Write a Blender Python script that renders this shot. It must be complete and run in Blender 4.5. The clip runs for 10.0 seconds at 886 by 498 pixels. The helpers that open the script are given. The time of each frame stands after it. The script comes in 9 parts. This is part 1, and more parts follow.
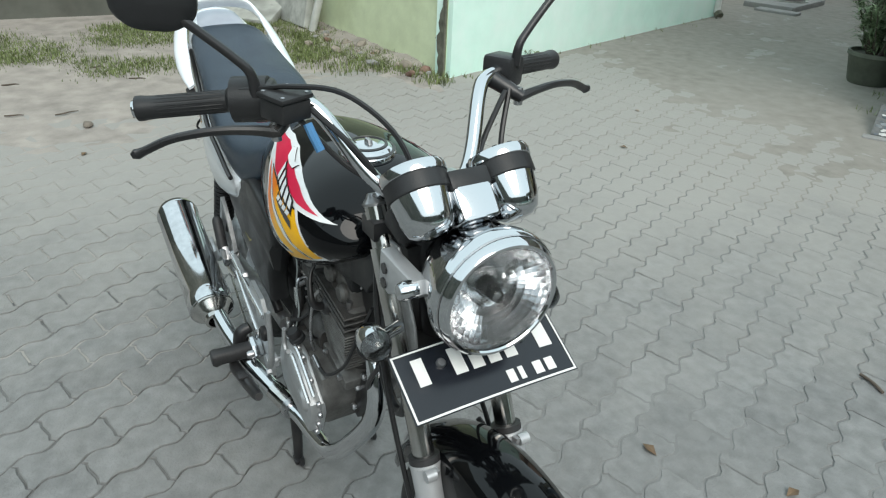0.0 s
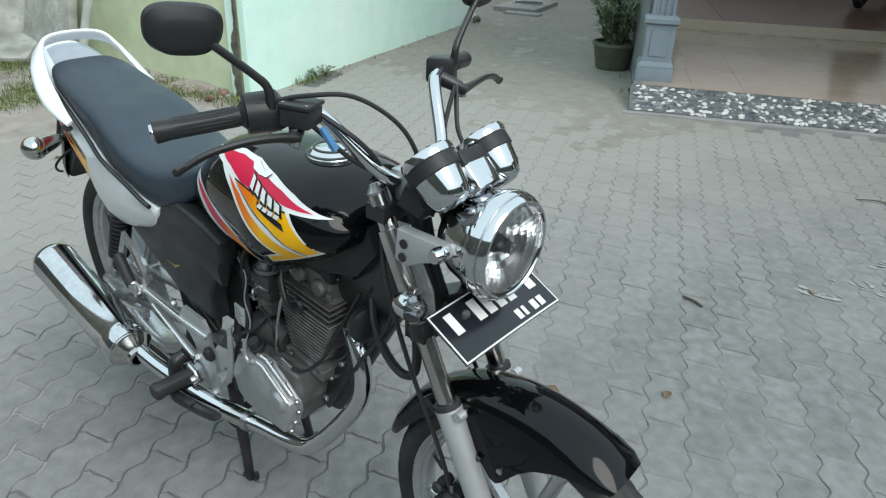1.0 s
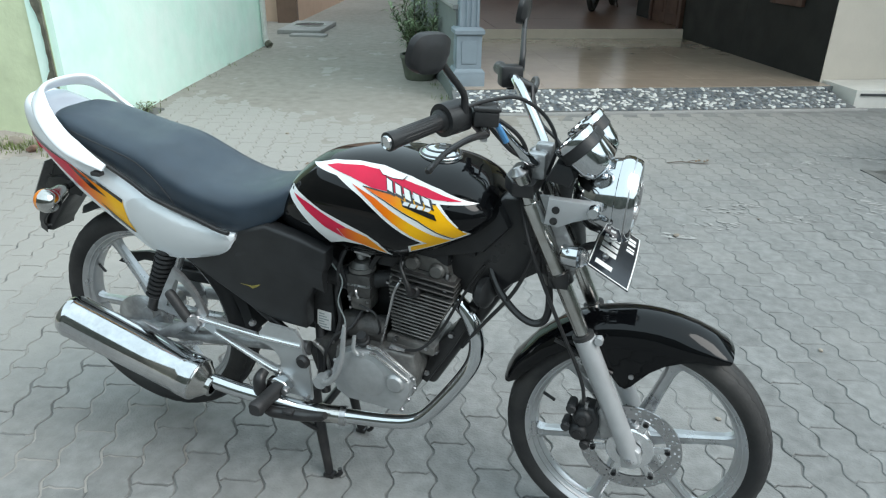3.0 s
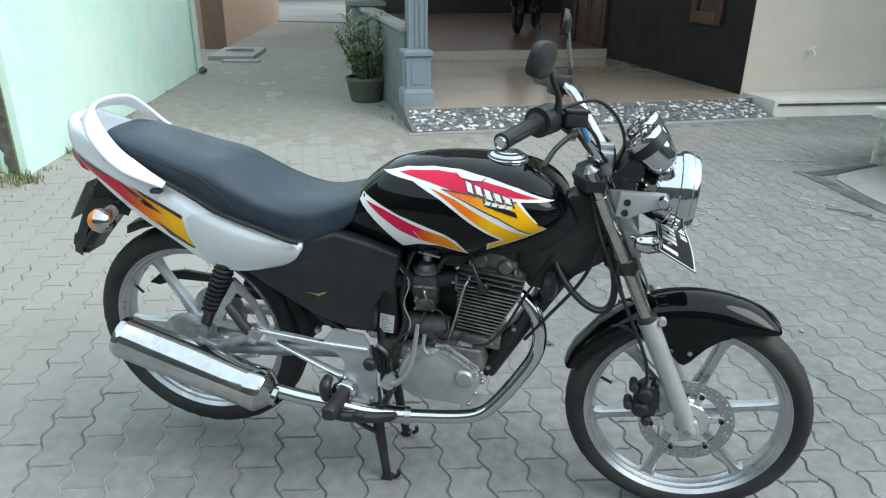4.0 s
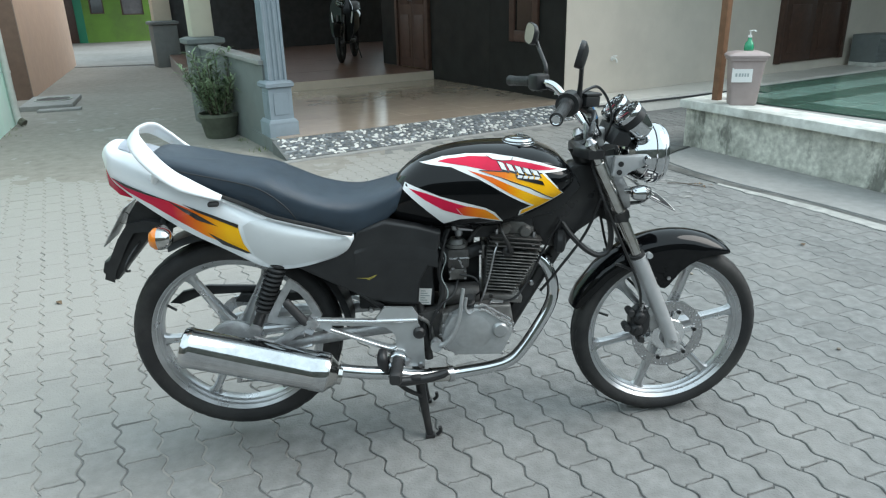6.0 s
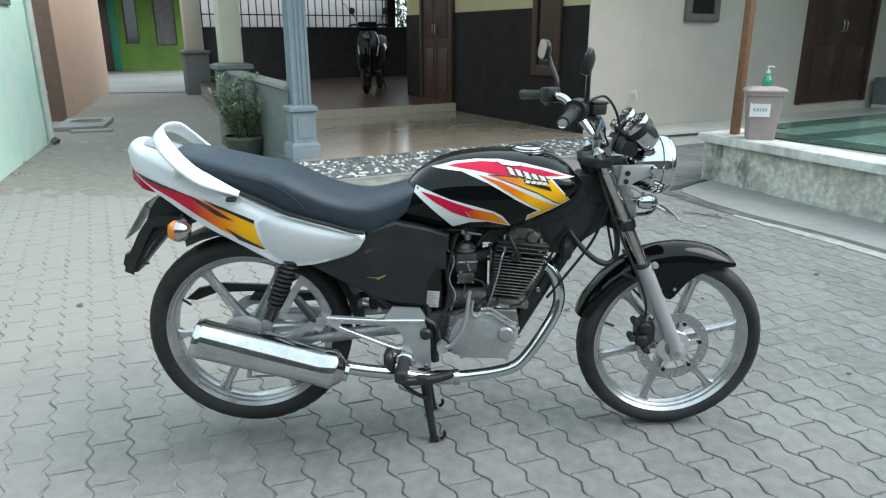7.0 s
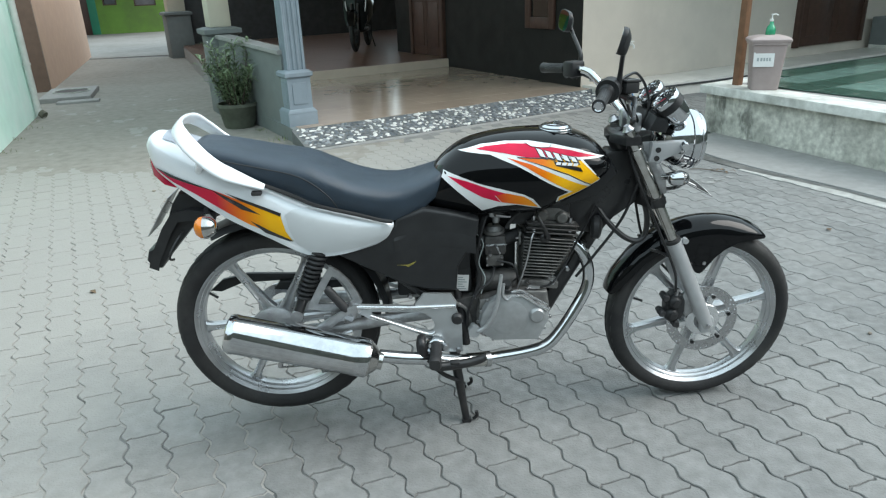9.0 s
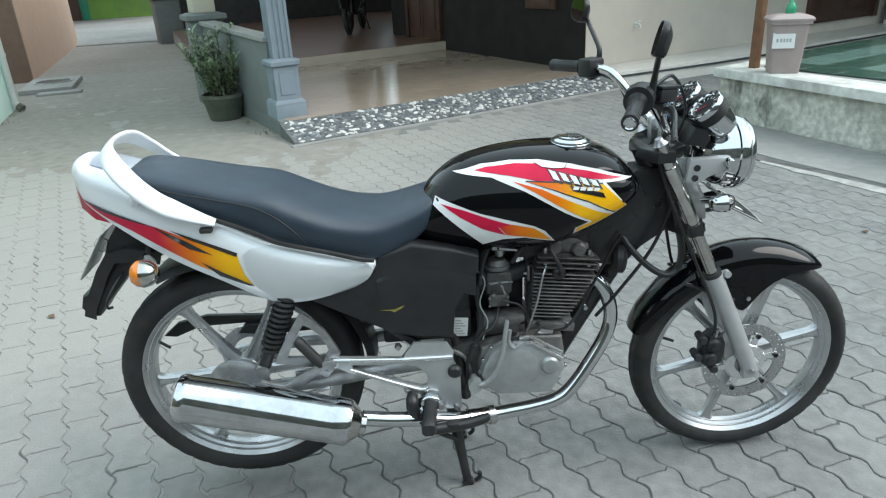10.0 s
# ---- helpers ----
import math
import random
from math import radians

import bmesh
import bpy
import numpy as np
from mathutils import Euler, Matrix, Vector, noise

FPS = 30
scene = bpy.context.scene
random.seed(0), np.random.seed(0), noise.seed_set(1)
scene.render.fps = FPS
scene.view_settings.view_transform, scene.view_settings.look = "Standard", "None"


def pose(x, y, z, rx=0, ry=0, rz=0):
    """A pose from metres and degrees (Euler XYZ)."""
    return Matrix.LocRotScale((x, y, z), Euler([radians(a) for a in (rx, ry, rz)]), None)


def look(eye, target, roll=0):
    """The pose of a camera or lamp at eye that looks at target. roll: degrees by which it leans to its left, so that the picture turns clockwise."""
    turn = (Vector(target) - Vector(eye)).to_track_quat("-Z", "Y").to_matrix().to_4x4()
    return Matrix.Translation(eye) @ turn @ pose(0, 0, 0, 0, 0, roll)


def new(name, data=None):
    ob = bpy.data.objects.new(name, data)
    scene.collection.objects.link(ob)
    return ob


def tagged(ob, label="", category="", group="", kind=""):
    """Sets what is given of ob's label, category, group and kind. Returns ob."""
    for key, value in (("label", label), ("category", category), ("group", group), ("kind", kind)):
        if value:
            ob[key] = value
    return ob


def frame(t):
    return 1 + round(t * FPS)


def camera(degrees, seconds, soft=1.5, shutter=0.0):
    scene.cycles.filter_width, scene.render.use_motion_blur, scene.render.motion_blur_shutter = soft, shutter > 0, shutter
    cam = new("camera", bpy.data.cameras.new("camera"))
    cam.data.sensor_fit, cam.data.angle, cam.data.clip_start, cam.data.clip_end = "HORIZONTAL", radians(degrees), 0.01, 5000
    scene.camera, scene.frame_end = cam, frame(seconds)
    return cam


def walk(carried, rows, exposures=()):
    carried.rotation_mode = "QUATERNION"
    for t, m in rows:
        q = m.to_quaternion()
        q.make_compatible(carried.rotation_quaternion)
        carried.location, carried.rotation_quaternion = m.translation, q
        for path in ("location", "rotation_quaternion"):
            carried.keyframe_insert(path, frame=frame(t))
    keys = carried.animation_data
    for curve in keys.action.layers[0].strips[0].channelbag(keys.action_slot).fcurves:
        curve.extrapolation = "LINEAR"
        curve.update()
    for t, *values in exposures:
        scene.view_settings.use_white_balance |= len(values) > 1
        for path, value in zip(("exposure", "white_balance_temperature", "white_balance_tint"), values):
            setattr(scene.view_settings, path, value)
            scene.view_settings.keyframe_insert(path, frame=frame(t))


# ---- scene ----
cam = camera(65.8, 10.0, soft=1.2)
PATH = [
    (0, (1.171, -0.434, 1.331), (-0.35, 0.443, 0.373), 2.8),
    (0.5, (1.146, -0.629, 1.329), (-0.129, 0.583, 0.377), 0.1),
    (1, (1.109, -0.79, 1.337), (-0.045, 0.576, 0.44), 2.1),
    (1.5, (0.959, -0.95, 1.324), (0.04, 0.601, 0.458), 2.0),
    (2, (0.865, -1.074, 1.334), (0.128, 0.576, 0.475), 4.3),
    (2.5, (0.778, -1.232, 1.337), (0.14, 0.468, 0.498), 1.7),
    (3, (0.671, -1.357, 1.356), (0.055, 0.353, 0.521), 0.9),
    (4.3, (0.308, -1.647, 1.335), (0.008, 0.185, 0.59), -0.4),
    (4.5, (0.277, -1.72, 1.334), (0.042, 0.127, 0.602), -1.5),
    (5, (0.159, -1.854, 1.341), (0.049, 0.006, 0.615), -0.4),
    (5.5, (-0.07, -1.889, 1.326), (-0.002, -0.018, 0.622), -1.7),
    (5.7, (-0.146, -1.915, 1.332), (-0.042, -0.053, 0.609), -1.7),
    (6.8, (-0.167, -1.992, 1.259), (-0.074, -0.077, 0.689), -0.6),
    (7, (-0.133, -2.02, 1.248), (-0.074, -0.112, 0.652), -0.2),
    (7.5, (-0.082, -2.095, 1.246), (-0.084, -0.185, 0.653), -0.8),
    (8, (-0.089, -2.115, 1.288), (-0.09, -0.223, 0.639), -0.7),
    (8.5, (-0.168, -2.052, 1.323), (-0.138, -0.172, 0.642), -1.4),
    (9, (-0.239, -1.962, 1.33), (-0.16, -0.1, 0.604), -2.2),
    (9.5, (-0.219, -1.781, 1.326), (-0.195, 0.075, 0.582), -3.4),
    (10, (-0.197, -1.592, 1.339), (-0.125, 0.249, 0.562), -3.1),
]
walk(cam, [(t, look(eye, target, roll)) for t, eye, target, roll in PATH],
     exposures=[(0, 0.39, 6600, 10), (0.5, 0.40, 6500, 10), (1.5, 0.39, 6350, 10), (2.0, 0.35, 6250, 10), (2.5, 0.62, 6200, 10), (3.0, 0.68, 6350, 10), (5.5, 0.70, 6350, 10), (7.0, 0.74, 6350, 10), (10.0, 0.73, 6400, 10)])


# ---- light ----
world = bpy.data.worlds.new("overcast_sky")
scene.world = world
world.use_nodes = True
wn = world.node_tree.nodes
wl = world.node_tree.links
wn.clear()
sky = wn.new("ShaderNodeTexSky")
sky.sky_type = "NISHITA"
sky.sun_disc = False
sky.sun_elevation = radians(46)
sky.sun_rotation = radians(101)
sky.dust_density = 4.0
sky.air_density = 1.0
cloud = wn.new("ShaderNodeMixRGB")
cloud.inputs["Fac"].default_value = 0.8
cloud.inputs["Color2"].default_value = (10.1, 12.4, 13.1, 1)
wl.new(sky.outputs["Color"], cloud.inputs["Color1"])
back = wn.new("ShaderNodeBackground")
back.inputs["Strength"].default_value = 0.1
wl.new(cloud.outputs["Color"], back.inputs["Color"])
wout = wn.new("ShaderNodeOutputWorld")
wl.new(back.outputs["Background"], wout.inputs["Surface"])

sun_data = bpy.data.lights.new("sun", "SUN")
sun_data.energy = 1.5
sun_data.angle = radians(40)
sun_data.color = (1.0, 0.97, 0.92)
sun = new("sun", sun_data)
sun.matrix_world = look((8, -1.5, 8.5), (0, 0, 0))
scene.view_settings.exposure = 0.5

# ---- materials ----


def nodes_of(mat):
    mat.use_nodes = True
    nt = mat.node_tree
    return nt, nt.nodes["Principled BSDF"]


def surface(name, color, rough=0.5, metal=0.0, vary=0.0, scale=8.0, bump=0.0, bump_scale=60.0, coat=0.0,
            rough_vary=0.0, stain=None, stain_amount=0.0, stain_scale=1.5, piece=0.0, ior=1.5):
    """A painted, worn surface: grain and stains at two scales, fine relief, gloss that varies."""
    mat = bpy.data.materials.new(name)
    nt, bsdf = nodes_of(mat)
    n, l = nt.nodes, nt.links
    bsdf.inputs["Base Color"].default_value = (*color, 1)
    bsdf.inputs["Roughness"].default_value = rough
    bsdf.inputs["Metallic"].default_value = metal
    bsdf.inputs["IOR"].default_value = ior
    if coat:
        bsdf.inputs["Coat Weight"].default_value = coat
        bsdf.inputs["Coat Roughness"].default_value = 0.04
    tc = n.new("ShaderNodeTexCoord")
    geo = n.new("ShaderNodeNewGeometry")
    at = geo.outputs["Position"]
    last = None
    if vary:
        fine = n.new("ShaderNodeTexNoise")
        fine.inputs["Scale"].default_value = scale
        fine.inputs["Detail"].default_value = 8
        l.new(at, fine.inputs["Vector"])
        ramp = n.new("ShaderNodeMapRange")
        ramp.inputs["From Min"].default_value = 0.3
        ramp.inputs["From Max"].default_value = 0.7
        ramp.inputs["To Min"].default_value = 1 - vary
        ramp.inputs["To Max"].default_value = 1 + vary
        l.new(fine.outputs["Fac"], ramp.inputs["Value"])
        mul = n.new("ShaderNodeVectorMath")
        mul.operation = "SCALE"
        mul.inputs[0].default_value = color
        l.new(ramp.outputs["Result"], mul.inputs["Scale"])
        last = mul.outputs["Vector"]
    if piece:
        info = n.new("ShaderNodeObjectInfo")
        add = n.new("ShaderNodeMath")
        add.operation = "ADD"
        l.new(info.outputs["Random"], add.inputs[0])
        l.new(geo.outputs["Random Per Island"], add.inputs[1])
        frac = n.new("ShaderNodeMath")
        frac.operation = "FRACT"
        l.new(add.outputs[0], frac.inputs[0])
        pr = n.new("ShaderNodeMapRange")
        pr.inputs["To Min"].default_value = 1 - piece
        pr.inputs["To Max"].default_value = 1 + piece
        l.new(frac.outputs[0], pr.inputs["Value"])
        pm = n.new("ShaderNodeVectorMath")
        pm.operation = "SCALE"
        if last is None:
            pm.inputs[0].default_value = color
        else:
            l.new(last, pm.inputs[0])
        l.new(pr.outputs["Result"], pm.inputs["Scale"])
        last = pm.outputs["Vector"]
    if stain:
        wide = n.new("ShaderNodeTexNoise")
        wide.inputs["Scale"].default_value = stain_scale
        wide.inputs["Detail"].default_value = 6
        wide.inputs["Roughness"].default_value = 0.62
        l.new(at, wide.inputs["Vector"])
        sr = n.new("ShaderNodeMapRange")
        sr.inputs["From Min"].default_value = 0.45
        sr.inputs["From Max"].default_value = 0.7
        sr.inputs["To Max"].default_value = stain_amount
        l.new(wide.outputs["Fac"], sr.inputs["Value"])
        mix = n.new("ShaderNodeMixRGB")
        l.new(sr.outputs["Result"], mix.inputs["Fac"])
        if last is None:
            mix.inputs["Color1"].default_value = (*color, 1)
        else:
            l.new(last, mix.inputs["Color1"])
        mix.inputs["Color2"].default_value = (*stain, 1)
        last = mix.outputs["Color"]
    if last is not None:
        l.new(last, bsdf.inputs["Base Color"])
    if rough_vary:
        rn = n.new("ShaderNodeTexNoise")
        rn.inputs["Scale"].default_value = scale * 0.7
        rn.inputs["Detail"].default_value = 6
        l.new(at, rn.inputs["Vector"])
        rr = n.new("ShaderNodeMapRange")
        rr.inputs["From Min"].default_value = 0.3
        rr.inputs["From Max"].default_value = 0.7
        rr.inputs["To Min"].default_value = max(0.0, rough - rough_vary)
        rr.inputs["To Max"].default_value = min(1.0, rough + rough_vary)
        l.new(rn.outputs["Fac"], rr.inputs["Value"])
        l.new(rr.outputs["Result"], bsdf.inputs["Roughness"])
    if bump:
        bn = n.new("ShaderNodeTexNoise")
        bn.inputs["Scale"].default_value = bump_scale
        bn.inputs["Detail"].default_value = 6
        l.new(at, bn.inputs["Vector"])
        b = n.new("ShaderNodeBump")
        b.inputs["Strength"].default_value = bump
        b.inputs["Distance"].default_value = 0.01
        l.new(bn.outputs["Fac"], b.inputs["Height"])
        l.new(b.outputs["Normal"], bsdf.inputs["Normal"])
    return mat


def clear(name, color=(1, 1, 1), rough=0.02, ior=1.45):
    mat = bpy.data.materials.new(name)
    nt, bsdf = nodes_of(mat)
    bsdf.inputs["Base Color"].default_value = (*color, 1)
    bsdf.inputs["Roughness"].default_value = rough
    bsdf.inputs["Transmission Weight"].default_value = 1.0
    bsdf.inputs["IOR"].default_value = ior
    return mat


CHROME = surface("chrome", (0.57, 0.585, 0.60), 0.07, 1.0, rough_vary=0.04, scale=30)
MUFFLER_CHROME = surface("scuffed muffler chrome", (0.56, 0.57, 0.585), 0.10, 1.0, vary=0.08, scale=45, rough_vary=0.03,
                         stain=(0.34, 0.33, 0.32), stain_amount=0.4, stain_scale=14)
WORN_CHROME = surface("worn chrome", (0.52, 0.515, 0.50), 0.16, 1.0, vary=0.15, scale=25, rough_vary=0.08,
                      stain=(0.25, 0.2, 0.14), stain_amount=0.35, stain_scale=18)
REFLECTOR = surface("silvered reflector", (0.68, 0.69, 0.70), 0.14, 1.0, rough_vary=0.04, scale=30)
ALLOY = surface("cast alloy", (0.42, 0.43, 0.44), 0.42, 0.85, vary=0.16, scale=40, bump=0.15, bump_scale=300,
                rough_vary=0.1, stain=(0.16, 0.15, 0.14), stain_amount=0.5, stain_scale=14)
CASE_ALLOY = surface("dull case alloy", (0.45, 0.465, 0.475), 0.42, 0.6, vary=0.08, scale=30, rough_vary=0.06, stain=(0.22, 0.22, 0.215), stain_amount=0.5, stain_scale=9)
PLATE_ALLOY = surface("satin plate alloy", (0.52, 0.54, 0.55), 0.36, 0.7, vary=0.05, scale=25, rough_vary=0.05, stain=(0.38, 0.39, 0.39), stain_amount=0.5, stain_scale=7)
ALLOY_LIGHT = surface("polished alloy", (0.70, 0.71, 0.72), 0.22, 0.85, vary=0.04, scale=40, rough_vary=0.03)
RIM_SILVER = surface("silver wheel paint", (0.50, 0.51, 0.525), 0.30, 0.8, vary=0.08, scale=25, rough_vary=0.06,
                     stain=(0.3, 0.29, 0.27), stain_amount=0.3, stain_scale=10)
FORK_SILVER = surface("silver fork paint", (0.47, 0.48, 0.49), 0.4, 0.45, vary=0.06, scale=30, rough_vary=0.06)
FIN_METAL = surface("sooty engine metal", (0.078, 0.077, 0.076), 0.55, 0.5, vary=0.3, scale=40, bump=0.2, bump_scale=200,
                    stain=(0.10, 0.09, 0.08), stain_amount=0.5, stain_scale=16)
GRIMY_ALLOY = surface("grimy cast alloy", (0.20, 0.197, 0.19), 0.5, 0.6, vary=0.3, scale=30, bump=0.2, bump_scale=200,
                      stain=(0.07, 0.065, 0.06), stain_amount=0.7, stain_scale=12)
BARREL_METAL = surface("dull barrel metal", (0.15, 0.148, 0.142), 0.5, 0.5, vary=0.3, scale=40, bump=0.1, bump_scale=200,
                       stain=(0.10, 0.09, 0.08), stain_amount=0.5, stain_scale=14)
STEEL = surface("bare steel", (0.45, 0.45, 0.46), 0.3, 1.0, vary=0.1, scale=60, rough_vary=0.08)
BLACK_GLOSS = surface("black gloss paint", (0.003, 0.0033, 0.004), 0.045, 0.0, ior=1.35, rough_vary=0.025, scale=6)
BLACK_SATIN = surface("black satin plastic", (0.021, 0.0217, 0.023), 0.42, 0.0, ior=1.38, vary=0.2, scale=20, bump=0.06, bump_scale=400,
                      rough_vary=0.1, stain=(0.03, 0.03, 0.03), stain_amount=0.4, stain_scale=6)
BLACK_FRAME = surface("black frame paint", (0.016, 0.016, 0.0172), 0.35, 0.0, vary=0.2, scale=20, rough_vary=0.1,
                      stain=(0.06, 0.055, 0.05), stain_amount=0.4, stain_scale=12)
RUBBER = surface("black rubber", (0.024, 0.024, 0.025), 0.6, 0.0, vary=0.25, scale=30, bump=0.15, bump_scale=250, rough_vary=0.1)
TYRE = surface("dusty tyre rubber", (0.016, 0.016, 0.017), 0.68, 0.0, vary=0.25, scale=18, bump=0.12, bump_scale=180,
               stain=(0.06, 0.057, 0.052), stain_amount=0.5, stain_scale=7)
VINYL = surface("dark grey seat vinyl", (0.023, 0.037, 0.054), 0.38, 0.0, vary=0.12, scale=20, bump=0.22, bump_scale=650,
                rough_vary=0.08)
WHITE_PEARL = surface("pearl white paint", (0.82, 0.86, 0.89), 0.24, 0.12, vary=0.02, scale=10, coat=0.4)
PANEL_GREY = surface("silver grey panel paint", (0.60, 0.63, 0.645), 0.32, 0.3, vary=0.03, scale=10, coat=0.5)
DECAL_RED = surface("red decal film", (0.62, 0.009, 0.055), 0.3, vary=0.06, scale=30, ior=1.35)
DECAL_WHITE = surface("white decal film", (0.80, 0.81, 0.81), 0.25, vary=0.03, scale=30)
DECAL_BLACK = surface("black decal film", (0.01, 0.01, 0.011), 0.25, vary=0.1, scale=30, coat=0.4)
FADED_MARK = surface("faded yellow film", (0.28, 0.24, 0.05), 0.4, vary=0.3, scale=60)


def running_film(name, stops):
    """Printed film whose colour runs along the machine, from (x, colour) stops."""
    mat = surface(name, stops[0][1], 0.3, ior=1.35)
    nt, bsdf = nodes_of(mat)
    geo = nt.nodes.new("ShaderNodeNewGeometry")
    split = nt.nodes.new("ShaderNodeSeparateXYZ")
    nt.links.new(geo.outputs["Position"], split.inputs["Vector"])
    span = nt.nodes.new("ShaderNodeMapRange")
    span.inputs["From Min"].default_value = stops[0][0]
    span.inputs["From Max"].default_value = stops[-1][0]
    nt.links.new(split.outputs["X"], span.inputs["Value"])
    ramp = nt.nodes.new("ShaderNodeValToRGB")
    while len(ramp.color_ramp.elements) < len(stops):
        ramp.color_ramp.elements.new(0.5)
    for e, (x, c) in zip(ramp.color_ramp.elements, stops):
        e.position = (x - stops[0][0]) / (stops[-1][0] - stops[0][0])
        e.color = (*c, 1)
    nt.links.new(span.outputs["Result"], ramp.inputs["Fac"])
    nt.links.new(ramp.outputs["Color"], bsdf.inputs["Base Color"])
    return mat


F_RED, F_ORANGE, F_YELLOW = (0.55, 0.006, 0.068), (0.86, 0.20, 0.004), (0.93, 0.48, 0.004)
FLAME_TAIL = running_film("tail flame film", [(-0.92, F_RED), (-0.78, (0.60, 0.015, 0.045)), (-0.71, F_ORANGE), (-0.64, F_YELLOW)])
FLAME_UP = running_film("upper flame film", [(0.03, (0.78, 0.08, 0.01)), (0.12, F_ORANGE), (0.17, F_YELLOW)])
FLAME_LOW = running_film("lower flame film", [(-0.01, (0.66, 0.02, 0.02)), (0.04, F_ORANGE), (0.10, (0.90, 0.34, 0.004))])
AMBER = surface("amber lens", (0.75, 0.22, 0.02), 0.12, coat=0.5, vary=0.1, scale=60)
RED_LENS = surface("red lens", (0.45, 0.01, 0.045), 0.12, coat=0.5, vary=0.1, scale=60)
GLASS = clear("clear glass")
SMOKE = clear("dull clear lens", (0.9, 0.9, 0.9), 0.08)
MIRROR = surface("mirror glass", (0.85, 0.86, 0.87), 0.02, 1.0)
PLATE_BLACK = surface("black plate enamel", (0.008, 0.010, 0.015), 0.22, vary=0.1, scale=30)
PLATE_WHITE = surface("white plate paint", (0.72, 0.72, 0.70), 0.4, vary=0.05, scale=40)
CABLE = surface("black cable sleeve", (0.014, 0.014, 0.015), 0.4)
BLUE_TAPE = surface("blue cable tie", (0.06, 0.20, 0.40), 0.45)

PAVER = surface("grey concrete paver", (0.180, 0.183, 0.180), 0.86, vary=0.2, scale=22, bump=0.35, bump_scale=130,
                stain=(0.255, 0.251, 0.240), stain_amount=0.5, stain_scale=1.3, piece=0.10)


def sand_and_left_light(mat):
    """Thin trodden sand, plus brighter light towards the mint wall painted into the pavers."""
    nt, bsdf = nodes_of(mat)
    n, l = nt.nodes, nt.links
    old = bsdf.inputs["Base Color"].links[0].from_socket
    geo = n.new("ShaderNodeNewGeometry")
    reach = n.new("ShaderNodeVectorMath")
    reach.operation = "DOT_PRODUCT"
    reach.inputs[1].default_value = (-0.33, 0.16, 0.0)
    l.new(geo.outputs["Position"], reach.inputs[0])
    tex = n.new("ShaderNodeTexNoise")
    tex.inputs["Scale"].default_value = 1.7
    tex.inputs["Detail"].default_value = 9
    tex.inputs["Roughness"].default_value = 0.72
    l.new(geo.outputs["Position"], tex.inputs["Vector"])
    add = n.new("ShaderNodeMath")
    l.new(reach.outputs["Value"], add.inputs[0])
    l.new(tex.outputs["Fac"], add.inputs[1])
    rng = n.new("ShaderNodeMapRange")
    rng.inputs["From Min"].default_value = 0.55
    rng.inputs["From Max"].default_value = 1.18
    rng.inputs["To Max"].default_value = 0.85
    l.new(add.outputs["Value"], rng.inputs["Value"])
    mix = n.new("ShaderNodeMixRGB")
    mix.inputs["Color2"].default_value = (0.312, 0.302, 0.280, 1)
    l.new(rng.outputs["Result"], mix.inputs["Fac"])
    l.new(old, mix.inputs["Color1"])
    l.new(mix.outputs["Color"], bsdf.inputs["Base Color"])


sand_and_left_light(PAVER)
DUST = surface("pale drifted sand", (0.272, 0.260, 0.240), 0.95, vary=0.16, scale=10, bump=0.3, bump_scale=110,
               stain=(0.325, 0.312, 0.288), stain_amount=0.8, stain_scale=0.7)
ALLEY_DIRT = surface("trodden alley dirt", (0.238, 0.224, 0.200), 0.95, vary=0.16, scale=10, bump=0.3, bump_scale=110,
                     stain=(0.285, 0.27, 0.243), stain_amount=0.7, stain_scale=0.7)
JOINT_FILL = surface("grey silt in the joints", (0.176, 0.178, 0.174), 0.95, vary=0.2, scale=10, bump=0.3, bump_scale=110,
                     stain=(0.205, 0.203, 0.195), stain_amount=0.6, stain_scale=0.9)
JOINT_SAND = surface("dusty joint sand", (0.118, 0.12, 0.117), 0.95, vary=0.35, scale=9, bump=0.4, bump_scale=90,
                     stain=(0.175, 0.17, 0.16), stain_amount=0.75, stain_scale=0.9)
CONCRETE = surface("pale concrete", (0.285, 0.283, 0.275), 0.88, vary=0.1, scale=14, bump=0.3, bump_scale=70,
                   stain=(0.2, 0.197, 0.19), stain_amount=0.5, stain_scale=1.4)
LANE = surface("dull lane concrete", (0.225, 0.222, 0.21), 0.9, vary=0.12, scale=6, bump=0.3, bump_scale=60, stain=(0.16, 0.155, 0.14), stain_amount=0.6, stain_scale=0.8)
OLD_CONCRETE = surface("mouldy old render", (0.43, 0.445, 0.415), 0.9, vary=0.25, scale=18, bump=0.5, bump_scale=40,
                       stain=(0.10, 0.105, 0.09), stain_amount=0.7, stain_scale=4.5)
DARK_RENDER = surface("dark weathered render", (0.10, 0.105, 0.09), 0.9, vary=0.3, scale=2.5, bump=0.4, bump_scale=12,
                      stain=(0.22, 0.21, 0.18), stain_amount=0.7, stain_scale=0.5)
MINT = surface("mint green wall paint", (0.64, 0.90, 0.80), 0.8, vary=0.04, scale=6, bump=0.2, bump_scale=25,
               stain=(0.80, 0.91, 0.87), stain_amount=0.7, stain_scale=1.1)
PALE_GREEN = surface("pale lime wall paint", (0.64, 0.72, 0.49), 0.85, vary=0.06, scale=8, bump=0.25, bump_scale=30,
                     stain=(0.46, 0.52, 0.32), stain_amount=0.6, stain_scale=1.6)
DAMP_EDGE = surface("flaked damp render", (0.13, 0.13, 0.10), 0.92, vary=0.4, scale=18, bump=0.6, bump_scale=40)
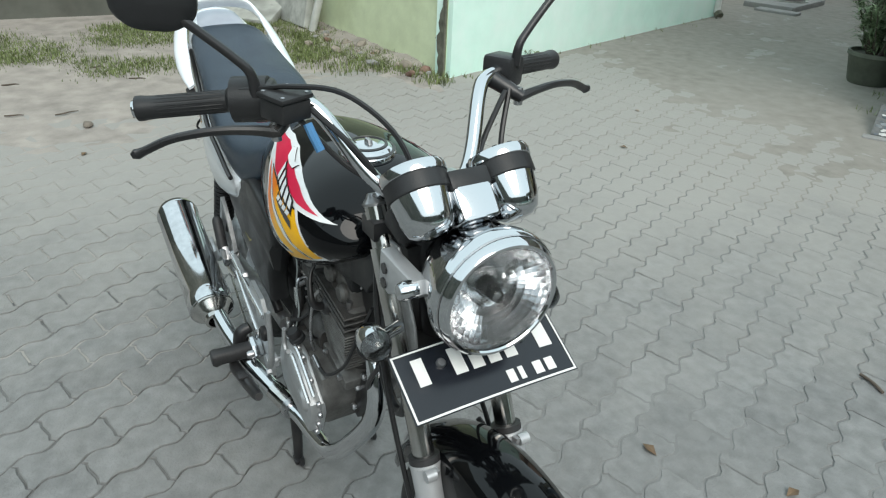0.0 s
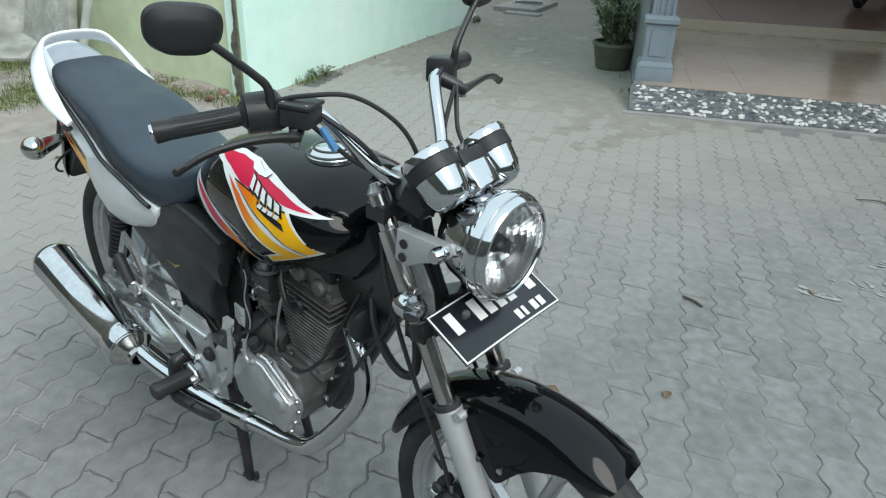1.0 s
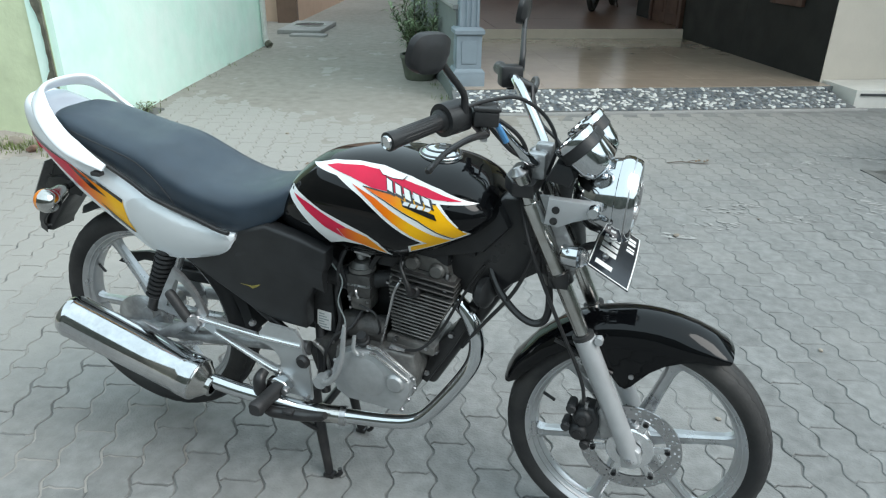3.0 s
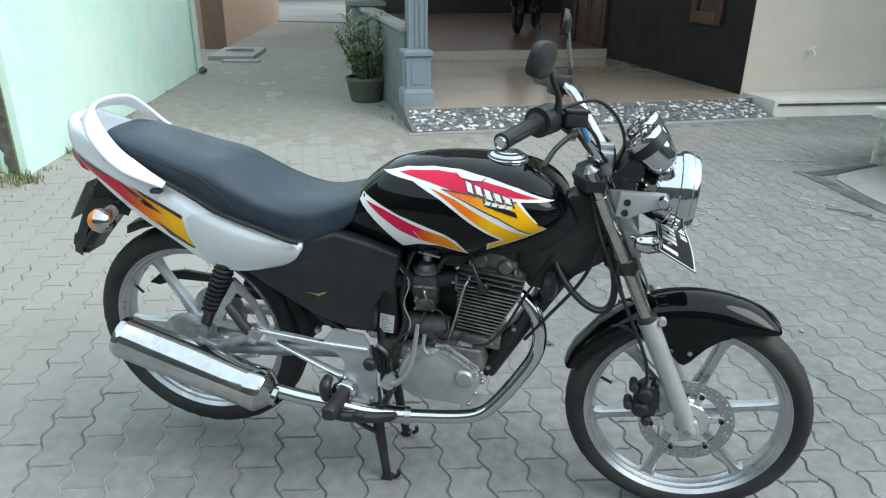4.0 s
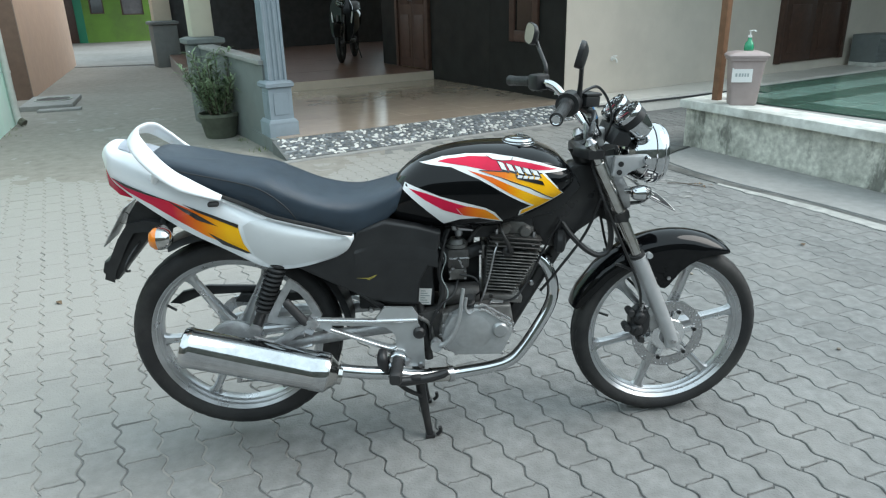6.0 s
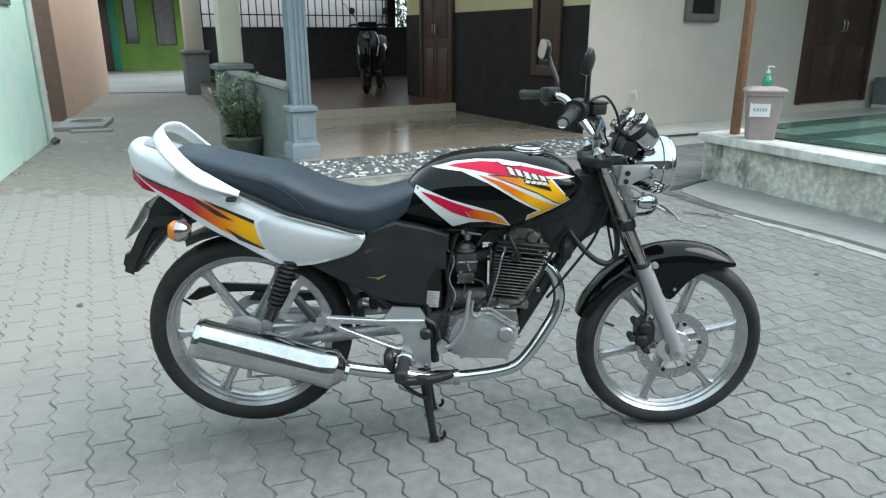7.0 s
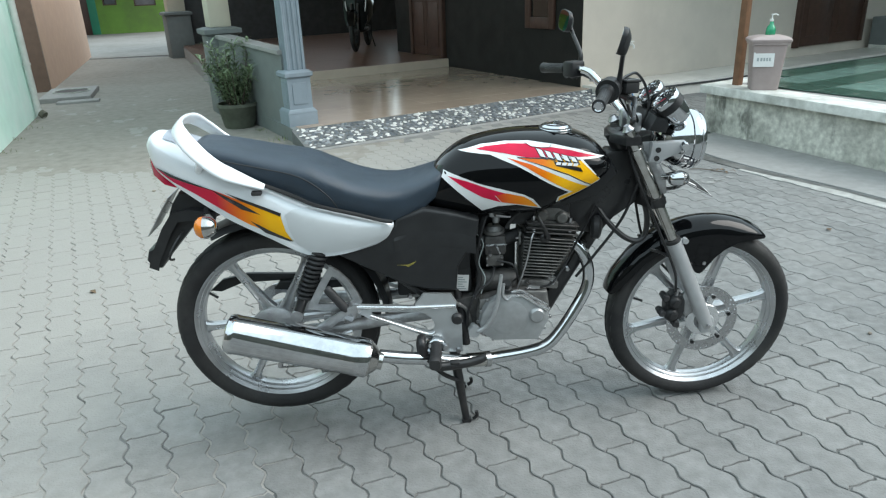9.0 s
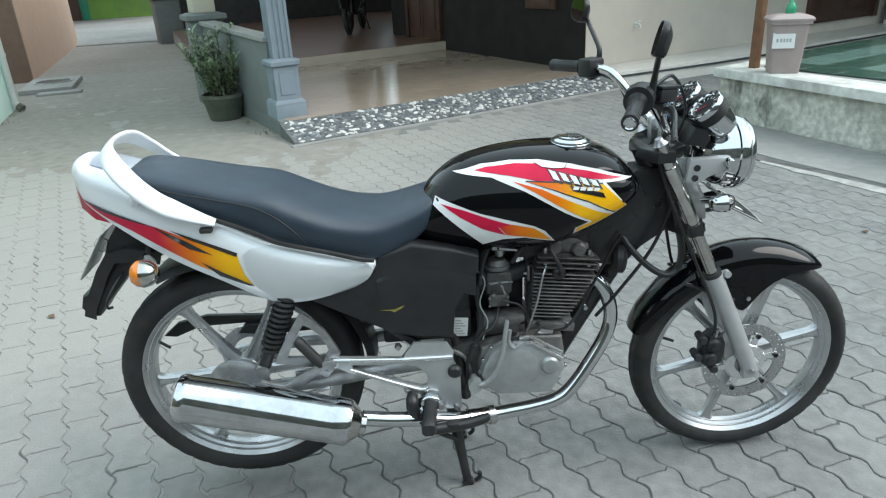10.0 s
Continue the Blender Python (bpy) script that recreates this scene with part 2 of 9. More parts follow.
PEACH = surface("peach wall paint", (0.47, 0.325, 0.242), 0.82, vary=0.05, scale=6, bump=0.15, bump_scale=30,
                stain=(0.44, 0.31, 0.24), stain_amount=0.6, stain_scale=1.2)
CREAM = surface("cream wall paint", (0.53, 0.49, 0.40), 0.8, vary=0.04, scale=6, bump=0.12, bump_scale=30)
YELLOW_CREAM = surface("yellow cream wall paint", (0.60, 0.53, 0.32), 0.8, vary=0.04, scale=6, bump=0.12, bump_scale=30)
BEIGE = surface("beige wall paint", (0.575, 0.52, 0.45), 0.82, vary=0.03, scale=5, bump=0.12, bump_scale=35,
                stain=(0.44, 0.40, 0.35), stain_amount=0.5, stain_scale=0.9)
BLUE_GREY = surface("blue grey column paint", (0.205, 0.25, 0.285), 0.7, vary=0.06, scale=10, bump=0.1, bump_scale=50,
                    stain=(0.16, 0.19, 0.215), stain_amount=0.5, stain_scale=3)
GREY_PAINT = surface("grey plinth paint", (0.158, 0.176, 0.176), 0.75, vary=0.08, scale=10, bump=0.12, bump_scale=50,
                     stain=(0.15, 0.155, 0.15), stain_amount=0.6, stain_scale=2.5)
PORCH_TILE = surface("beige glazed tile", (0.365, 0.295, 0.235), 0.13, vary=0.05, scale=7, piece=0.03,
                     stain=(0.28, 0.22, 0.17), stain_amount=0.5, stain_scale=1.5, rough_vary=0.05)
# paler than the floor tile: light on the riser put in its colour
LIT_RISER_TILE = surface("porch riser tile painted lighter", (0.56, 0.48, 0.39), 0.3, vary=0.05, scale=7)
RED_TILE = surface("dark red floor tile", (0.155, 0.092, 0.070), 0.28, vary=0.12, scale=10, piece=0.08)
DARK_TILE = surface("near-black wall tile", (0.055, 0.057, 0.060), 0.42, vary=0.2, scale=8, piece=0.15)
DADO = surface("near-black dado paint", (0.016, 0.0165, 0.0155), 0.6, vary=0.2, scale=5, bump=0.08, bump_scale=40, rough_vary=0.08, ior=1.3)
GREEN_TILE = surface("green floor tile", (0.13, 0.215, 0.185), 0.22, vary=0.1, scale=8, piece=0.08)
DEEP_GREEN_TILE = surface("deep green floor tile", (0.042, 0.088, 0.068), 0.25, vary=0.1, scale=8, piece=0.08)
WHITE_TILE = surface("off-white tile", (0.60, 0.58, 0.54), 0.3, vary=0.05, scale=8,
                     stain=(0.42, 0.40, 0.36), stain_amount=0.5, stain_scale=3)
SLAB_WHITE = surface("weathered white slab", (0.62, 0.63, 0.595), 0.7, vary=0.14, scale=14, bump=0.2, bump_scale=60,
                     stain=(0.27, 0.27, 0.24), stain_amount=0.75, stain_scale=4)
WORN_LINE = surface("worn white road paint", (0.36, 0.36, 0.345), 0.8, vary=0.2, scale=18, bump=0.2, bump_scale=60,
                    stain=(0.24, 0.24, 0.225), stain_amount=0.85, stain_scale=5)
WINDOW_BROWN = surface("brown window paint", (0.16, 0.135, 0.12), 0.6, vary=0.08, scale=12)


def streaked_render():
    """Old pale render with speckled mould and damp that has run down it."""
    mat = surface("speckled mouldy render", (0.60, 0.60, 0.54), 0.9, vary=0.28, scale=24, bump=0.5, bump_scale=45, stain=(0.24, 0.245, 0.215), stain_amount=0.85, stain_scale=3.2)
    nt, bsdf = nodes_of(mat)
    n, l = nt.nodes, nt.links
    old = bsdf.inputs["Base Color"].links[0].from_socket
    tc = n.new("ShaderNodeNewGeometry")
    mp = n.new("ShaderNodeMapping")
    mp.inputs["Scale"].default_value = (4.5, 4.5, 1.8)
    l.new(tc.outputs["Position"], mp.inputs["Vector"])
    tex = n.new("ShaderNodeTexNoise")
    tex.inputs["Scale"].default_value = 1.0
    tex.inputs["Detail"].default_value = 7
    tex.inputs["Roughness"].default_value = 0.7
    l.new(mp.outputs["Vector"], tex.inputs["Vector"])
    rng = n.new("ShaderNodeMapRange")
    rng.inputs["From Min"].default_value = 0.53
    rng.inputs["From Max"].default_value = 0.64
    rng.inputs["To Max"].default_value = 0.8
    l.new(tex.outputs["Fac"], rng.inputs["Value"])
    mix = n.new("ShaderNodeMixRGB")
    mix.inputs["Color2"].default_value = (0.11, 0.115, 0.10, 1)
    l.new(rng.outputs["Result"], mix.inputs["Fac"])
    l.new(old, mix.inputs["Color1"])
    l.new(mix.outputs["Color"], bsdf.inputs["Base Color"])
    return mat


BROWN_WOOD = surface("varnished brown wood", (0.060, 0.030, 0.021), 0.5, vary=0.2, scale=14, bump=0.1, bump_scale=60)
BROWN_PAINT = surface("dull brown paint", (0.135, 0.083, 0.060), 0.7, vary=0.12, scale=8, bump=0.1, bump_scale=40)
POST_WOOD = surface("orange brown timber", (0.185, 0.092, 0.048), 0.55, vary=0.2, scale=16, bump=0.2, bump_scale=60)
BIN_PLASTIC = surface("dusty mauve plastic", (0.36, 0.295, 0.285), 0.5, vary=0.06, scale=14, stain=(0.28, 0.23, 0.22),
                      stain_amount=0.5, stain_scale=5)
PAPER = surface("white paper", (0.7, 0.7, 0.69), 0.7, vary=0.03, scale=20)
GREY_INK = surface("grey ink", (0.32, 0.36, 0.36), 0.6)
GREEN_SOAP = surface("green soap bottle plastic", (0.03, 0.30, 0.15), 0.2, coat=0.3, vary=0.1, scale=40)
WHITE_PLASTIC = surface("white plastic", (0.68, 0.68, 0.66), 0.4, vary=0.04, scale=20)
PIPE_WHITE = surface("weathered white pipe", (0.56, 0.58, 0.55), 0.5, vary=0.08, scale=14, stain=(0.35, 0.36, 0.33),
                     stain_amount=0.6, stain_scale=4)
LEAF = surface("green leaf", (0.165, 0.225, 0.125), 0.5, vary=0.3, scale=25, piece=0.35)
GRASS = surface("grass blade", (0.135, 0.17, 0.06), 0.6, vary=0.3, scale=12, piece=0.4)
WET_STAIN = surface("wet dark concrete", (0.055, 0.058, 0.056), 0.35, vary=0.3, scale=14, bump=0.2, bump_scale=60, stain=(0.11, 0.11, 0.105), stain_amount=0.5, stain_scale=5)
DAMP_LINE = surface("damp silted gutter", (0.075, 0.077, 0.073), 0.6, vary=0.3, scale=14, bump=0.2, bump_scale=60, stain=(0.17, 0.168, 0.16), stain_amount=0.8, stain_scale=3.5)
TAIL_PANEL = surface("grey tail plastic", (0.36, 0.39, 0.44), 0.13, vary=0.05, scale=20)
DRY_LEAF = surface("dry fallen leaf", (0.14, 0.09, 0.05), 0.7, vary=0.3, scale=30, piece=0.3)
SOIL = surface("sandy soil", (0.30, 0.272, 0.245), 0.95, vary=0.25, scale=7, bump=0.6, bump_scale=60,
               stain=(0.36, 0.325, 0.29), stain_amount=0.6, stain_scale=1.1)
ROCK = surface("rubble stone", (0.24, 0.21, 0.175), 0.9, vary=0.25, scale=14, bump=0.5, bump_scale=40, piece=0.3)
CLAY = surface("dark flower pot", (0.095, 0.105, 0.08), 0.7, vary=0.2, scale=14, bump=0.2, bump_scale=60)
LIME_PAINT = surface("lime green house paint", (0.11, 0.215, 0.03), 0.75, vary=0.1, scale=3, stain=(0.075, 0.11, 0.035), stain_amount=0.7, stain_scale=0.9)
CURTAIN = surface("mauve curtain behind glass", (0.11, 0.105, 0.11), 0.3, vary=0.25, scale=7)
TEAL_PAINT = surface("teal green woodwork", (0.018, 0.17, 0.095), 0.6, vary=0.06, scale=4)
DARK_GLASS = surface("dark window glass", (0.012, 0.014, 0.014), 0.08, coat=0.4)
PEBBLE_WHITE = surface("white pebble", (0.60, 0.60, 0.58), 0.5, vary=0.08, scale=30, piece=0.12)
PEBBLE_MID = surface("pale grey pebble", (0.215, 0.235, 0.25), 0.5, vary=0.12, scale=30, piece=0.3)
PEBBLE_GREY = surface("blue grey pebble", (0.085, 0.10, 0.115), 0.5, vary=0.15, scale=30, piece=0.4)
PEBBLE_BED = surface("grey pebble mortar", (0.13, 0.135, 0.135), 0.9, vary=0.15, scale=30, bump=0.3, bump_scale=90)
PALE_WASH = surface("pale whitewash", (0.60, 0.60, 0.63), 0.9, vary=0.08, scale=2, stain=(0.48, 0.48, 0.50), stain_amount=0.5, stain_scale=0.8)
CEIL = surface("white ceiling board", (0.72, 0.71, 0.67), 0.85, vary=0.04, scale=4)
ROOF = surface("clay roof tile", (0.22, 0.09, 0.055), 0.8, vary=0.2, scale=5, bump=0.4, bump_scale=12)
TWIG = surface("dry twig bark", (0.09, 0.07, 0.055), 0.8, vary=0.2, scale=30)
GRILLE = surface("black iron grille", (0.03, 0.03, 0.032), 0.5)
SCOOTER_WHITE = surface("white scooter panel", (0.6, 0.6, 0.6), 0.3, coat=0.4, vary=0.04, scale=10)


# ---- mesh helpers ----


def finish(bm, sharp=38, smooth=True):
    me = bpy.data.meshes.new("mesh")
    bmesh.ops.recalc_face_normals(bm, faces=bm.faces)
    bm.to_mesh(me)
    bm.free()
    if smooth:
        me.shade_smooth()
        me.set_sharp_from_angle(angle=radians(sharp))
    return me


def part(name, bm, mat, parent, label="", sharp=38, smooth=True, kind=""):
    """Links a bmesh as one mesh object under a thing, or under a part."""
    me = finish(bm, sharp, smooth)
    me.materials.append(mat)
    ob = new(name, me)
    ob.parent = parent
    return tagged(ob, label, kind=kind)


def thing(name, bm, mat, label, category, m=None, group="", kind="", sharp=38, smooth=True):
    """A top-level thing that is one mesh."""
    me = finish(bm, sharp, smooth)
    me.materials.append(mat)
    ob = new(name, me)
    if m is not None:
        ob.matrix_world = m
    return tagged(ob, label, category, group, kind)


def base(name, label, category, m=None, group="", kind=""):
    """An Empty at a thing's foot, which parents its parts."""
    ob = new(name)
    ob.empty_display_size = 0.1
    if m is not None:
        ob.matrix_world = m
    return tagged(ob, label, category, group, kind)


def box(x0, x1, y0, y1, z0, z1, bevel=0.0, seg=2, bm=None):
    b = bmesh.new()
    bmesh.ops.create_cube(b, size=1)
    bmesh.ops.scale(b, vec=(x1 - x0, y1 - y0, z1 - z0), verts=b.verts)
    bmesh.ops.translate(b, vec=((x0 + x1) / 2, (y0 + y1) / 2, (z0 + z1) / 2), verts=b.verts)
    if bevel:
        bmesh.ops.bevel(b, geom=list(b.edges), offset=bevel, segments=seg, affect="EDGES", profile=0.5)
    return b if bm is None else join(bm, b)


def join(bm, other, m=None):
    """Adds other's mesh to bm."""
    me = bpy.data.meshes.new("joined")
    if m is not None:
        bmesh.ops.transform(other, matrix=m, verts=other.verts)
    other.to_mesh(me)
    other.free()
    bm.from_mesh(me)
    bpy.data.meshes.remove(me)
    return bm


def moved(bm, m):
    bmesh.ops.transform(bm, matrix=m, verts=bm.verts)
    return bm


def skin(rings, close_ring=True, caps=True, bm=None):
    """Faces between rings of points, all of one length."""
    bm = bm or bmesh.new()
    rows = [[bm.verts.new(p) for p in ring] for ring in rings]
    n = len(rows[0])
    for a, b in zip(rows, rows[1:]):
        for i in range(n if close_ring else n - 1):
            j = (i + 1) % n
            bm.faces.new((a[i], a[j], b[j], b[i]))
    if caps and close_ring:
        bm.faces.new(rows[0][::-1])
        bm.faces.new(rows[-1])
    return bm


def lathe(profile, seg=32, m=None, closed=False):
    """Turns (radius, height) pairs about z."""
    bm = bmesh.new()
    rows = []
    for r, h in profile:
        if r < 1e-6:
            rows.append([bm.verts.new((0, 0, h))])
        else:
            rows.append([bm.verts.new((r * math.cos(2 * math.pi * i / seg), r * math.sin(2 * math.pi * i / seg), h)) for i in range(seg)])
    pairs = list(zip(rows, rows[1:]))
    if closed:
        pairs.append((rows[-1], rows[0]))
    for a, b in pairs:
        for i in range(seg):
            j = (i + 1) % seg
            if len(a) == 1 and len(b) > 1:
                bm.faces.new((a[0], b[j], b[i]))
            elif len(b) == 1 and len(a) > 1:
                bm.faces.new((a[i], a[j], b[0]))
            elif len(a) > 1:
                bm.faces.new((a[i], a[j], b[j], b[i]))
    if m is not None:
        bmesh.ops.transform(bm, matrix=m, verts=bm.verts)
    return bm


def curve_points(pts, steps=6):
    """A Catmull-Rom curve through points."""
    p = [Vector(q) for q in pts]
    p = [2 * p[0] - p[1]] + p + [2 * p[-1] - p[-2]]
    out = []
    for i in range(1, len(p) - 2):
        for k in range(steps):
            t = k / steps
            a, b, c, d = p[i - 1], p[i], p[i + 1], p[i + 2]
            out.append(0.5 * (2 * b + (c - a) * t + (2 * a - 5 * b + 4 * c - d) * t * t + (3 * b - a - 3 * c + d) * t ** 3))
    out.append(p[-2])
    return out


def tube(pts, radius, seg=12, steps=6, smooth=True, flat=1.0, bm=None):
    """A round bar along points; radius may be a list, one per given point."""
    path = curve_points(pts, steps) if smooth and len(pts) > 2 else [Vector(q) for q in pts]
    n = len(path)
    if isinstance(radius, (int, float)):
        rad = [radius] * n
    else:
        rad = [float(np.interp(i / (n - 1) * (len(radius) - 1), range(len(radius)), radius)) for i in range(n)]
    t0 = (path[1] - path[0]).normalized()
    side = t0.orthogonal().normalized()
    rings = []
    for i, q in enumerate(path):
        t = (path[min(i + 1, n - 1)] - path[max(i - 1, 0)]).normalized()
        side = (side - t * side.dot(t)).normalized()
        up = t.cross(side)
        rings.append([q + rad[i] * (math.cos(a) * side + flat * math.sin(a) * up) for a in (2 * math.pi * k / seg for k in range(seg))])
    return skin(rings, bm=bm)


def prism(poly, y0, y1, bevel=0.0, seg=2):
    """A flat shape given in (x, z), thick from y0 to y1."""
    bm = bmesh.new()
    a = [bm.verts.new((x, y0, z)) for x, z in poly]
    b = [bm.verts.new((x, y1, z)) for x, z in poly]
    n = len(poly)
    bm.faces.new(a)
    bm.faces.new(b[::-1])
    for i in range(n):
        j = (i + 1) % n
        bm.faces.new((a[j], a[i], b[i], b[j]))
    bmesh.ops.recalc_face_normals(bm, faces=bm.faces)
    if bevel:
        rim = [e for e in bm.edges if abs(e.verts[0].co.y - e.verts[1].co.y) < 1e-6]
        bmesh.ops.bevel(bm, geom=rim, offset=bevel, segments=seg, affect="EDGES", profile=0.5)
    return bm


def along(p, q):
    """A pose at p whose z axis points to q."""
    d = Vector(q) - Vector(p)
    return Matrix.Translation(p) @ d.to_track_quat("Z", "Y").to_matrix().to_4x4()


def rod(p, q, r, seg=16, bm=None):
    b = lathe([(0, 0), (r, 0), (r, (Vector(q) - Vector(p)).length), (0, (Vector(q) - Vector(p)).length)], seg, along(p, q))
    return b if bm is None else join(bm, b)


# ---- the yard and the buildings ----
HOUSE = Matrix.Translation((-1.1, 3.93, 0)) @ Matrix.Rotation(radians(27), 4, "Z")   # u along the porch front, v into it


def slab(poly, z0, z1, bevel=0.0, m=None):
    """A level slab on a plan outline."""
    bm = bmesh.new()
    a = [bm.verts.new((x, y, z0)) for x, y in poly]
    b = [bm.verts.new((x, y, z1)) for x, y in poly]
    n = len(poly)
    bm.faces.new(a[::-1])
    bm.faces.new(b)
    for i in range(n):
        j = (i + 1) % n
        bm.faces.new((a[i], a[j], b[j], b[i]))
    bmesh.ops.recalc_face_normals(bm, faces=bm.faces)
    if bevel:
        rim = [e for e in bm.edges if abs(e.verts[0].co.z - e.verts[1].co.z) < 1e-6 and e.verts[0].co.z > z1 - 1e-6]
        bmesh.ops.bevel(bm, geom=rim, offset=bevel, segments=2, affect="EDGES", profile=0.5)
    if m is not None:
        bmesh.ops.transform(bm, matrix=m, verts=bm.verts)
    return bm


def structure(name, bm, mat, label, category="", m=None, sharp=38):
    ob = thing(name, bm, mat, label, category or name.split("_")[0], m, kind="structure", sharp=sharp)
    return ob


def wall_line(p, q, z0, z1, thick, side=1):
    """A wall from p to q in plan, thick to one side."""
    d = (Vector(q) - Vector(p)).normalized()
    nrm = Vector((-d.y, d.x)) * thick * side
    return slab([p, q, (q[0] + nrm.x, q[1] + nrm.y), (p[0] + nrm.x, p[1] + nrm.y)], z0, z1)


# the ground: one sheet, uneven near the yard, flat far off
def build_ground():
    xs = [-400, -120, -40, -16] + [-10 + 0.12 * i for i in range(126)] + [9, 16, 40, 120, 400]
    ys = [-400, -120, -40, -14] + [-5 + 0.12 * i for i in range(101)] + [11, 20, 40, 120, 400]
    bm = bmesh.new()
    rows = []
    for y in ys:
        row = []
        for x in xs:
            h = noise.noise(Vector((x * 1.3, y * 1.3, 0.3))) * 0.5 + noise.noise(Vector((x * 4, y * 4, 5))) * 0.25
            z = -0.0058 + 0.003 * h
            row.append(bm.verts.new((x, y, z)))
        rows.append(row)
    for a, b in zip(rows, rows[1:]):
        for i in range(len(a) - 1):
            bm.faces.new((a[i], a[i + 1], b[i + 1], b[i]))
    return structure("ground", bm, JOINT_SAND, "dusty sand-filled ground of a paved yard", sharp=80)


build_ground()


def build_dust():
    """Fine sand that has drifted over the paving towards the walls."""
    step = 0.055
    nx, ny = int(15.4 / step), int(21.2 / step)
    grid, faces, verts, level, dirt, shade = {}, [], [], {}, {}, []
    for j in range(ny + 1):
        for i in range(nx + 1):
            x, y = -10.8 + i * step, -7.0 + j * step
            wide = noise.noise(Vector((x * 0.5, y * 0.5, 9)))
            drift = min(0.30, max(0.0, (-x - 0.45 + 0.30 * y + 1.1 * wide) / 2.3)) * min(1.0, max(0.0, (3.6 - y) / 1.2))
            alley = min(1.0, max(0.0, (y + 0.25 * x - 1.7 + 0.8 * noise.noise(Vector((x * 0.6, y * 0.6, 2)))) / 1.6))
            alley *= min(1.0, max(0.0, (0.1 - x) / 0.9))
            yard = min(0.46, max(0.0, (y - 0.15 + 0.25 * (x - 0.5) + 0.9 * noise.noise(Vector((x * 0.8, y * 0.8, 4)))) / 1.4)) if x > -1.5 else 0.0
            earth = min(1.7, max(0.0, (-x - 2.0 + 0.6 * wide + 0.35 * noise.noise(Vector((x * 1.9, y * 1.9, 3))) - 0.75 * max(0.0, y + 0.2)) / 1.0))
            level[i, j] = max(drift, alley, yard, earth)
            dirt[i, j] = 2 if earth > max(drift, alley, yard) else 1 if alley > max(drift, yard) else 3 if yard > drift else 0
    for j in range(ny):
        for i in range(nx):
            quad = ((i, j), (i + 1, j), (i + 1, j + 1), (i, j + 1))
            if max(level[k] for k in quad) < 0.03:
                continue
            ids = []
            for k in quad:
                if k not in grid:
                    x, y = -10.8 + k[0] * step, -7.0 + k[1] * step
                    fine = noise.noise(Vector((x * 3.1, y * 3.1, 5))) + 0.7 * noise.noise(Vector((x * 9, y * 9, 8)))
                    grid[k] = len(verts)
                    verts.append((x, y, -0.0072 + 0.0076 * level[k] + 0.0017 * fine))
                ids.append(grid[k])
            faces.append(ids)
            shade.append(dirt[i, j])
    me = bpy.data.meshes.new("mesh")
    me.from_pydata(verts, [], faces)
    me.shade_smooth()
    me.materials.append(DUST)
    me.materials.append(ALLEY_DIRT)
    me.materials.append(SOIL)
    me.materials.append(JOINT_FILL)
    me.polygons.foreach_set("material_index", shade)
    tagged(new("ground_dust", me), "thin pale sand drifted over the paving", "sand", kind="structure")


build_dust()

# mint wall along the alley, and the lime wall that turns off from it
P0, P1 = (-3.28, 2.12), (-4.66, 6.45)
structure("wall_mint", wall_line(P0, P1, -0.1, 3.2, 0.16, 1), MINT, "mint green painted wall with pale washed patches", "wall")
structure("wall_mint_end", slab([P1, (-4.82, 6.40), (-7.0, 6.9), (-7.0, 7.06), (-4.70, 6.56)], -0.1, 3.2), MINT,
          "mint green return of the wall", "wall")


def lime_y(x):
    """The face of the lime wall at x."""
    return 2.10 + 0.12 * (x + 3.32)


structure("wall_lime", slab([(-3.32, 2.10), (-3.46, 2.24), (-6.6, 1.90), (-6.6, lime_y(-6.6))], -0.1, 2.9), PALE_GREEN,
          "pale lime painted wall, damp at its foot", "wall")


def damp_strip():
    """The flaked dark band where the two paints meet."""
    bm = bmesh.new()
    left, right = [], []
    for i in range(90):
        z = 2.6 * i / 89
        flake = 0.085 * max(0.0, 1 - abs(z - 0.22) / 0.34) + 0.055 * max(0.0, 1 - abs(z - 0.95) / 0.16) + 0.03 * max(0.0, 1 - abs(z - 1.5) / 0.12)
        w = 0.010 + flake + 0.014 * noise.noise(Vector((0, z * 6, 1))) + (0.012 + 0.4 * flake) * noise.noise(Vector((3, z * 17, 1)))
        left.append((-3.335 - max(w, 0.005), 2.085, z))
        right.append((-3.315, 2.087, z))
    vl = [bm.verts.new(p) for p in left]
    vr = [bm.verts.new(p) for p in right]
    for i in range(89):
        bm.faces.new((vl[i], vr[i], vr[i + 1], vl[i + 1]))
    out = bmesh.ops.extrude_face_region(bm, geom=list(bm.faces))
    bmesh.ops.translate(bm, vec=(0, -0.012, 0), verts=[v for v in out["geom"] if isinstance(v, bmesh.types.BMVert)])
    return structure("trim_damp_edge", bm, DAMP_EDGE, "dark flaked render along the wall corner", "trim")


damp_strip()
structure("wall_yard_far", slab([(-6.4, lime_y(-6.4) - 0.003), (-6.4, -7.2), (-6.6, -7.2), (-6.6, lime_y(-6.6) - 0.003)], -0.1, 4.2), DARK_RENDER, "dark weathered wall closing the yard", "wall")
# out-of-view walls added so the chrome mirrors a dark horizon band
structure("wall_yard_side", slab([(12, -7.2), (12, 10.4), (12.2, 10.4), (12.2, -7.2)], -0.1, 4.2), DARK_RENDER, "dark weathered wall closing the yard", "wall")
structure("wall_yard_back", slab([(-6.6, -7.2), (12, -7.2), (12, -7.4), (-6.6, -7.4)], -0.1, 4.2), DARK_RENDER, "dark weathered wall closing the yard", "wall")

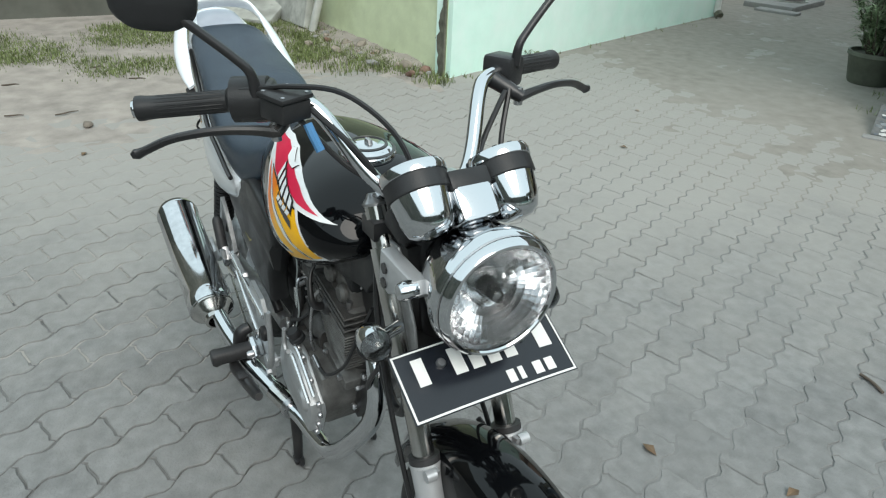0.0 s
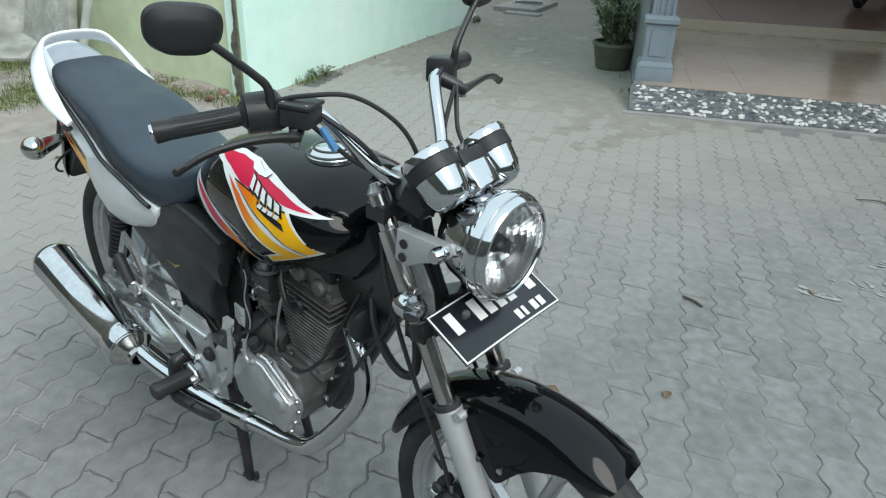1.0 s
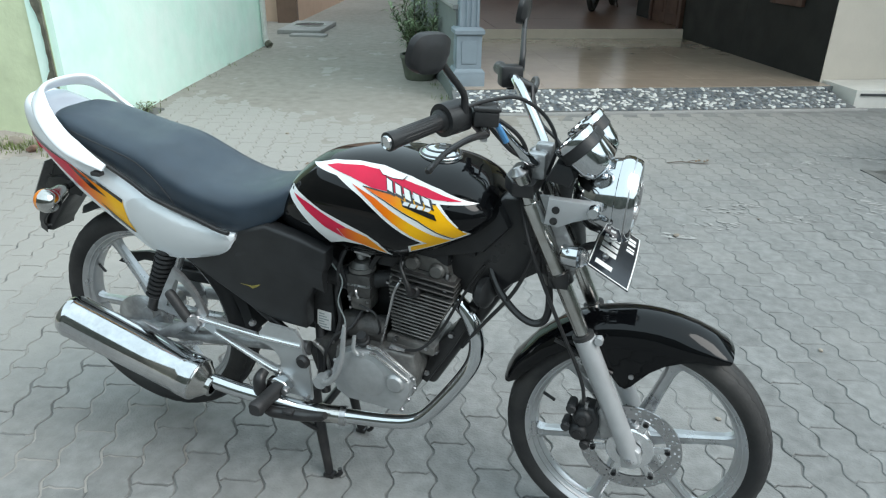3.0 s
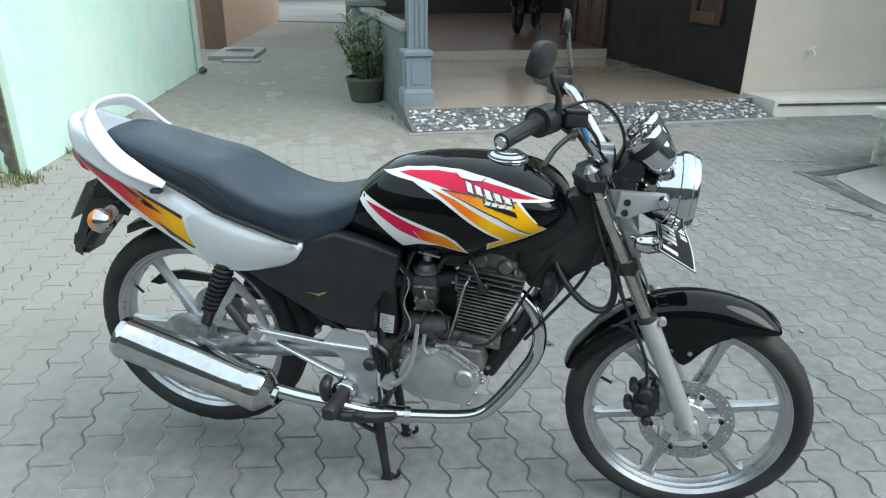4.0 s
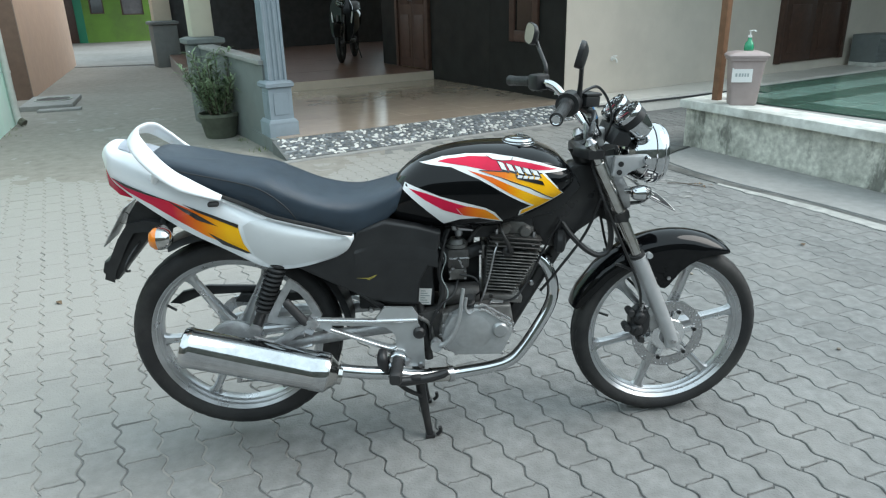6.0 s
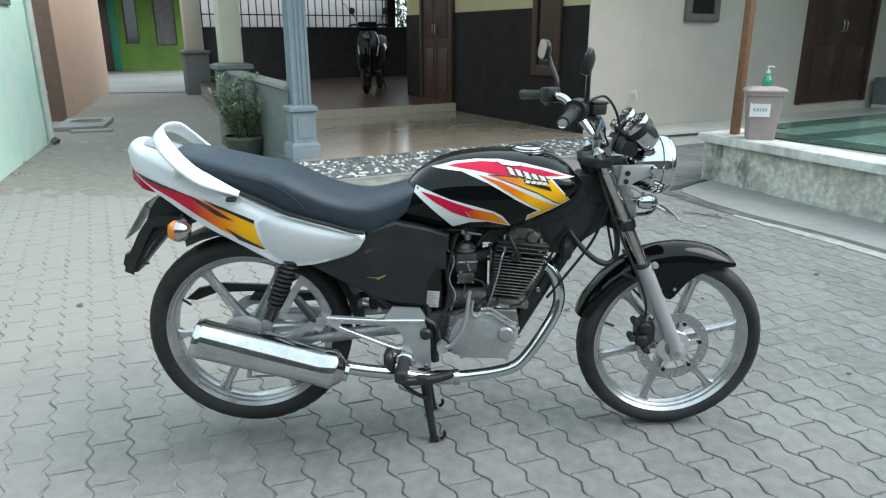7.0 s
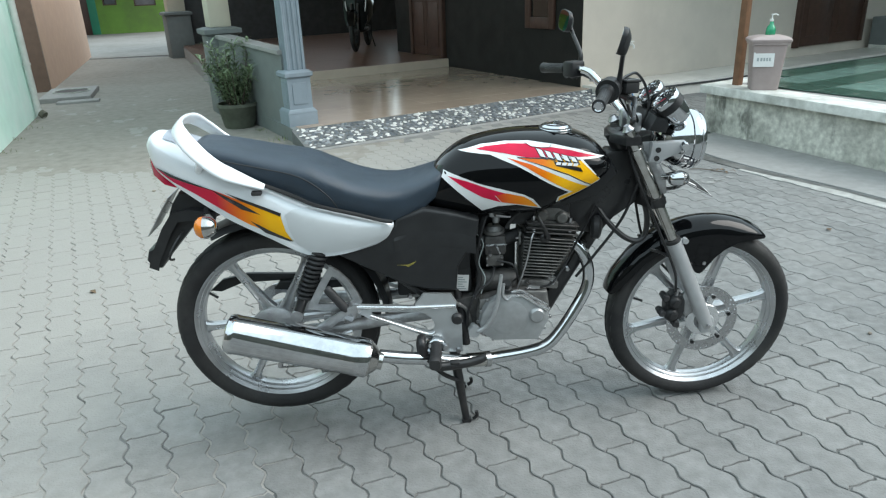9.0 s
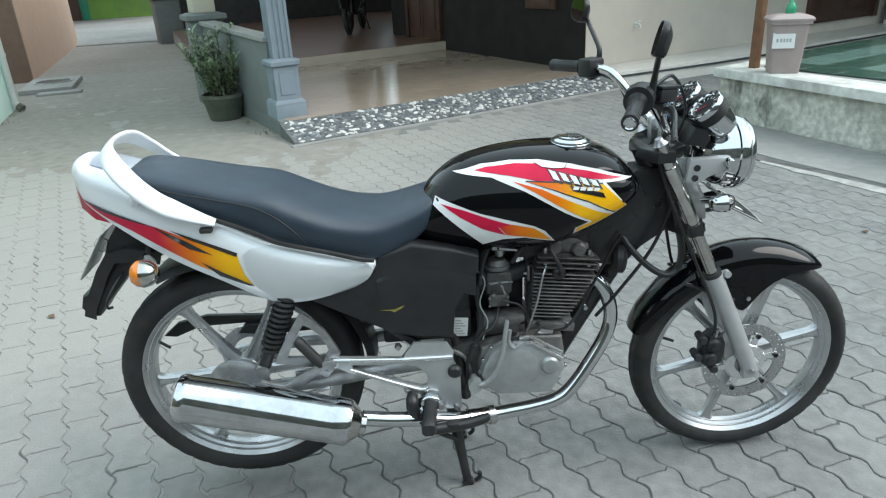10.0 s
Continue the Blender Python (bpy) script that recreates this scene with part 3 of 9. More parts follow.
# the peach house beyond the alley
structure("wall_peach", slab([(-5.66, 9.0), (-7.45, 14.75), (-9.6, 14.1), (-7.8, 8.35)], -0.1, 3.3), PEACH, "peach painted house wall", "wall")
structure("trim_brown_pillar", slab([(-5.645, 8.97), (-5.95, 8.87), (-5.91, 8.75), (-5.60, 8.85)], 0.0, 3.2, 0.01), BROWN_PAINT,
          "brown painted timber pillar at the wall's end", "pillar")
structure("wall_peach_front", slab([(-5.95, 8.92), (-7.6, 8.42), (-7.64, 8.52), (-5.99, 9.02)], -0.1, 3.3), PEACH, "peach house front", "wall")

# concrete lane behind
structure("road_lane", slab([(-16, 13.1), (2.2, 15.6), (0.2, 30), (-18, 27.5)], -0.02, 0.012, 0.006), LANE, "pale concrete lane crossing behind the alley", "road")


def lime_house():
    m = Matrix.Translation((-10.6, 24.6, 0)) @ Matrix.Rotation(radians(12), 4, "Z")
    house = base("lime_house", "lime green house with a teal door post and dark windows", "house", m)
    bm = bmesh.new()
    # front wall with two window openings and a doorway
    for x0, x1, z0, z1 in ((-7, -2.2, -0.1, 3.2), (-2.2, -0.80, 2.5, 3.2), (-0.80, -0.30, -0.1, 3.2), (-0.30, 0.17, -0.1, 0.98), (-0.30, 0.17, 2.7, 3.2),
                           (0.17, 0.74, -0.1, 3.2), (0.74, 1.48, -0.1, 0.92), (0.74, 1.48, 2.7, 3.2), (1.48, 2.6, -0.1, 3.2)):
        box(x0, x1, 0, 0.18, z0, z1, bm=bm)
    part("wall", bm, LIME_PAINT, house)
    # overhang stretched out of view to shade the front wall
    part("roof", prism([(-8, 2.95), (3.0, 2.95), (3.0, 3.1), (-8, 3.1)], -2.6, 6, 0.01), ROOF, house, "dark clay tile roof, unseen, with eaves deepened for shade")
    for x0, x1, z0, mat, note in ((-0.30, 0.17, 0.98, DARK_GLASS, "dark window pane"), (0.74, 1.48, 0.92, CURTAIN, "window pane with a dull mauve curtain")):
        w = part("window", box(x0 + 0.02, x1 - 0.02, 0.08, 0.12, z0 + 0.02, 2.68), mat, house, note)
        f = bmesh.new()
        for a, b, c, d in ((x0, x0 + 0.04, z0, 2.7), (x1 - 0.04, x1, z0, 2.7), (x0 + 0.04, x1 - 0.04, z0, z0 + 0.04), (x0 + 0.04, x1 - 0.04, 2.66, 2.7)):
            box(a, b, 0.02, 0.14, c, d, 0.004, bm=f)
        part("window_frame", f, BROWN_WOOD, w)
    part("door", box(-2.2, -0.80, 0.02, 0.10, 0.0, 2.5, 0.004), BROWN_WOOD, house, "dark brown door")
    part("door_post", box(-0.80, -0.53, -0.05, 0.0, 0.0, 3.1, 0.01), TEAL_PAINT, house, "teal green post")


lime_house()
structure("wall_lane_left", slab([(-12.5, 17), (-13.2, 24), (-13.4, 24), (-12.7, 17)], -0.1, 3.0), DARK_RENDER, "dark weathered wall beside the lane", "wall")

# ---- the house with the porch ----
PORCH_Z, RED_Z = 0.13, 0.25
structure("floor_porch_bed", slab([(0.0, 0.425), (3.56, 0.425), (3.56, 3.62), (0.0, 3.62)], -0.1, PORCH_Z - 0.004, m=HOUSE), GREY_PAINT, "porch floor bed", "floor")
structure("floor_red_bed", slab([(0.10, 3.62), (9.0, 3.62), (9.0, 10.9), (1.0, 10.9)], -0.1, RED_Z - 0.01, m=HOUSE), CONCRETE, "raised porch floor bed", "floor")
structure("trim_red_riser", slab([(0.14, 3.60), (3.53, 3.60), (3.53, 3.622), (0.14, 3.622)], PORCH_Z, RED_Z - 0.002, m=HOUSE), LIT_RISER_TILE,
          "beige riser of the inner porch step", "trim")
structure("wall_dark_side", slab([(3.54, 0.6), (3.72, 0.6), (3.72, 5.3), (3.54, 5.3)], -0.1, 3.1, m=HOUSE), YELLOW_CREAM, "cream upper wall of the porch", "wall")
structure("wall_beige", slab([(3.725, 0.6), (14, 0.6), (14, 0.78), (3.725, 0.78)], -0.1, 3.1, m=HOUSE), BEIGE, "plain beige house wall", "wall")
structure("wall_beige_corner", slab([(3.536, 0.592), (3.725, 0.592), (3.725, 0.6), (3.536, 0.6)], 0.0, 3.1, m=HOUSE), BEIGE, "beige wall end", "wall")
structure("wall_back", slab([(1.15, 10.9), (9.0, 10.9), (9.0, 11.08), (1.15, 11.08)], -0.1, 1.41, m=HOUSE), DARK_TILE, "dark tiled lower back wall of the porch", "wall")
structure("wall_back_upper", slab([(1.15, 10.9), (9.0, 10.9), (9.0, 11.08), (1.15, 11.08)], 2.85, 3.1, m=HOUSE), CREAM, "cream back wall above the grille", "wall")
structure("wall_inner_right", slab([(9.0, 0.8), (9.2, 0.8), (9.2, 11.08), (9.0, 11.08)], -0.1, 3.1, m=HOUSE), CREAM, "cream inner wall", "wall")
structure("ceiling", slab([(-0.3, -0.45), (14, -0.45), (14, 10.7), (1.5, 10.7), (-0.3, 3.2)], 3.1, 3.2, m=HOUSE), CEIL, "white boarded porch ceiling", "ceiling")
# unseen slab, sized to darken the beige wall by the door
structure("ceiling_terrace", slab([(6.2, -0.53), (6.2, -3.2), (14, -3.2), (14, -0.53)], 3.085, 3.18, m=HOUSE), CEIL, "unseen slab added to shade the terrace door", "ceiling")
structure("roof_edge", slab([(-0.35, -0.52), (14, -0.52), (14, -0.46), (-0.35, -0.46)], 3.02, 3.3, m=HOUSE), BROWN_WOOD, "brown eaves board", "trim")


def tiles(name, floor_label, u0, u1, v0, v1, z, size, mat, gap=0.0008, thick=0.01):
    """A tiled floor: every tile a piece, with recessed joints."""
    floor = base(name, floor_label, "floor", HOUSE, kind="structure")
    nu, nv = round((u1 - u0) / size), round((v1 - v0) / size)
    su, sv = (u1 - u0) / nu, (v1 - v0) / nv
    bm = box(0, su - gap, 0, sv - gap, -thick, 0, 0.0007, 1)
    me = finish(bm)
    me.materials.append(mat)
    for i in range(nu):
        for j in range(nv):
            ob = new("tile", me)
            ob.parent = floor
            ob.matrix_basis = pose(u0 + i * su, v0 + j * sv, z + random.uniform(-0.0006, 0.0006))
    return floor


tiles("floor_porch", "beige glazed porch floor tiles with dull reflections", 0.06, 3.54, 0.43, 3.60, PORCH_Z, 0.40, PORCH_TILE)
tiles("floor_red", "dark red tiles of the raised inner porch", 1.0, 9.0, 3.625, 10.85, RED_Z, 0.62, RED_TILE)
structure("floor_red_edge", slab([(0.11, 3.63), (0.99, 3.63), (0.99, 10.8)], RED_Z - 0.012, RED_Z, 0, HOUSE), RED_TILE, "dark red tiles cut along the porch edge", "floor")


def pebble_ramp():
    """The sloped apron of set pebbles before the porch."""
    ramp = base("pebble_ramp", "sloped apron of white and blue-grey pebbles before the porch", "ramp", HOUSE, kind="structure")
    bm = bmesh.new()
    rings = []
    for u in (-0.02, 3.62):
        e = -0.24 if u > 1 else 0.0
        rings.append([(u + e * 0.3, 0.05, -0.05), (u + e * 0.3, 0.05, 0.018), (u + e, 0.42, PORCH_Z - 0.006), (u + e, 0.425, -0.05)])
    skin(rings, bm=bm)
    part("mortar_bed", bm, PEBBLE_BED, ramp)
    part("kerb", box(-0.06, 3.62, -0.02, 0.05, -0.05, 0.012, 0.006), CONCRETE, ramp, "thin concrete kerb")
    shape = bmesh.new()
    bmesh.ops.create_icosphere(shape, subdivisions=1, radius=1)
    meshes = []
    for mat in (PEBBLE_WHITE, PEBBLE_GREY, PEBBLE_MID):
        b = shape.copy()
        for v in b.verts:
            v.co += 0.16 * noise.noise_vector(v.co * 1.7 + Vector((len(meshes) * 9, 0, 0)))
        me = finish(b, 180)
        me.materials.append(mat)
        meshes.append(me)
    rng = random.Random(4)
    slope = math.atan2(0.106, 0.37)
    rest = {0: bmesh.new(), 1: bmesh.new(), 2: bmesh.new()}
    count = 0
    cell = 0.039
    for i in range(int(3.5 / cell)):
        for j in range(10):
            u = 0.015 + (i + 0.5 * (j % 2)) * cell + rng.uniform(-0.013, 0.013)
            s = 0.018 + j * cell * 0.98 + rng.uniform(-0.011, 0.011)
            if s > 0.378:
                continue
            tone = rng.choices((0, 1, 2), (0.27, 0.43, 0.30))[0]
            r = rng.uniform(0.012, 0.025) * (1.12 if tone == 0 else 1.0)
            m = (pose(u, 0.05 + s * math.cos(slope), 0.016 + s * math.sin(slope), math.degrees(slope)) @ pose(0, 0, 0, 0, 0, rng.uniform(0, 180))
                 @ Matrix.Diagonal((r * rng.uniform(1.1, 1.7), r * rng.uniform(0.65, 1.0), r * 0.42, 1)))
            if 0.0 < u < 1.95 and count < 300:
                ob = new("pebble", meshes[tone])
                ob.parent = ramp
                ob.matrix_basis = m
                count += 1
            else:
                b = shape.copy()
                join(rest[tone], b, m)
    shape.free()
    for k, mat, label in ((0, PEBBLE_WHITE, "white pebbles"), (1, PEBBLE_GREY, "blue-grey pebbles"), (2, PEBBLE_MID, "pale grey pebbles")):
        part("pebble_field", rest[k], mat, ramp, label, 180, kind="stuff")


pebble_ramp()


def fluted_column():
    """Square fluted shaft on a panelled pedestal."""
    m = HOUSE @ pose(0.15, 0.685, PORCH_Z)
    col = base("porch_column", "blue-grey fluted square column on a moulded pedestal", "column", m, kind="structure")
    part("foot", box(-0.14, 0.14, -0.14, 0.14, -0.13, 0.11, 0.006), BLUE_GREY, col)

    def stack(levels):
        rings = []
        for w, z in levels:
            rings.append([(-w, -w, z), (w, -w, z), (w, w, z), (-w, w, z)])
        return skin(rings)
    part("base_moulding", stack([(0.14, 0.11), (0.14, 0.12), (0.122, 0.145), (0.116, 0.15)]), BLUE_GREY, col)
    part("pedestal", stack([(0.110, 0.15), (0.110, 0.43)]), BLUE_GREY, col)
    for rz in (0, 90, 180, 270):
        part("panel", moved(box(-0.07, 0.07, -0.116, -0.109, 0.19, 0.39, 0.005, 1), pose(0, 0, 0, 0, 0, rz)), BLUE_GREY, col)
    part("cap_moulding", stack([(0.112, 0.43), (0.132, 0.445), (0.132, 0.475), (0.108, 0.495), (0.095, 0.50)]), BLUE_GREY, col)
    ring = []
    w = 0.1
    for k in range(4):
        c, s = math.cos(k * math.pi / 2), math.sin(k * math.pi / 2)
        side = [(-w, -w), (-0.075, -w), (-0.066, -w + 0.014), (-0.04, -w + 0.014), (-0.031, -w), (-0.018, -w), (-0.01, -w + 0.014), (0.01, -w + 0.014),
                (0.018, -w), (0.031, -w), (0.04, -w + 0.014), (0.066, -w + 0.014), (0.075, -w)]
        ring += [(x * c - y * s, x * s + y * c) for x, y in side]
    part("shaft", skin([[(x * 0.86, y * 0.86, 0.50) for x, y in ring], [(x * 0.80, y * 0.80, 2.97) for x, y in ring]]), BLUE_GREY, col, sharp=20)


fluted_column()


def side_wall():
    """The low wall from the column to the cream column, under a sloped cap."""
    w = base("low_wall", "grey rendered low porch wall with a pale sloping cap", "wall", HOUSE, kind="structure")
    part("body", moved(prism([(0.70, -0.1), (2.50, -0.1), (2.50, 0.83), (0.70, 0.761)], -0.06, 0.06), pose(0.157, 0.007, 0, 0, 0, 94.3)), GREY_PAINT, w)
    part("cap", moved(prism([(0.72, 0.765), (2.50, 0.832), (2.50, 0.872), (0.72, 0.803)], -0.085, 0.085, 0.006), pose(0.157, 0.007, 0, 0, 0, 94.3)), CONCRETE, w,
         "pale sloping cap stone")


side_wall()


def cream_column(u, v, wide, name_label):
    col = base("cream_column", name_label, "column", HOUSE @ pose(u, v, 0), group="cream porch columns", kind="structure")
    h = wide / 2
    part("pedestal", box(-h, h, -h, h, -0.1, 0.86, 0.008), GREY_PAINT, col, "grey rendered pedestal")
    rings = []
    for w, z in ((h, 0.86), (h + 0.04, 0.885), (h + 0.04, 0.93), (h - 0.02, 0.95)):
        rings.append([(-w, -w, z), (w, -w, z), (w, w, z), (-w, w, z)])
    part("capping", skin(rings), GREY_PAINT, col, "grey moulded capping")
    s = wide * 0.36
    part("shaft", box(-s, s, -s, s, 0.95, 3.1, 0.012), CREAM, col)


cream_column(-0.02, 2.68, 0.33, "cream square column on a grey pedestal at the low wall's end")
cream_column(0.95, 10.75, 0.50, "cream square column on a grey pedestal beside the lane")


def grille():
    """Open iron grille over the dark wall."""
    g = base("window_grille", "wide open window with a black iron grille", "window", HOUSE, kind="structure")
    part("sill", box(1.15, 9.0, 10.86, 11.08, 1.405, 1.445, 0.004), DARK_TILE, g)
    for i in range(26):
        u = 1.2 + i * 0.176
        part("bar", box(u, u + 0.024, 10.935, 10.955, 1.44, 2.85), GRILLE, g)
    part("end_post", box(5.72, 5.94, 10.88, 11.06, 1.44, 2.86, 0.006), GRILLE, g, "black painted end post")
    for z in (1.70, 2.08, 2.46):
        part("rail", box(1.15, 5.72, 10.915, 10.935, z, z + 0.026), GRILLE, g)
    b = bmesh.new()
    for k in range(3):
        u = 1.5 + k * 1.5
        tube([(u, 10.914, 2.08), (u + 0.32, 10.914, 2.46)], 0.008, 6, bm=b)
        tube([(u, 10.914, 2.08), (u + 0.32, 10.914, 1.70)], 0.008, 6, bm=b)
    part("scroll", b, GRILLE, g)


grille()
structure("wall_neighbour", slab([(1.3, 12.3), (6.3, 12.3), (6.3, 12.5), (1.3, 12.5)], -0.1, 4.6, m=HOUSE), PALE_WASH, "whitewashed neighbouring wall behind the grille", "wall")


def dark_dado():
    """Near-black panels on the lower side wall, butted so closely that they read as one."""
    d = base("wall_dark_dado", "near-black smooth dado on the porch side wall", "wall", HOUSE, kind="structure")
    for v0, v1 in ((0.602, 2.112), (2.1132, 3.650), (4.72, 5.30)):
        part("panel", box(3.527, 3.539, v0, v1, PORCH_Z if v0 < 3.6 else RED_Z, 1.57, 0.0008, 1), DADO, d)
    return d


dark_dado()


def porch_window():
    """Small brown window with a dark pane in the dado."""
    w = base("window_1", "brown wooden window with a dark pane in the porch wall", "window", HOUSE @ pose(3.527, 1.35, 0.76), kind="structure")
    fr = bmesh.new()
    for v0, v1, z0, z1 in ((-0.28, -0.18, 0, 1.6), (0.18, 0.28, 0, 1.6), (-0.18, 0.18, 0, 0.13), (-0.18, 0.18, 1.5, 1.6)):
        box(-0.04, 0.0, v0, v1, z0, z1, 0.006, bm=fr)
    part("window_frame", fr, BROWN_WOOD, w)
    part("pane", box(-0.012, -0.004, -0.18, 0.18, 0.13, 1.5), DARK_GLASS, w, "dark glass pane")


porch_window()


def double_door(name, m, width, height, label):
    d = base(name, label, "door", m, kind="structure")
    half = width / 2
    fr = bmesh.new()
    for x0, x1, z0, z1 in ((-half - 0.08, -half, 0, height + 0.08), (half, half + 0.08, 0, height + 0.08), (-half, half, height, height + 0.08)):
        box(x0, x1, -0.06, 0.02, z0, z1, 0.006, bm=fr)
    part("door_frame", fr, BROWN_WOOD, d)
    for s in (-1, 1):
        leaf = part("leaf", box(min(0, s * half) + 0.003, max(0, s * half) - 0.003, -0.035, 0.0, 0.01, height - 0.005, 0.004), BROWN_WOOD, d)
        c = s * half / 2
        for z0, z1 in ((0.15, 0.8), (0.95, height - 0.15)):
            part("panel", box(c - half * 0.32, c + half * 0.32, -0.045, -0.034, z0, z1, 0.008), BROWN_WOOD, leaf)
        part("door_handle", tube([(s * 0.04, -0.036, 1.0), (s * 0.04, -0.075, 1.02), (s * 0.04, -0.075, 1.14), (s * 0.04, -0.036, 1.16)], 0.006, 8), STEEL, leaf,
             "steel pull handle")
    return d


double_door("door_1", HOUSE @ pose(3.535, 4.19, RED_Z, 0, 0, -90), 0.90, 2.1, "dark varnished panelled double door on the inner porch")
double_door("door_2", HOUSE @ pose(8.2, 0.595, 0.28, 0, 0, 0), 1.45, 2.1, "varnished brown panelled double door in the beige wall")


def wall_window(u):
    w = base("window_2", "small brown framed window high in the beige wall", "window", HOUSE @ pose(u, 0.6, 1.40), kind="structure")
    fr = bmesh.new()
    for x0, x1, z0, z1 in ((-0.29, -0.2, 0, 1.2), (0.2, 0.29, 0, 1.2), (-0.2, 0.2, 0, 0.09), (-0.2, 0.2, 1.11, 1.2)):
        box(x0, x1, -0.05, 0.01, z0, z1, 0.005, bm=fr)
    part("window_frame", fr, WINDOW_BROWN, w)
    part("pane", box(-0.2, 0.2, -0.02, -0.012, 0.09, 1.11), DARK_GLASS, w)


wall_window(5.31)

# step along the beige wall, and the green terrace
structure("trim_beige_step", slab([(3.56, 0.10), (5.0, -0.02), (14, -0.02), (14, 0.592), (3.56, 0.592)], -0.1, 0.155, 0.006, HOUSE), WHITE_TILE,
          "pale tiled step along the beige wall", "step")
structure("trim_step_line", slab([(3.6, 0.088), (5.0, -0.034), (14, -0.034), (14, -0.022), (5.0, -0.022), (3.6, 0.100)], 0.105, 0.125, 0, HOUSE), DARK_TILE,
          "dark line under the step's edge", "trim")
structure("terrace_wall", slab([(3.16, -1.50), (2.63, -6.6), (14, -6.6), (14, -1.40)], -0.1, 0.343, 0, HOUSE), streaked_render(),
          "mouldy rendered terrace wall with dark stains", "wall")
structure("terrace_edge", slab([(3.10, -1.47), (2.57, -6.64), (2.86, -6.64), (3.36, -1.62), (3.9, -1.60), (3.9, -1.44)], 0.345, 0.415, 0.012, HOUSE), SLAB_WHITE,
          "weathered white edge slab of the terrace", "kerb")


def terrace_tiles():
    t = base("floor_terrace", "green glazed terrace tiles with a deep green border", "floor", HOUSE, kind="structure")
    part("bed", slab([(3.37, -1.62), (2.86, -6.62), (13.9, -6.62), (13.9, -1.42), (3.905, -1.46), (3.905, -1.62)], 0.345, 0.402), CONCRETE, t)
    for mat, sel in ((GREEN_TILE, 0), (DEEP_GREEN_TILE, 1)):
        bm = box(0, 0.296, 0, 0.296, -0.01, 0, 0.0015, 1)
        me = finish(bm)
        me.materials.append(mat)
        for i in range(24):
            for j in range(16):
                u, v = 3.40 + i * 0.3, -6.21 + j * 0.3
                edge = 3.37 + (v + 1.62) * 0.106
                if u < edge - 0.02 or (v + 0.3 > -1.63 and u < 3.9):
                    continue
                deep = u < edge + 0.28 or j == 15 or (j == 13)
                if int(deep) != sel:
                    continue
                ob = new("tile", me)
                ob.parent = t
                ob.matrix_basis = pose(u, v, 0.4165 + random.uniform(-0.0005, 0.0005))


terrace_tiles()
structure("pavement_apron", slab([(2.66, -1.74), (2.56, -1.83), (2.455, -2.24), (2.42, -2.61), (2.415, -3.3), (2.12, -6.6), (2.62, -6.6), (3.15, -1.62)], -0.05, 0.007, 0.003, HOUSE), CONCRETE,
          "concrete apron at the terrace foot", "pavement")


def drain_strip():
    """The dark wet gutter: a thin arm to the terrace corner, a wider ragged one along the apron."""
    run = [(2.43, -1.60, 0.05), (2.46, -1.76, 0.12), (2.41, -2.05, 0.105), (2.38, -2.27, 0.095), (2.35, -2.64, 0.085), (2.355, -2.92, 0.07), (2.355, -3.32, 0.05), (2.29, -4.2, 0.045), (2.06, -6.6, 0.04)]
    near, far = [], []
    for (u0, v0, w0), (u1, v1, w1) in zip(run, run[1:]):
        n = max(2, int(abs(v1 - v0) / 0.06))
        for i in range(n):
            t = i / n
            u, v, w = u0 + (u1 - u0) * t, v0 + (v1 - v0) * t, w0 + (w1 - w0) * t
            near.append((u + w / 2 + 0.012 * noise.noise(Vector((0, v * 11, 2))), v))
            far.append((u - w / 2 + 0.022 * noise.noise(Vector((4, v * 8, 2))) * min(1.0, w / 0.1), v))
    structure("drain_slot", slab(near + far[::-1], -0.05, 0.0035, 0, HOUSE), DAMP_LINE, "dark wet drain strip along the apron", "drain")
    structure("drain_arm", slab([(2.45, -1.64), (2.62, -1.63), (2.95, -1.575), (3.24, -1.538), (3.20, -1.575), (2.95, -1.625), (2.68, -1.715), (2.50, -1.74)], -0.05, 0.0045, 0, HOUSE), WET_STAIN,
              "thin dark gutter running to the terrace corner", "drain")


drain_strip()


def white_line():
    """A worn strip of white paint with ragged edges."""
    near, far = [], []
    for i in range(60):
        v = -2.56 - i * 0.0685
        edge = 2.312 + (-2.6 - v) * 0.045 if v > -3.3 else 2.343 + (v + 3.3) * 0.098
        wide = 0.10 * min(1.0, 0.35 + i * 0.06) + 0.022 * noise.noise(Vector((0, v * 9, 3))) + 0.014 * noise.noise(Vector((0, v * 27, 6)))
        near.append((edge, v))
        far.append((edge - wide, v + 0.01 * noise.noise(Vector((5, v * 13, 1)))))
    return slab(near + far[::-1], -0.03, 0.0052, 0, HOUSE)


structure("trim_white_line", white_line(), WORN_LINE, "worn white paint strip beside the drain", "kerb")


# ---- the motorcycle ----
from mathutils.bvhtree import BVHTree

bike = base("motorcycle", "black and white motorcycle with flame decals on its centre stand", "motorcycle", pose(0, 0.004, 0, 1.2))
FX, FZ, RX, RZ = 0.660, 0.3005, -0.675, 0.361       # the two axles


def both(fn):
    """Builds a part for the right (-1) and the left (1) side."""
    for s in (-1, 1):
        fn(s)


def smooth_rows(rows, steps=5):
    """More stations between the given ones, on a smooth curve."""
    r = np.array(rows, float)
    ext = np.vstack([2 * r[0] - r[1], r, 2 * r[-1] - r[-2]])
    out = []
    for i in range(1, len(ext) - 2):
        a, b, c, d = ext[i - 1:i + 3]
        for k in range(steps):
            t = k / steps
            q = 0.5 * (2 * b + (c - a) * t + (2 * a - 5 * b + 4 * c - d) * t * t + (3 * b - a - 3 * c + d) * t ** 3)
            out.append(q)
    out.append(r[-1])
    return out


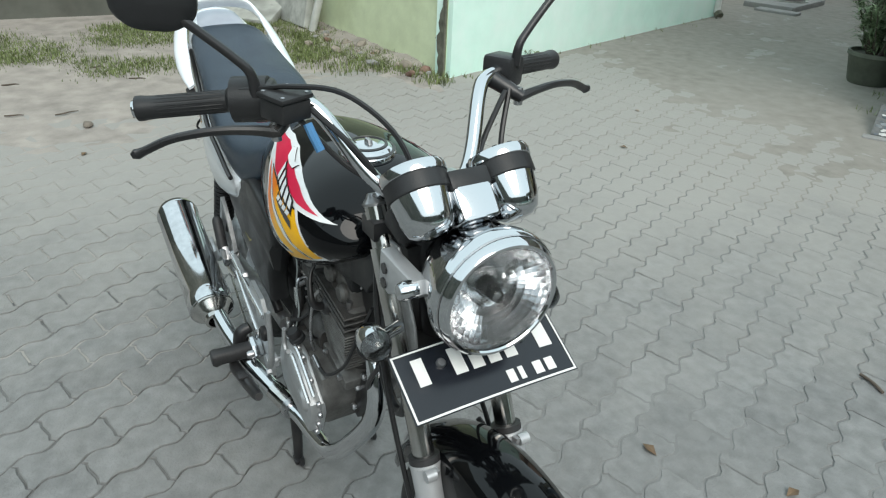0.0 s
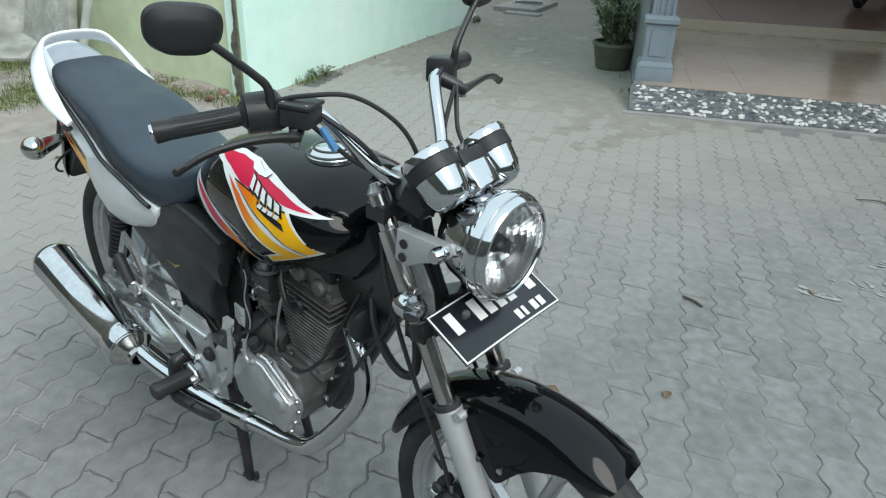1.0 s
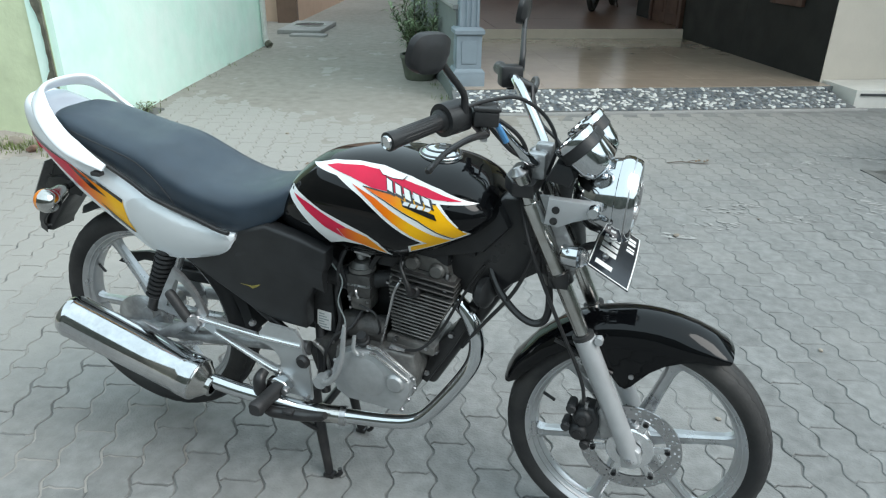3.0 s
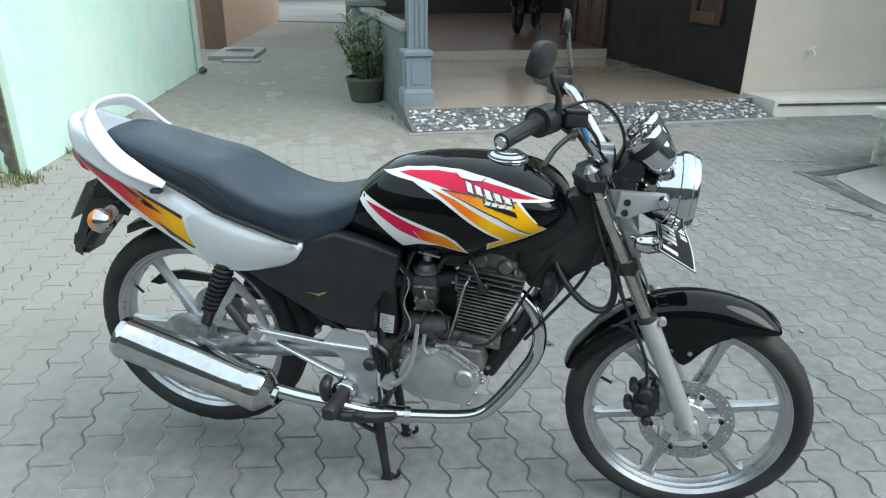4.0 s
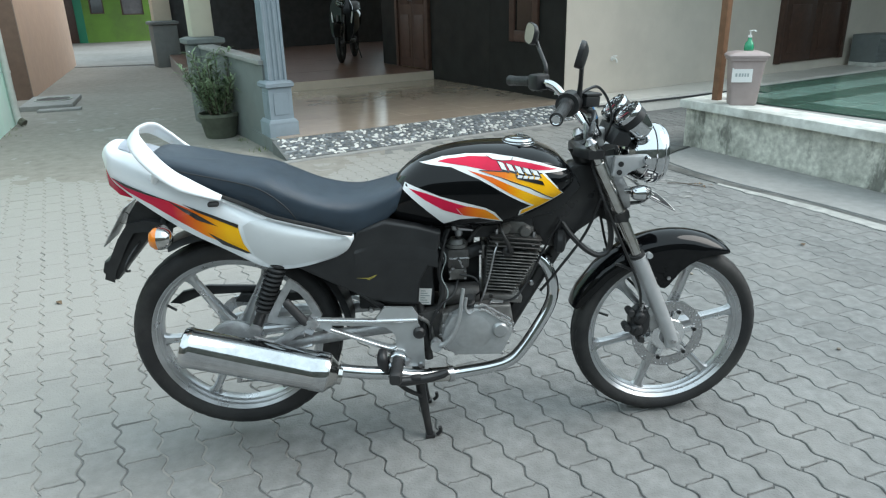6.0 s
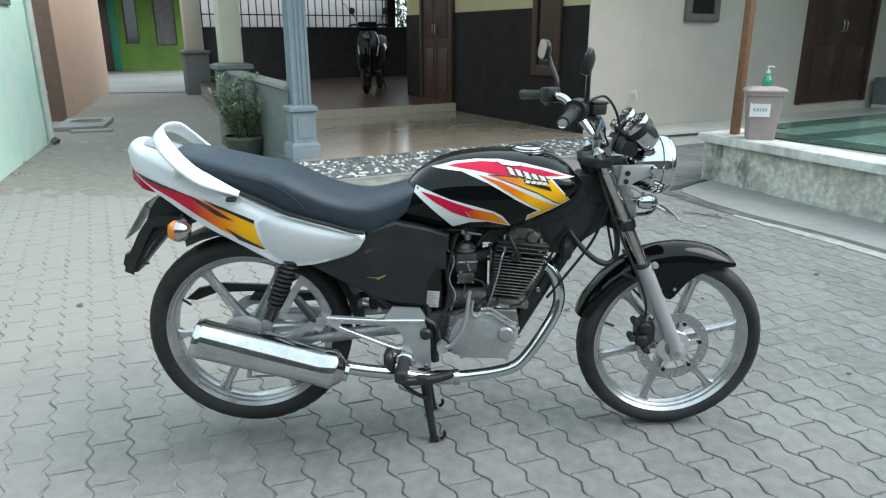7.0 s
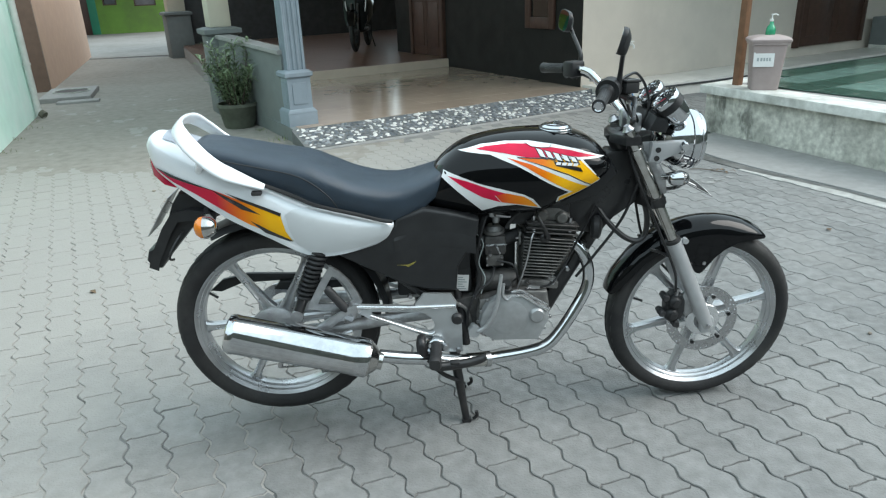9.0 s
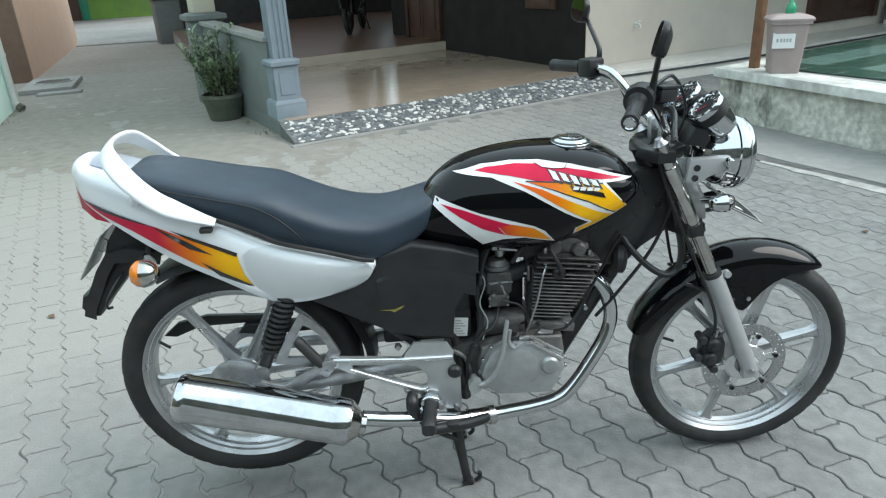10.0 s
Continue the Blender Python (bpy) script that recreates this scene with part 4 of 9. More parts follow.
def body_ring(x, zt, zb, w, n=2.3, mid=0.38, tuck=0.25, seg=18):
    """A closed cross-section: a domed top, full sides and a tucked foot."""
    zm = zb + mid * (zt - zb)
    half = []
    for i in range(seg + 1):
        a = math.pi / 2 * i / seg
        half.append((w * max(math.sin(a), 0.0) ** (2 / n), zm + (zt - zm) * max(math.cos(a), 0.0) ** (2 / n)))
    for i in range(1, 7):
        t = i / 6
        half.append((w * (1 - tuck * t * t), zm - (zm - zb) * t))
    ring = [(x, y, z) for y, z in half] + [(x, -y, z) for y, z in reversed(half[1:])]
    return ring


def body(rows, steps=5, **kw):
    bm = skin([body_ring(*q, **kw) for q in smooth_rows(rows, steps)])
    bmesh.ops.recalc_face_normals(bm, faces=bm.faces)
    bm.normal_update()
    return bm


def decal(name, poly, tree, mat, parent, off, label="", side=-1, cell=0.014):
    """A thin film in the outline (x, z), laid on the body's side."""
    bm = bmesh.new()
    bm.faces.new([bm.verts.new((x, 0, z)) for x, z in poly])
    bm.normal_update()
    bmesh.ops.triangulate(bm, faces=list(bm.faces))
    for axis, k in ((Vector((1, 0, 0)), 0), (Vector((0, 0, 1)), 1)):
        lo, hi = min(p[k] for p in poly), max(p[k] for p in poly)
        c = math.floor(lo / cell) * cell + cell
        while c < hi:
            bmesh.ops.bisect_plane(bm, geom=list(bm.verts) + list(bm.edges) + list(bm.faces), dist=1e-6, plane_co=axis * c, plane_no=axis)
            c += cell
    for v in bm.verts:
        hit, nrm, _, _ = tree.ray_cast(Vector((v.co.x, side * 0.6, v.co.z)), Vector((0, -side, 0)))
        if hit is None:
            hit, nrm, _, _ = tree.find_nearest(Vector((v.co.x, side * 0.12, v.co.z)))
        if nrm.y * side < 0:
            nrm = -nrm
        v.co = hit + nrm * off
    return part(name, bm, mat, parent, label, 60)


def holed(outer, inner, y0, y1):
    """A plate with an opening: two outlines (x, z) of equal length, between y0 and y1."""
    bm = bmesh.new()
    loops = [[bm.verts.new((x, y, z)) for x, z in line] for y in (y0, y1) for line in (outer, inner)]
    n = len(outer)
    for i in range(n):
        j = (i + 1) % n
        for p, q in ((0, 1), (3, 2), (2, 0), (1, 3)):
            bm.faces.new((loops[p][i], loops[p][j], loops[q][j], loops[q][i]))
    bmesh.ops.recalc_face_normals(bm, faces=bm.faces)
    return bm


# wheels
def wheel(name, cx, cz, radius, half, seat, turn, label):
    """A cast wheel with its tyre; the axle lies along y."""
    m = pose(cx, 0, cz, 90)
    hw_ = half * 0.62
    lip = [(seat - 0.001, -hw_ + 0.004), (seat + 0.005, -hw_ + 0.001), (seat + 0.008, -hw_ - 0.002), (seat + 0.007, -hw_ - 0.005), (seat + 0.003, -hw_ - 0.005),
           (seat - 0.001, -hw_ - 0.001), (seat - 0.006, -hw_ + 0.004), (seat - 0.0085, -hw_ + 0.0035), (seat - 0.0105, -hw_ + 0.008), (seat - 0.016, -hw_ + 0.013),
           (seat - 0.0185, -hw_ + 0.0125), (seat - 0.021, -hw_ + 0.018), (seat - 0.023, 0)]
    rim = lip + [(r, -h) for r, h in reversed(lip[:-1])] + [(seat - 0.008, hw_ - 0.012), (seat - 0.012, 0), (seat - 0.008, -hw_ + 0.012)]
    w = part(name, lathe(rim, 72, m, closed=True), RIM_SILVER, bike, label, 16)
    d = radius - seat
    tyre = []
    outer = [(seat - 0.002, -hw_ + 0.002), (seat + 0.12 * d, -half * 0.80), (seat + 0.38 * d, -half), (seat + 0.62 * d, -half * 0.96), (seat + 0.80 * d, -half * 0.78),
             (seat + 0.86 * d, -half * 0.66), (seat + 0.85 * d, -half * 0.62), (seat + 0.90 * d, -half * 0.58), (seat + 0.96 * d, -half * 0.34), (seat + 0.985 * d, -half * 0.12),
             (seat + 0.945 * d, -half * 0.08), (seat + 0.945 * d, half * 0.0)]
    tyre = outer + [(r, -h) for r, h in reversed(outer[:-1])]
    tread = lathe(tyre, 168)
    for v in tread.verts:
        r, a = math.hypot(v.co.x, v.co.y), math.atan2(v.co.y, v.co.x)
        side = abs(v.co.z) / half
        if r > seat + 0.78 * d and 0.10 < side < 0.82:
            cut = (a * 42 / (2 * math.pi) + side * 1.1 * (1 if v.co.z > 0 else -1)) % 1.0
            if cut < 0.26:
                v.co.x *= 1 - 0.0030 / r
                v.co.y *= 1 - 0.0030 / r
    part("tyre", moved(tread, m), TYRE, w, "worn black road tyre, dusty on its sides", 50)
    hub_w = half + 0.012
    part("hub", lathe([(0, -hub_w), (0.03, -hub_w), (0.034, -hub_w + 0.006), (0.038, -0.028), (0.046, -0.018), (0.046, 0.018), (0.038, 0.028), (0.034, hub_w - 0.006),
                       (0.03, hub_w), (0, hub_w)], 32, m), RIM_SILVER, w)
    for k in range(6):
        a = radians(turn + 60 * k)
        rings = []
        for r, wd, th in ((0.036, 0.021, 0.018), (0.07, 0.016, 0.016), (0.14, 0.0125, 0.013), (seat - 0.045, 0.012, 0.012), (seat - 0.028, 0.016, 0.012), (seat - 0.020, 0.024, 0.012)):
            rings.append([(r, -wd, -th * 0.6), (r, -wd * 0.6, -th), (r, -wd * 0.25, -th * 0.78), (r, wd * 0.25, -th * 0.78), (r, wd * 0.6, -th), (r, wd, -th * 0.6),
                          (r, wd, th * 0.6), (r, wd * 0.6, th), (r, wd * 0.25, th * 0.78), (r, -wd * 0.25, th * 0.78), (r, -wd * 0.6, th), (r, -wd, th * 0.6)])
        part("spoke", moved(skin(rings), m @ Matrix.Rotation(a, 4, "Z")), RIM_SILVER, w)
    a = radians(turn + 150)
    rr = seat - 0.022
    part("valve", rod((cx + rr * math.cos(a), -0.004, cz + rr * math.sin(a) * 1.0), (cx + (rr - 0.03) * math.cos(a), -0.012, cz + (rr - 0.03) * math.sin(a)), 0.004, 8), RUBBER, w)
    return w


fw = wheel("front_wheel", FX, FZ, 0.2985, 0.042, 0.2445, 13, "silver six-spoke cast front wheel")
rw = wheel("rear_wheel", RX, RZ, 0.316, 0.052, 0.252, 3, "silver six-spoke cast rear wheel")


def brake_disc():
    """A drilled steel ring, bolted to a carrier."""
    bm = bmesh.new()
    seg, rad = 108, [0.082, 0.087, 0.0915, 0.096, 0.1005, 0.105, 0.1095, 0.114]
    vs = [[bm.verts.new((r * math.cos(2 * math.pi * i / seg), r * math.sin(2 * math.pi * i / seg), 0)) for i in range(seg)] for r in rad]
    for j in range(len(rad) - 1):
        for i in range(seg):
            k = i % 6
            if (j == 1 and k == 0) or (j == 3 and k == 2) or (j == 5 and k == 4) or (j == 5 and k == 1):
                continue
            n = (i + 1) % seg
            bm.faces.new((vs[j][i], vs[j][n], vs[j + 1][n], vs[j + 1][i]))
    out = bmesh.ops.extrude_face_region(bm, geom=list(bm.faces))
    bmesh.ops.translate(bm, vec=(0, 0, 0.0045), verts=[v for v in out["geom"] if isinstance(v, bmesh.types.BMVert)])
    m = pose(FX, -0.046, FZ, 90)
    disc = part("brake_disc", moved(bm, m), STEEL, fw, "drilled steel brake disc", 30)
    c = lathe([(0.03, 0.002), (0.052, 0.002), (0.056, 0.006), (0.052, 0.010), (0.03, 0.012)], 36, m, closed=True)
    for k in range(6):
        a = math.pi / 3 * k + 0.2
        arm = box(0.048, 0.09, -0.009, 0.009, 0.003, 0.008, 0.002)
        part("carrier_arm", moved(arm, m @ Matrix.Rotation(a, 4, "Z")), ALLOY_LIGHT, fw)
    part("disc_carrier", c, ALLOY_LIGHT, fw)
    for k in range(6):
        a = math.pi / 3 * k + 0.2
        b = lathe([(0, 0.007), (0.0065, 0.007), (0.0065, 0.014), (0.004, 0.0145), (0.004, 0.011), (0, 0.011)], 10, m @ pose(0.083 * math.cos(a), 0.083 * math.sin(a), 0))
        part("disc_bolt", b, BLACK_FRAME, fw)
    part("axle_nut", lathe([(0, 0), (0.012, 0), (0.012, 0.012), (0.007, 0.013), (0.007, 0.02), (0, 0.02)], 6, pose(FX + 0.003, -0.078, FZ - 0.004, 90)), STEEL, fw)


brake_disc()


def fork_at(z):
    return 0.393 + (0.884 - z) * 0.463


def fork(s):
    y = s * 0.071
    leg = part("fork_leg", tube([(fork_at(0.285), y, 0.285), (fork_at(0.30), y, 0.30), (fork_at(0.42), y, 0.42), (fork_at(0.568), y, 0.568), (fork_at(0.578), y, 0.578)],
                                [0.017, 0.0215, 0.0225, 0.0235, 0.0245], 20, 4), FORK_SILVER, bike, "silver painted lower fork leg")
    part("axle_lug", prism([(0.648, 0.266), (0.676, 0.268), (0.690, 0.290), (0.684, 0.318), (0.656, 0.338), (0.634, 0.338)], y - 0.014, y + 0.014, 0.007), FORK_SILVER, leg)
    part("dust_seal", rod((fork_at(0.577), y, 0.577), (fork_at(0.590), y, 0.590), 0.0235, 20), RUBBER, leg)
    part("fork_cover", rod((fork_at(0.722), y, 0.722), (fork_at(0.872), y, 0.872), 0.0195, 20), WORN_CHROME, bike, "dull chrome fork cover")
    part("fork_tube", rod((fork_at(0.588), y, 0.588), (fork_at(0.925), y, 0.925), 0.0165, 20), WORN_CHROME, bike, "chromed upper fork tube")
    part("fork_cap", lathe([(0, 0), (0.017, 0), (0.019, 0.004), (0.012, 0.012), (0.009, 0.018), (0, 0.018)], 12, along((fork_at(0.925), y, 0.925), (fork_at(1.0), y, 1.0))), STEEL, bike)
    part("fender_bolt_lug", rod((fork_at(0.58) + 0.032, y, 0.586), (fork_at(0.58) + 0.032, y + s * 0.016, 0.586), 0.009, 10), FORK_SILVER, leg)
    part("lug_arm", prism([(fork_at(0.56), 0.553), (fork_at(0.58) + 0.034, 0.579), (fork_at(0.58) + 0.036, 0.593), (fork_at(0.58), 0.582)], y - 0.006, y + 0.006, 0.002), FORK_SILVER, leg)


both(fork)


def yokes():
    for z, name, hgt in ((0.715, "lower_yoke", 0.036), (0.900, "upper_yoke", 0.028)):
        x = fork_at(z)
        poly = [(x + 0.020, -0.088), (x + 0.020, 0.088), (x - 0.022, 0.088), (x - 0.050, 0.04), (x - 0.050, -0.04), (x - 0.022, -0.088)]
        part(name, slab(poly, z - hgt / 2, z + hgt / 2, 0.006), BLACK_FRAME, bike)
    part("steering_head", rod((fork_at(0.70) - 0.03, 0, 0.70), (fork_at(0.91) - 0.03, 0, 0.91), 0.026, 20), BLACK_FRAME, bike)
    both(lambda s: part("pinch_clamp", rod((fork_at(0.702), s * 0.071, 0.702), (fork_at(0.726), s * 0.071, 0.726), 0.0245, 20), BLACK_FRAME, bike))


yokes()


def caliper():
    c = part("brake_caliper", prism([(0.528, 0.326), (0.552, 0.310), (0.580, 0.322), (0.588, 0.350), (0.586, 0.385), (0.574, 0.408), (0.552, 0.410), (0.536, 0.396), (0.527, 0.372)],
                                    -0.084, -0.036, 0.009, 3), BLACK_SATIN, bike, "black brake caliper")
    for x, z in ((0.545, 0.340), (0.552, 0.381)):
        part("piston_boss", lathe([(0, 0.012), (0.012, 0.012), (0.018, 0.008), (0.022, 0.0), (0.022, -0.012)], 18, pose(x, -0.084, z, 90)), BLACK_SATIN, c)
        part("piston_cap", lathe([(0, 0), (0.010, 0), (0.010, 0.003), (0.006, 0.004), (0, 0.003)], 12, pose(x, -0.096, z, 90)), BLACK_FRAME, c)
    for x, z in ((0.524, 0.398), (0.516, 0.346), (0.562, 0.306)):
        part("slide_boot", lathe([(0, 0.012), (0.009, 0.012), (0.012, 0.006), (0.009, 0.0), (0.012, -0.008), (0.010, -0.03), (0, -0.03)], 14, pose(x, -0.078, z, 90)), RUBBER, c)
    part("bleed_nipple", tube([(0.556, -0.080, 0.406), (0.557, -0.084, 0.420), (0.557, -0.085, 0.430)], [0.006, 0.004, 0.005], 8), STEEL, c)
    part("caliper_bracket", prism([(0.576, 0.395), (0.604, 0.430), (0.618, 0.39), (0.622, 0.335), (0.596, 0.32)], -0.070, -0.056, 0.004), ALLOY, c)
    part("hose_bracket", prism([(0.568, 0.490), (0.590, 0.500), (0.606, 0.446), (0.588, 0.436)], -0.078, -0.070, 0.003), ALLOY, c)


caliper()


def fender():
    """Front mudguard: a black arch with deep sides at the fork."""
    rings = []
    spans = [(57.5, 0.340, 0.326), (61, 0.346, 0.317), (67, 0.349, 0.302), (73, 0.350, 0.282), (80, 0.350, 0.256), (86, 0.350, 0.230), (91, 0.350, 0.206), (96, 0.350, 0.187),
             (100, 0.350, 0.180), (104, 0.350, 0.186), (107, 0.350, 0.206), (111, 0.350, 0.246), (116, 0.350, 0.280), (124, 0.348, 0.296), (135, 0.346, 0.299), (150, 0.345, 0.304),
             (157, 0.343, 0.310), (161.5, 0.339, 0.322)]
    for deg, ro, ri in spans:
        a = radians(deg)
        w = 0.060 - 0.012 * (abs(deg - 95) / 70) ** 2 - (0.012 if deg in (57.5, 161.5) else 0.003 if deg in (61, 157) else 0)
        d = ro - ri
        prof = [(ri, -w), (ro - min(0.7 * d, 0.07), -w * 1.01), (ro - min(0.55 * d, 0.046), -w * 0.985), (ro - min(0.42 * d, 0.030), -w * 0.92), (ro - min(0.28 * d, 0.017), -w * 0.78), (ro - min(0.14 * d, 0.007), -w * 0.54), (ro - 0.001, -w * 0.26), (ro, 0)]
        prof = prof + [(r, -y) for r, y in reversed(prof[:-1])]
        inner = [(r - 0.004 if abs(y) < w * 0.95 else r, y * 0.93) for r, y in reversed(prof)]
        rings.append([(FX + (r - 0.013) * math.cos(a), y, FZ + (r - 0.013) * math.sin(a)) for r, y in prof + inner])
    f = part("front_fender", skin([[Vector(p) for p in ring] for ring in rings]), BLACK_GLOSS, bike, "glossy black front mudguard", 50)
    def stay(s):
        part("fender_stay", tube([(0.600, s * 0.064, 0.50), (0.56, s * 0.066, 0.515), (0.50, s * 0.062, 0.545), (0.47, s * 0.060, 0.555)], 0.005, 8), BLACK_FRAME, f)
        part("fender_bolt", lathe([(0, 0), (0.006, 0), (0.006, 0.005), (0, 0.006)], 8, pose(0.640, s * 0.059, 0.500, 90 if s < 0 else -90)), STEEL, f)
    both(stay)


fender()

# tank
TANK = [(-0.205, 0.775, 0.735, 0.070), (-0.165, 0.845, 0.722, 0.092), (-0.10, 0.898, 0.714, 0.112), (-0.03, 0.920, 0.712, 0.130), (0.05, 0.930, 0.712, 0.146),
        (0.12, 0.931, 0.720, 0.158), (0.18, 0.928, 0.742, 0.158), (0.24, 0.918, 0.768, 0.149), (0.29, 0.893, 0.794, 0.130), (0.32, 0.862, 0.816, 0.096), (0.330, 0.846, 0.830, 0.055)]
tank_bm = body(TANK)
tank_tree = BVHTree.FromBMesh(tank_bm)
tank = part("fuel_tank", tank_bm, BLACK_GLOSS, bike, "glossy black fuel tank with red, white and yellow flame decals", 60)

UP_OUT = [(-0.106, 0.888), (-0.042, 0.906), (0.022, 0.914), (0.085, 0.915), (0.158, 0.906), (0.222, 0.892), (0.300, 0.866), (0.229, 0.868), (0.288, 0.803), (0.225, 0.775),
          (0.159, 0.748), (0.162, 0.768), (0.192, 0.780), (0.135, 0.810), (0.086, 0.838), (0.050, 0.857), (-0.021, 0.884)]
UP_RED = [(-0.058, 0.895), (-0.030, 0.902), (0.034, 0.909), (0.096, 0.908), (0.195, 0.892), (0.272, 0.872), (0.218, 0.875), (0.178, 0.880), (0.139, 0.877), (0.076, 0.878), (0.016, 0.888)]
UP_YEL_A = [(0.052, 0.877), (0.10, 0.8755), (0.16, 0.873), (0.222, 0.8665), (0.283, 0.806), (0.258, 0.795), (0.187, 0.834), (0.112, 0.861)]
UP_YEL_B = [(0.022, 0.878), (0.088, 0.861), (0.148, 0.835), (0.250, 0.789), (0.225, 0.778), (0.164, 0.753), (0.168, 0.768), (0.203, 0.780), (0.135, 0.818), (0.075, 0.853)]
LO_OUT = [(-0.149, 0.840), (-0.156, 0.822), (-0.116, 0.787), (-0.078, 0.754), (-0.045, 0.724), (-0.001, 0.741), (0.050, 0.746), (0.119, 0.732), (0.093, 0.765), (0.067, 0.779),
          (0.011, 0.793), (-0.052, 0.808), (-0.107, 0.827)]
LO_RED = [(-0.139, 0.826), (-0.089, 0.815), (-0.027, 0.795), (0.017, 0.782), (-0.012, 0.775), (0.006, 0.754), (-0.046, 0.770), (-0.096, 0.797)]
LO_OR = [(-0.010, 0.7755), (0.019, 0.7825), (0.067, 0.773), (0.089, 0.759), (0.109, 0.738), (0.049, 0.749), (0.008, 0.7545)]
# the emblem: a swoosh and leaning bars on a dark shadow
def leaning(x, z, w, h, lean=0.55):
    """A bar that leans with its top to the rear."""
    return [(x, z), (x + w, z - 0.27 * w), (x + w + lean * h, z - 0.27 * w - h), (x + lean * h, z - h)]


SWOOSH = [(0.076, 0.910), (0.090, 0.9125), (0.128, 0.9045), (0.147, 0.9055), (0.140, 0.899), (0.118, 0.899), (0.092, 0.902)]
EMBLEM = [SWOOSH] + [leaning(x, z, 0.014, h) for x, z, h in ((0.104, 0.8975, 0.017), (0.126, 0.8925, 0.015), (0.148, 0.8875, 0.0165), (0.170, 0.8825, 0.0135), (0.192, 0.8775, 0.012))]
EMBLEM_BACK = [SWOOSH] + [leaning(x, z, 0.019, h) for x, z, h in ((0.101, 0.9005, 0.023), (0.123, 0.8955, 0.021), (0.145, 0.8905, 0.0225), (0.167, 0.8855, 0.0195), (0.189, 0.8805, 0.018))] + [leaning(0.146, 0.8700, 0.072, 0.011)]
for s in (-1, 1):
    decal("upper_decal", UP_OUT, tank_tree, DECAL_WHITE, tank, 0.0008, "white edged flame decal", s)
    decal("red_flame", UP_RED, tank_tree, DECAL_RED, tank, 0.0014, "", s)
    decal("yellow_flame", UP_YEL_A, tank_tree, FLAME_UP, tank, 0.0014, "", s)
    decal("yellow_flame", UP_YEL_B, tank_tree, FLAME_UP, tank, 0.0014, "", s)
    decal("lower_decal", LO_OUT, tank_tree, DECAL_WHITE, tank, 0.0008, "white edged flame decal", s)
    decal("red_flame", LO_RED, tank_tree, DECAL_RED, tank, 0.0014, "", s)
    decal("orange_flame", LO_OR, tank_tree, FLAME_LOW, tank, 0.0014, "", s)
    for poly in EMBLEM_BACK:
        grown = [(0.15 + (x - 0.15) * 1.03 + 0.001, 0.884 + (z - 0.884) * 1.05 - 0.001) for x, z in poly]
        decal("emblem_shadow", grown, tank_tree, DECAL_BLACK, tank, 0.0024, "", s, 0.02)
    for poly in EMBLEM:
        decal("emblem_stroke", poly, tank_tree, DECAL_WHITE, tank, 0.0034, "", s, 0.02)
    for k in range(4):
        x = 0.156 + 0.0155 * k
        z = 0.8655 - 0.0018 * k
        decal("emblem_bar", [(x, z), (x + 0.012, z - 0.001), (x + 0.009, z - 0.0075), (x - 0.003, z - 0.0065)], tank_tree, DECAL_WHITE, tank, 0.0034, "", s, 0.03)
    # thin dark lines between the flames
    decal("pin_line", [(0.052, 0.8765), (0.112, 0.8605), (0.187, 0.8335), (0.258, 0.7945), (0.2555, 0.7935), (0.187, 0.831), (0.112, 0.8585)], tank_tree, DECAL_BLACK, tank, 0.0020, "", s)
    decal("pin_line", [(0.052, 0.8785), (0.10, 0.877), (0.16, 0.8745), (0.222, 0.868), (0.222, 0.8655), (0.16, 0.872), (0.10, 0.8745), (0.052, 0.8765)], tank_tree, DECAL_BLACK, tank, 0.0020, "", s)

cap = part("fuel_cap", lathe([(0, 0.013), (0.012, 0.013), (0.030, 0.012), (0.034, 0.0095), (0.036, 0.010), (0.041, 0.0075), (0.044, 0.003), (0.049, 0.001), (0.051, -0.002), (0.051, -0.012), (0, -0.012)], 40,
                             pose(0.180, 0, 0.929, 0, 2) @ Matrix.Scale(0.94, 4)), CHROME, tank, "chrome fuel filler cap")
part("cap_ring", lathe([(0.0300, 0.0118), (0.0345, 0.0108), (0.0355, 0.0118), (0.0310, 0.0130)], 40, pose(0.180, 0, 0.929, 0, 2) @ Matrix.Scale(0.94, 4), closed=True), BLACK_FRAME, cap)
part("cap_seal", lathe([(0.0440, 0.003), (0.0490, 0.0012), (0.0500, 0.0030), (0.0450, 0.0045)], 40, pose(0.180, 0, 0.929, 0, 2) @ Matrix.Scale(0.94, 4), closed=True), BLACK_FRAME, cap)
part("cap_lock", prism([(-0.010, 0), (0.010, 0), (0.007, 0.008), (-0.007, 0.008)], -0.004, 0.004, 0.0015), STEEL, cap).matrix_basis = pose(0.185, 0, 0.941)

# seat
SEAT = [(-0.842, 0.925, 0.905, 0.050), (-0.828, 0.944, 0.895, 0.078), (-0.79, 0.942, 0.880, 0.096), (-0.73, 0.930, 0.862, 0.104), (-0.62, 0.904, 0.820, 0.116), (-0.53, 0.886, 0.778, 0.126),
        (-0.47, 0.858, 0.758, 0.131), (-0.40, 0.826, 0.738, 0.131), (-0.33, 0.809, 0.716, 0.126), (-0.27, 0.808, 0.712, 0.116), (-0.21, 0.822, 0.738, 0.104), (-0.165, 0.836, 0.775, 0.088), (-0.150, 0.838, 0.80, 0.07)]
seat_bm = body(SEAT, n=3.4, mid=0.42, tuck=0.06)
seat_tree = BVHTree.FromBMesh(seat_bm)
seat = part("seat", seat_bm, VINYL, bike, "dark grey vinyl dual seat with a stepped pillion", 70)
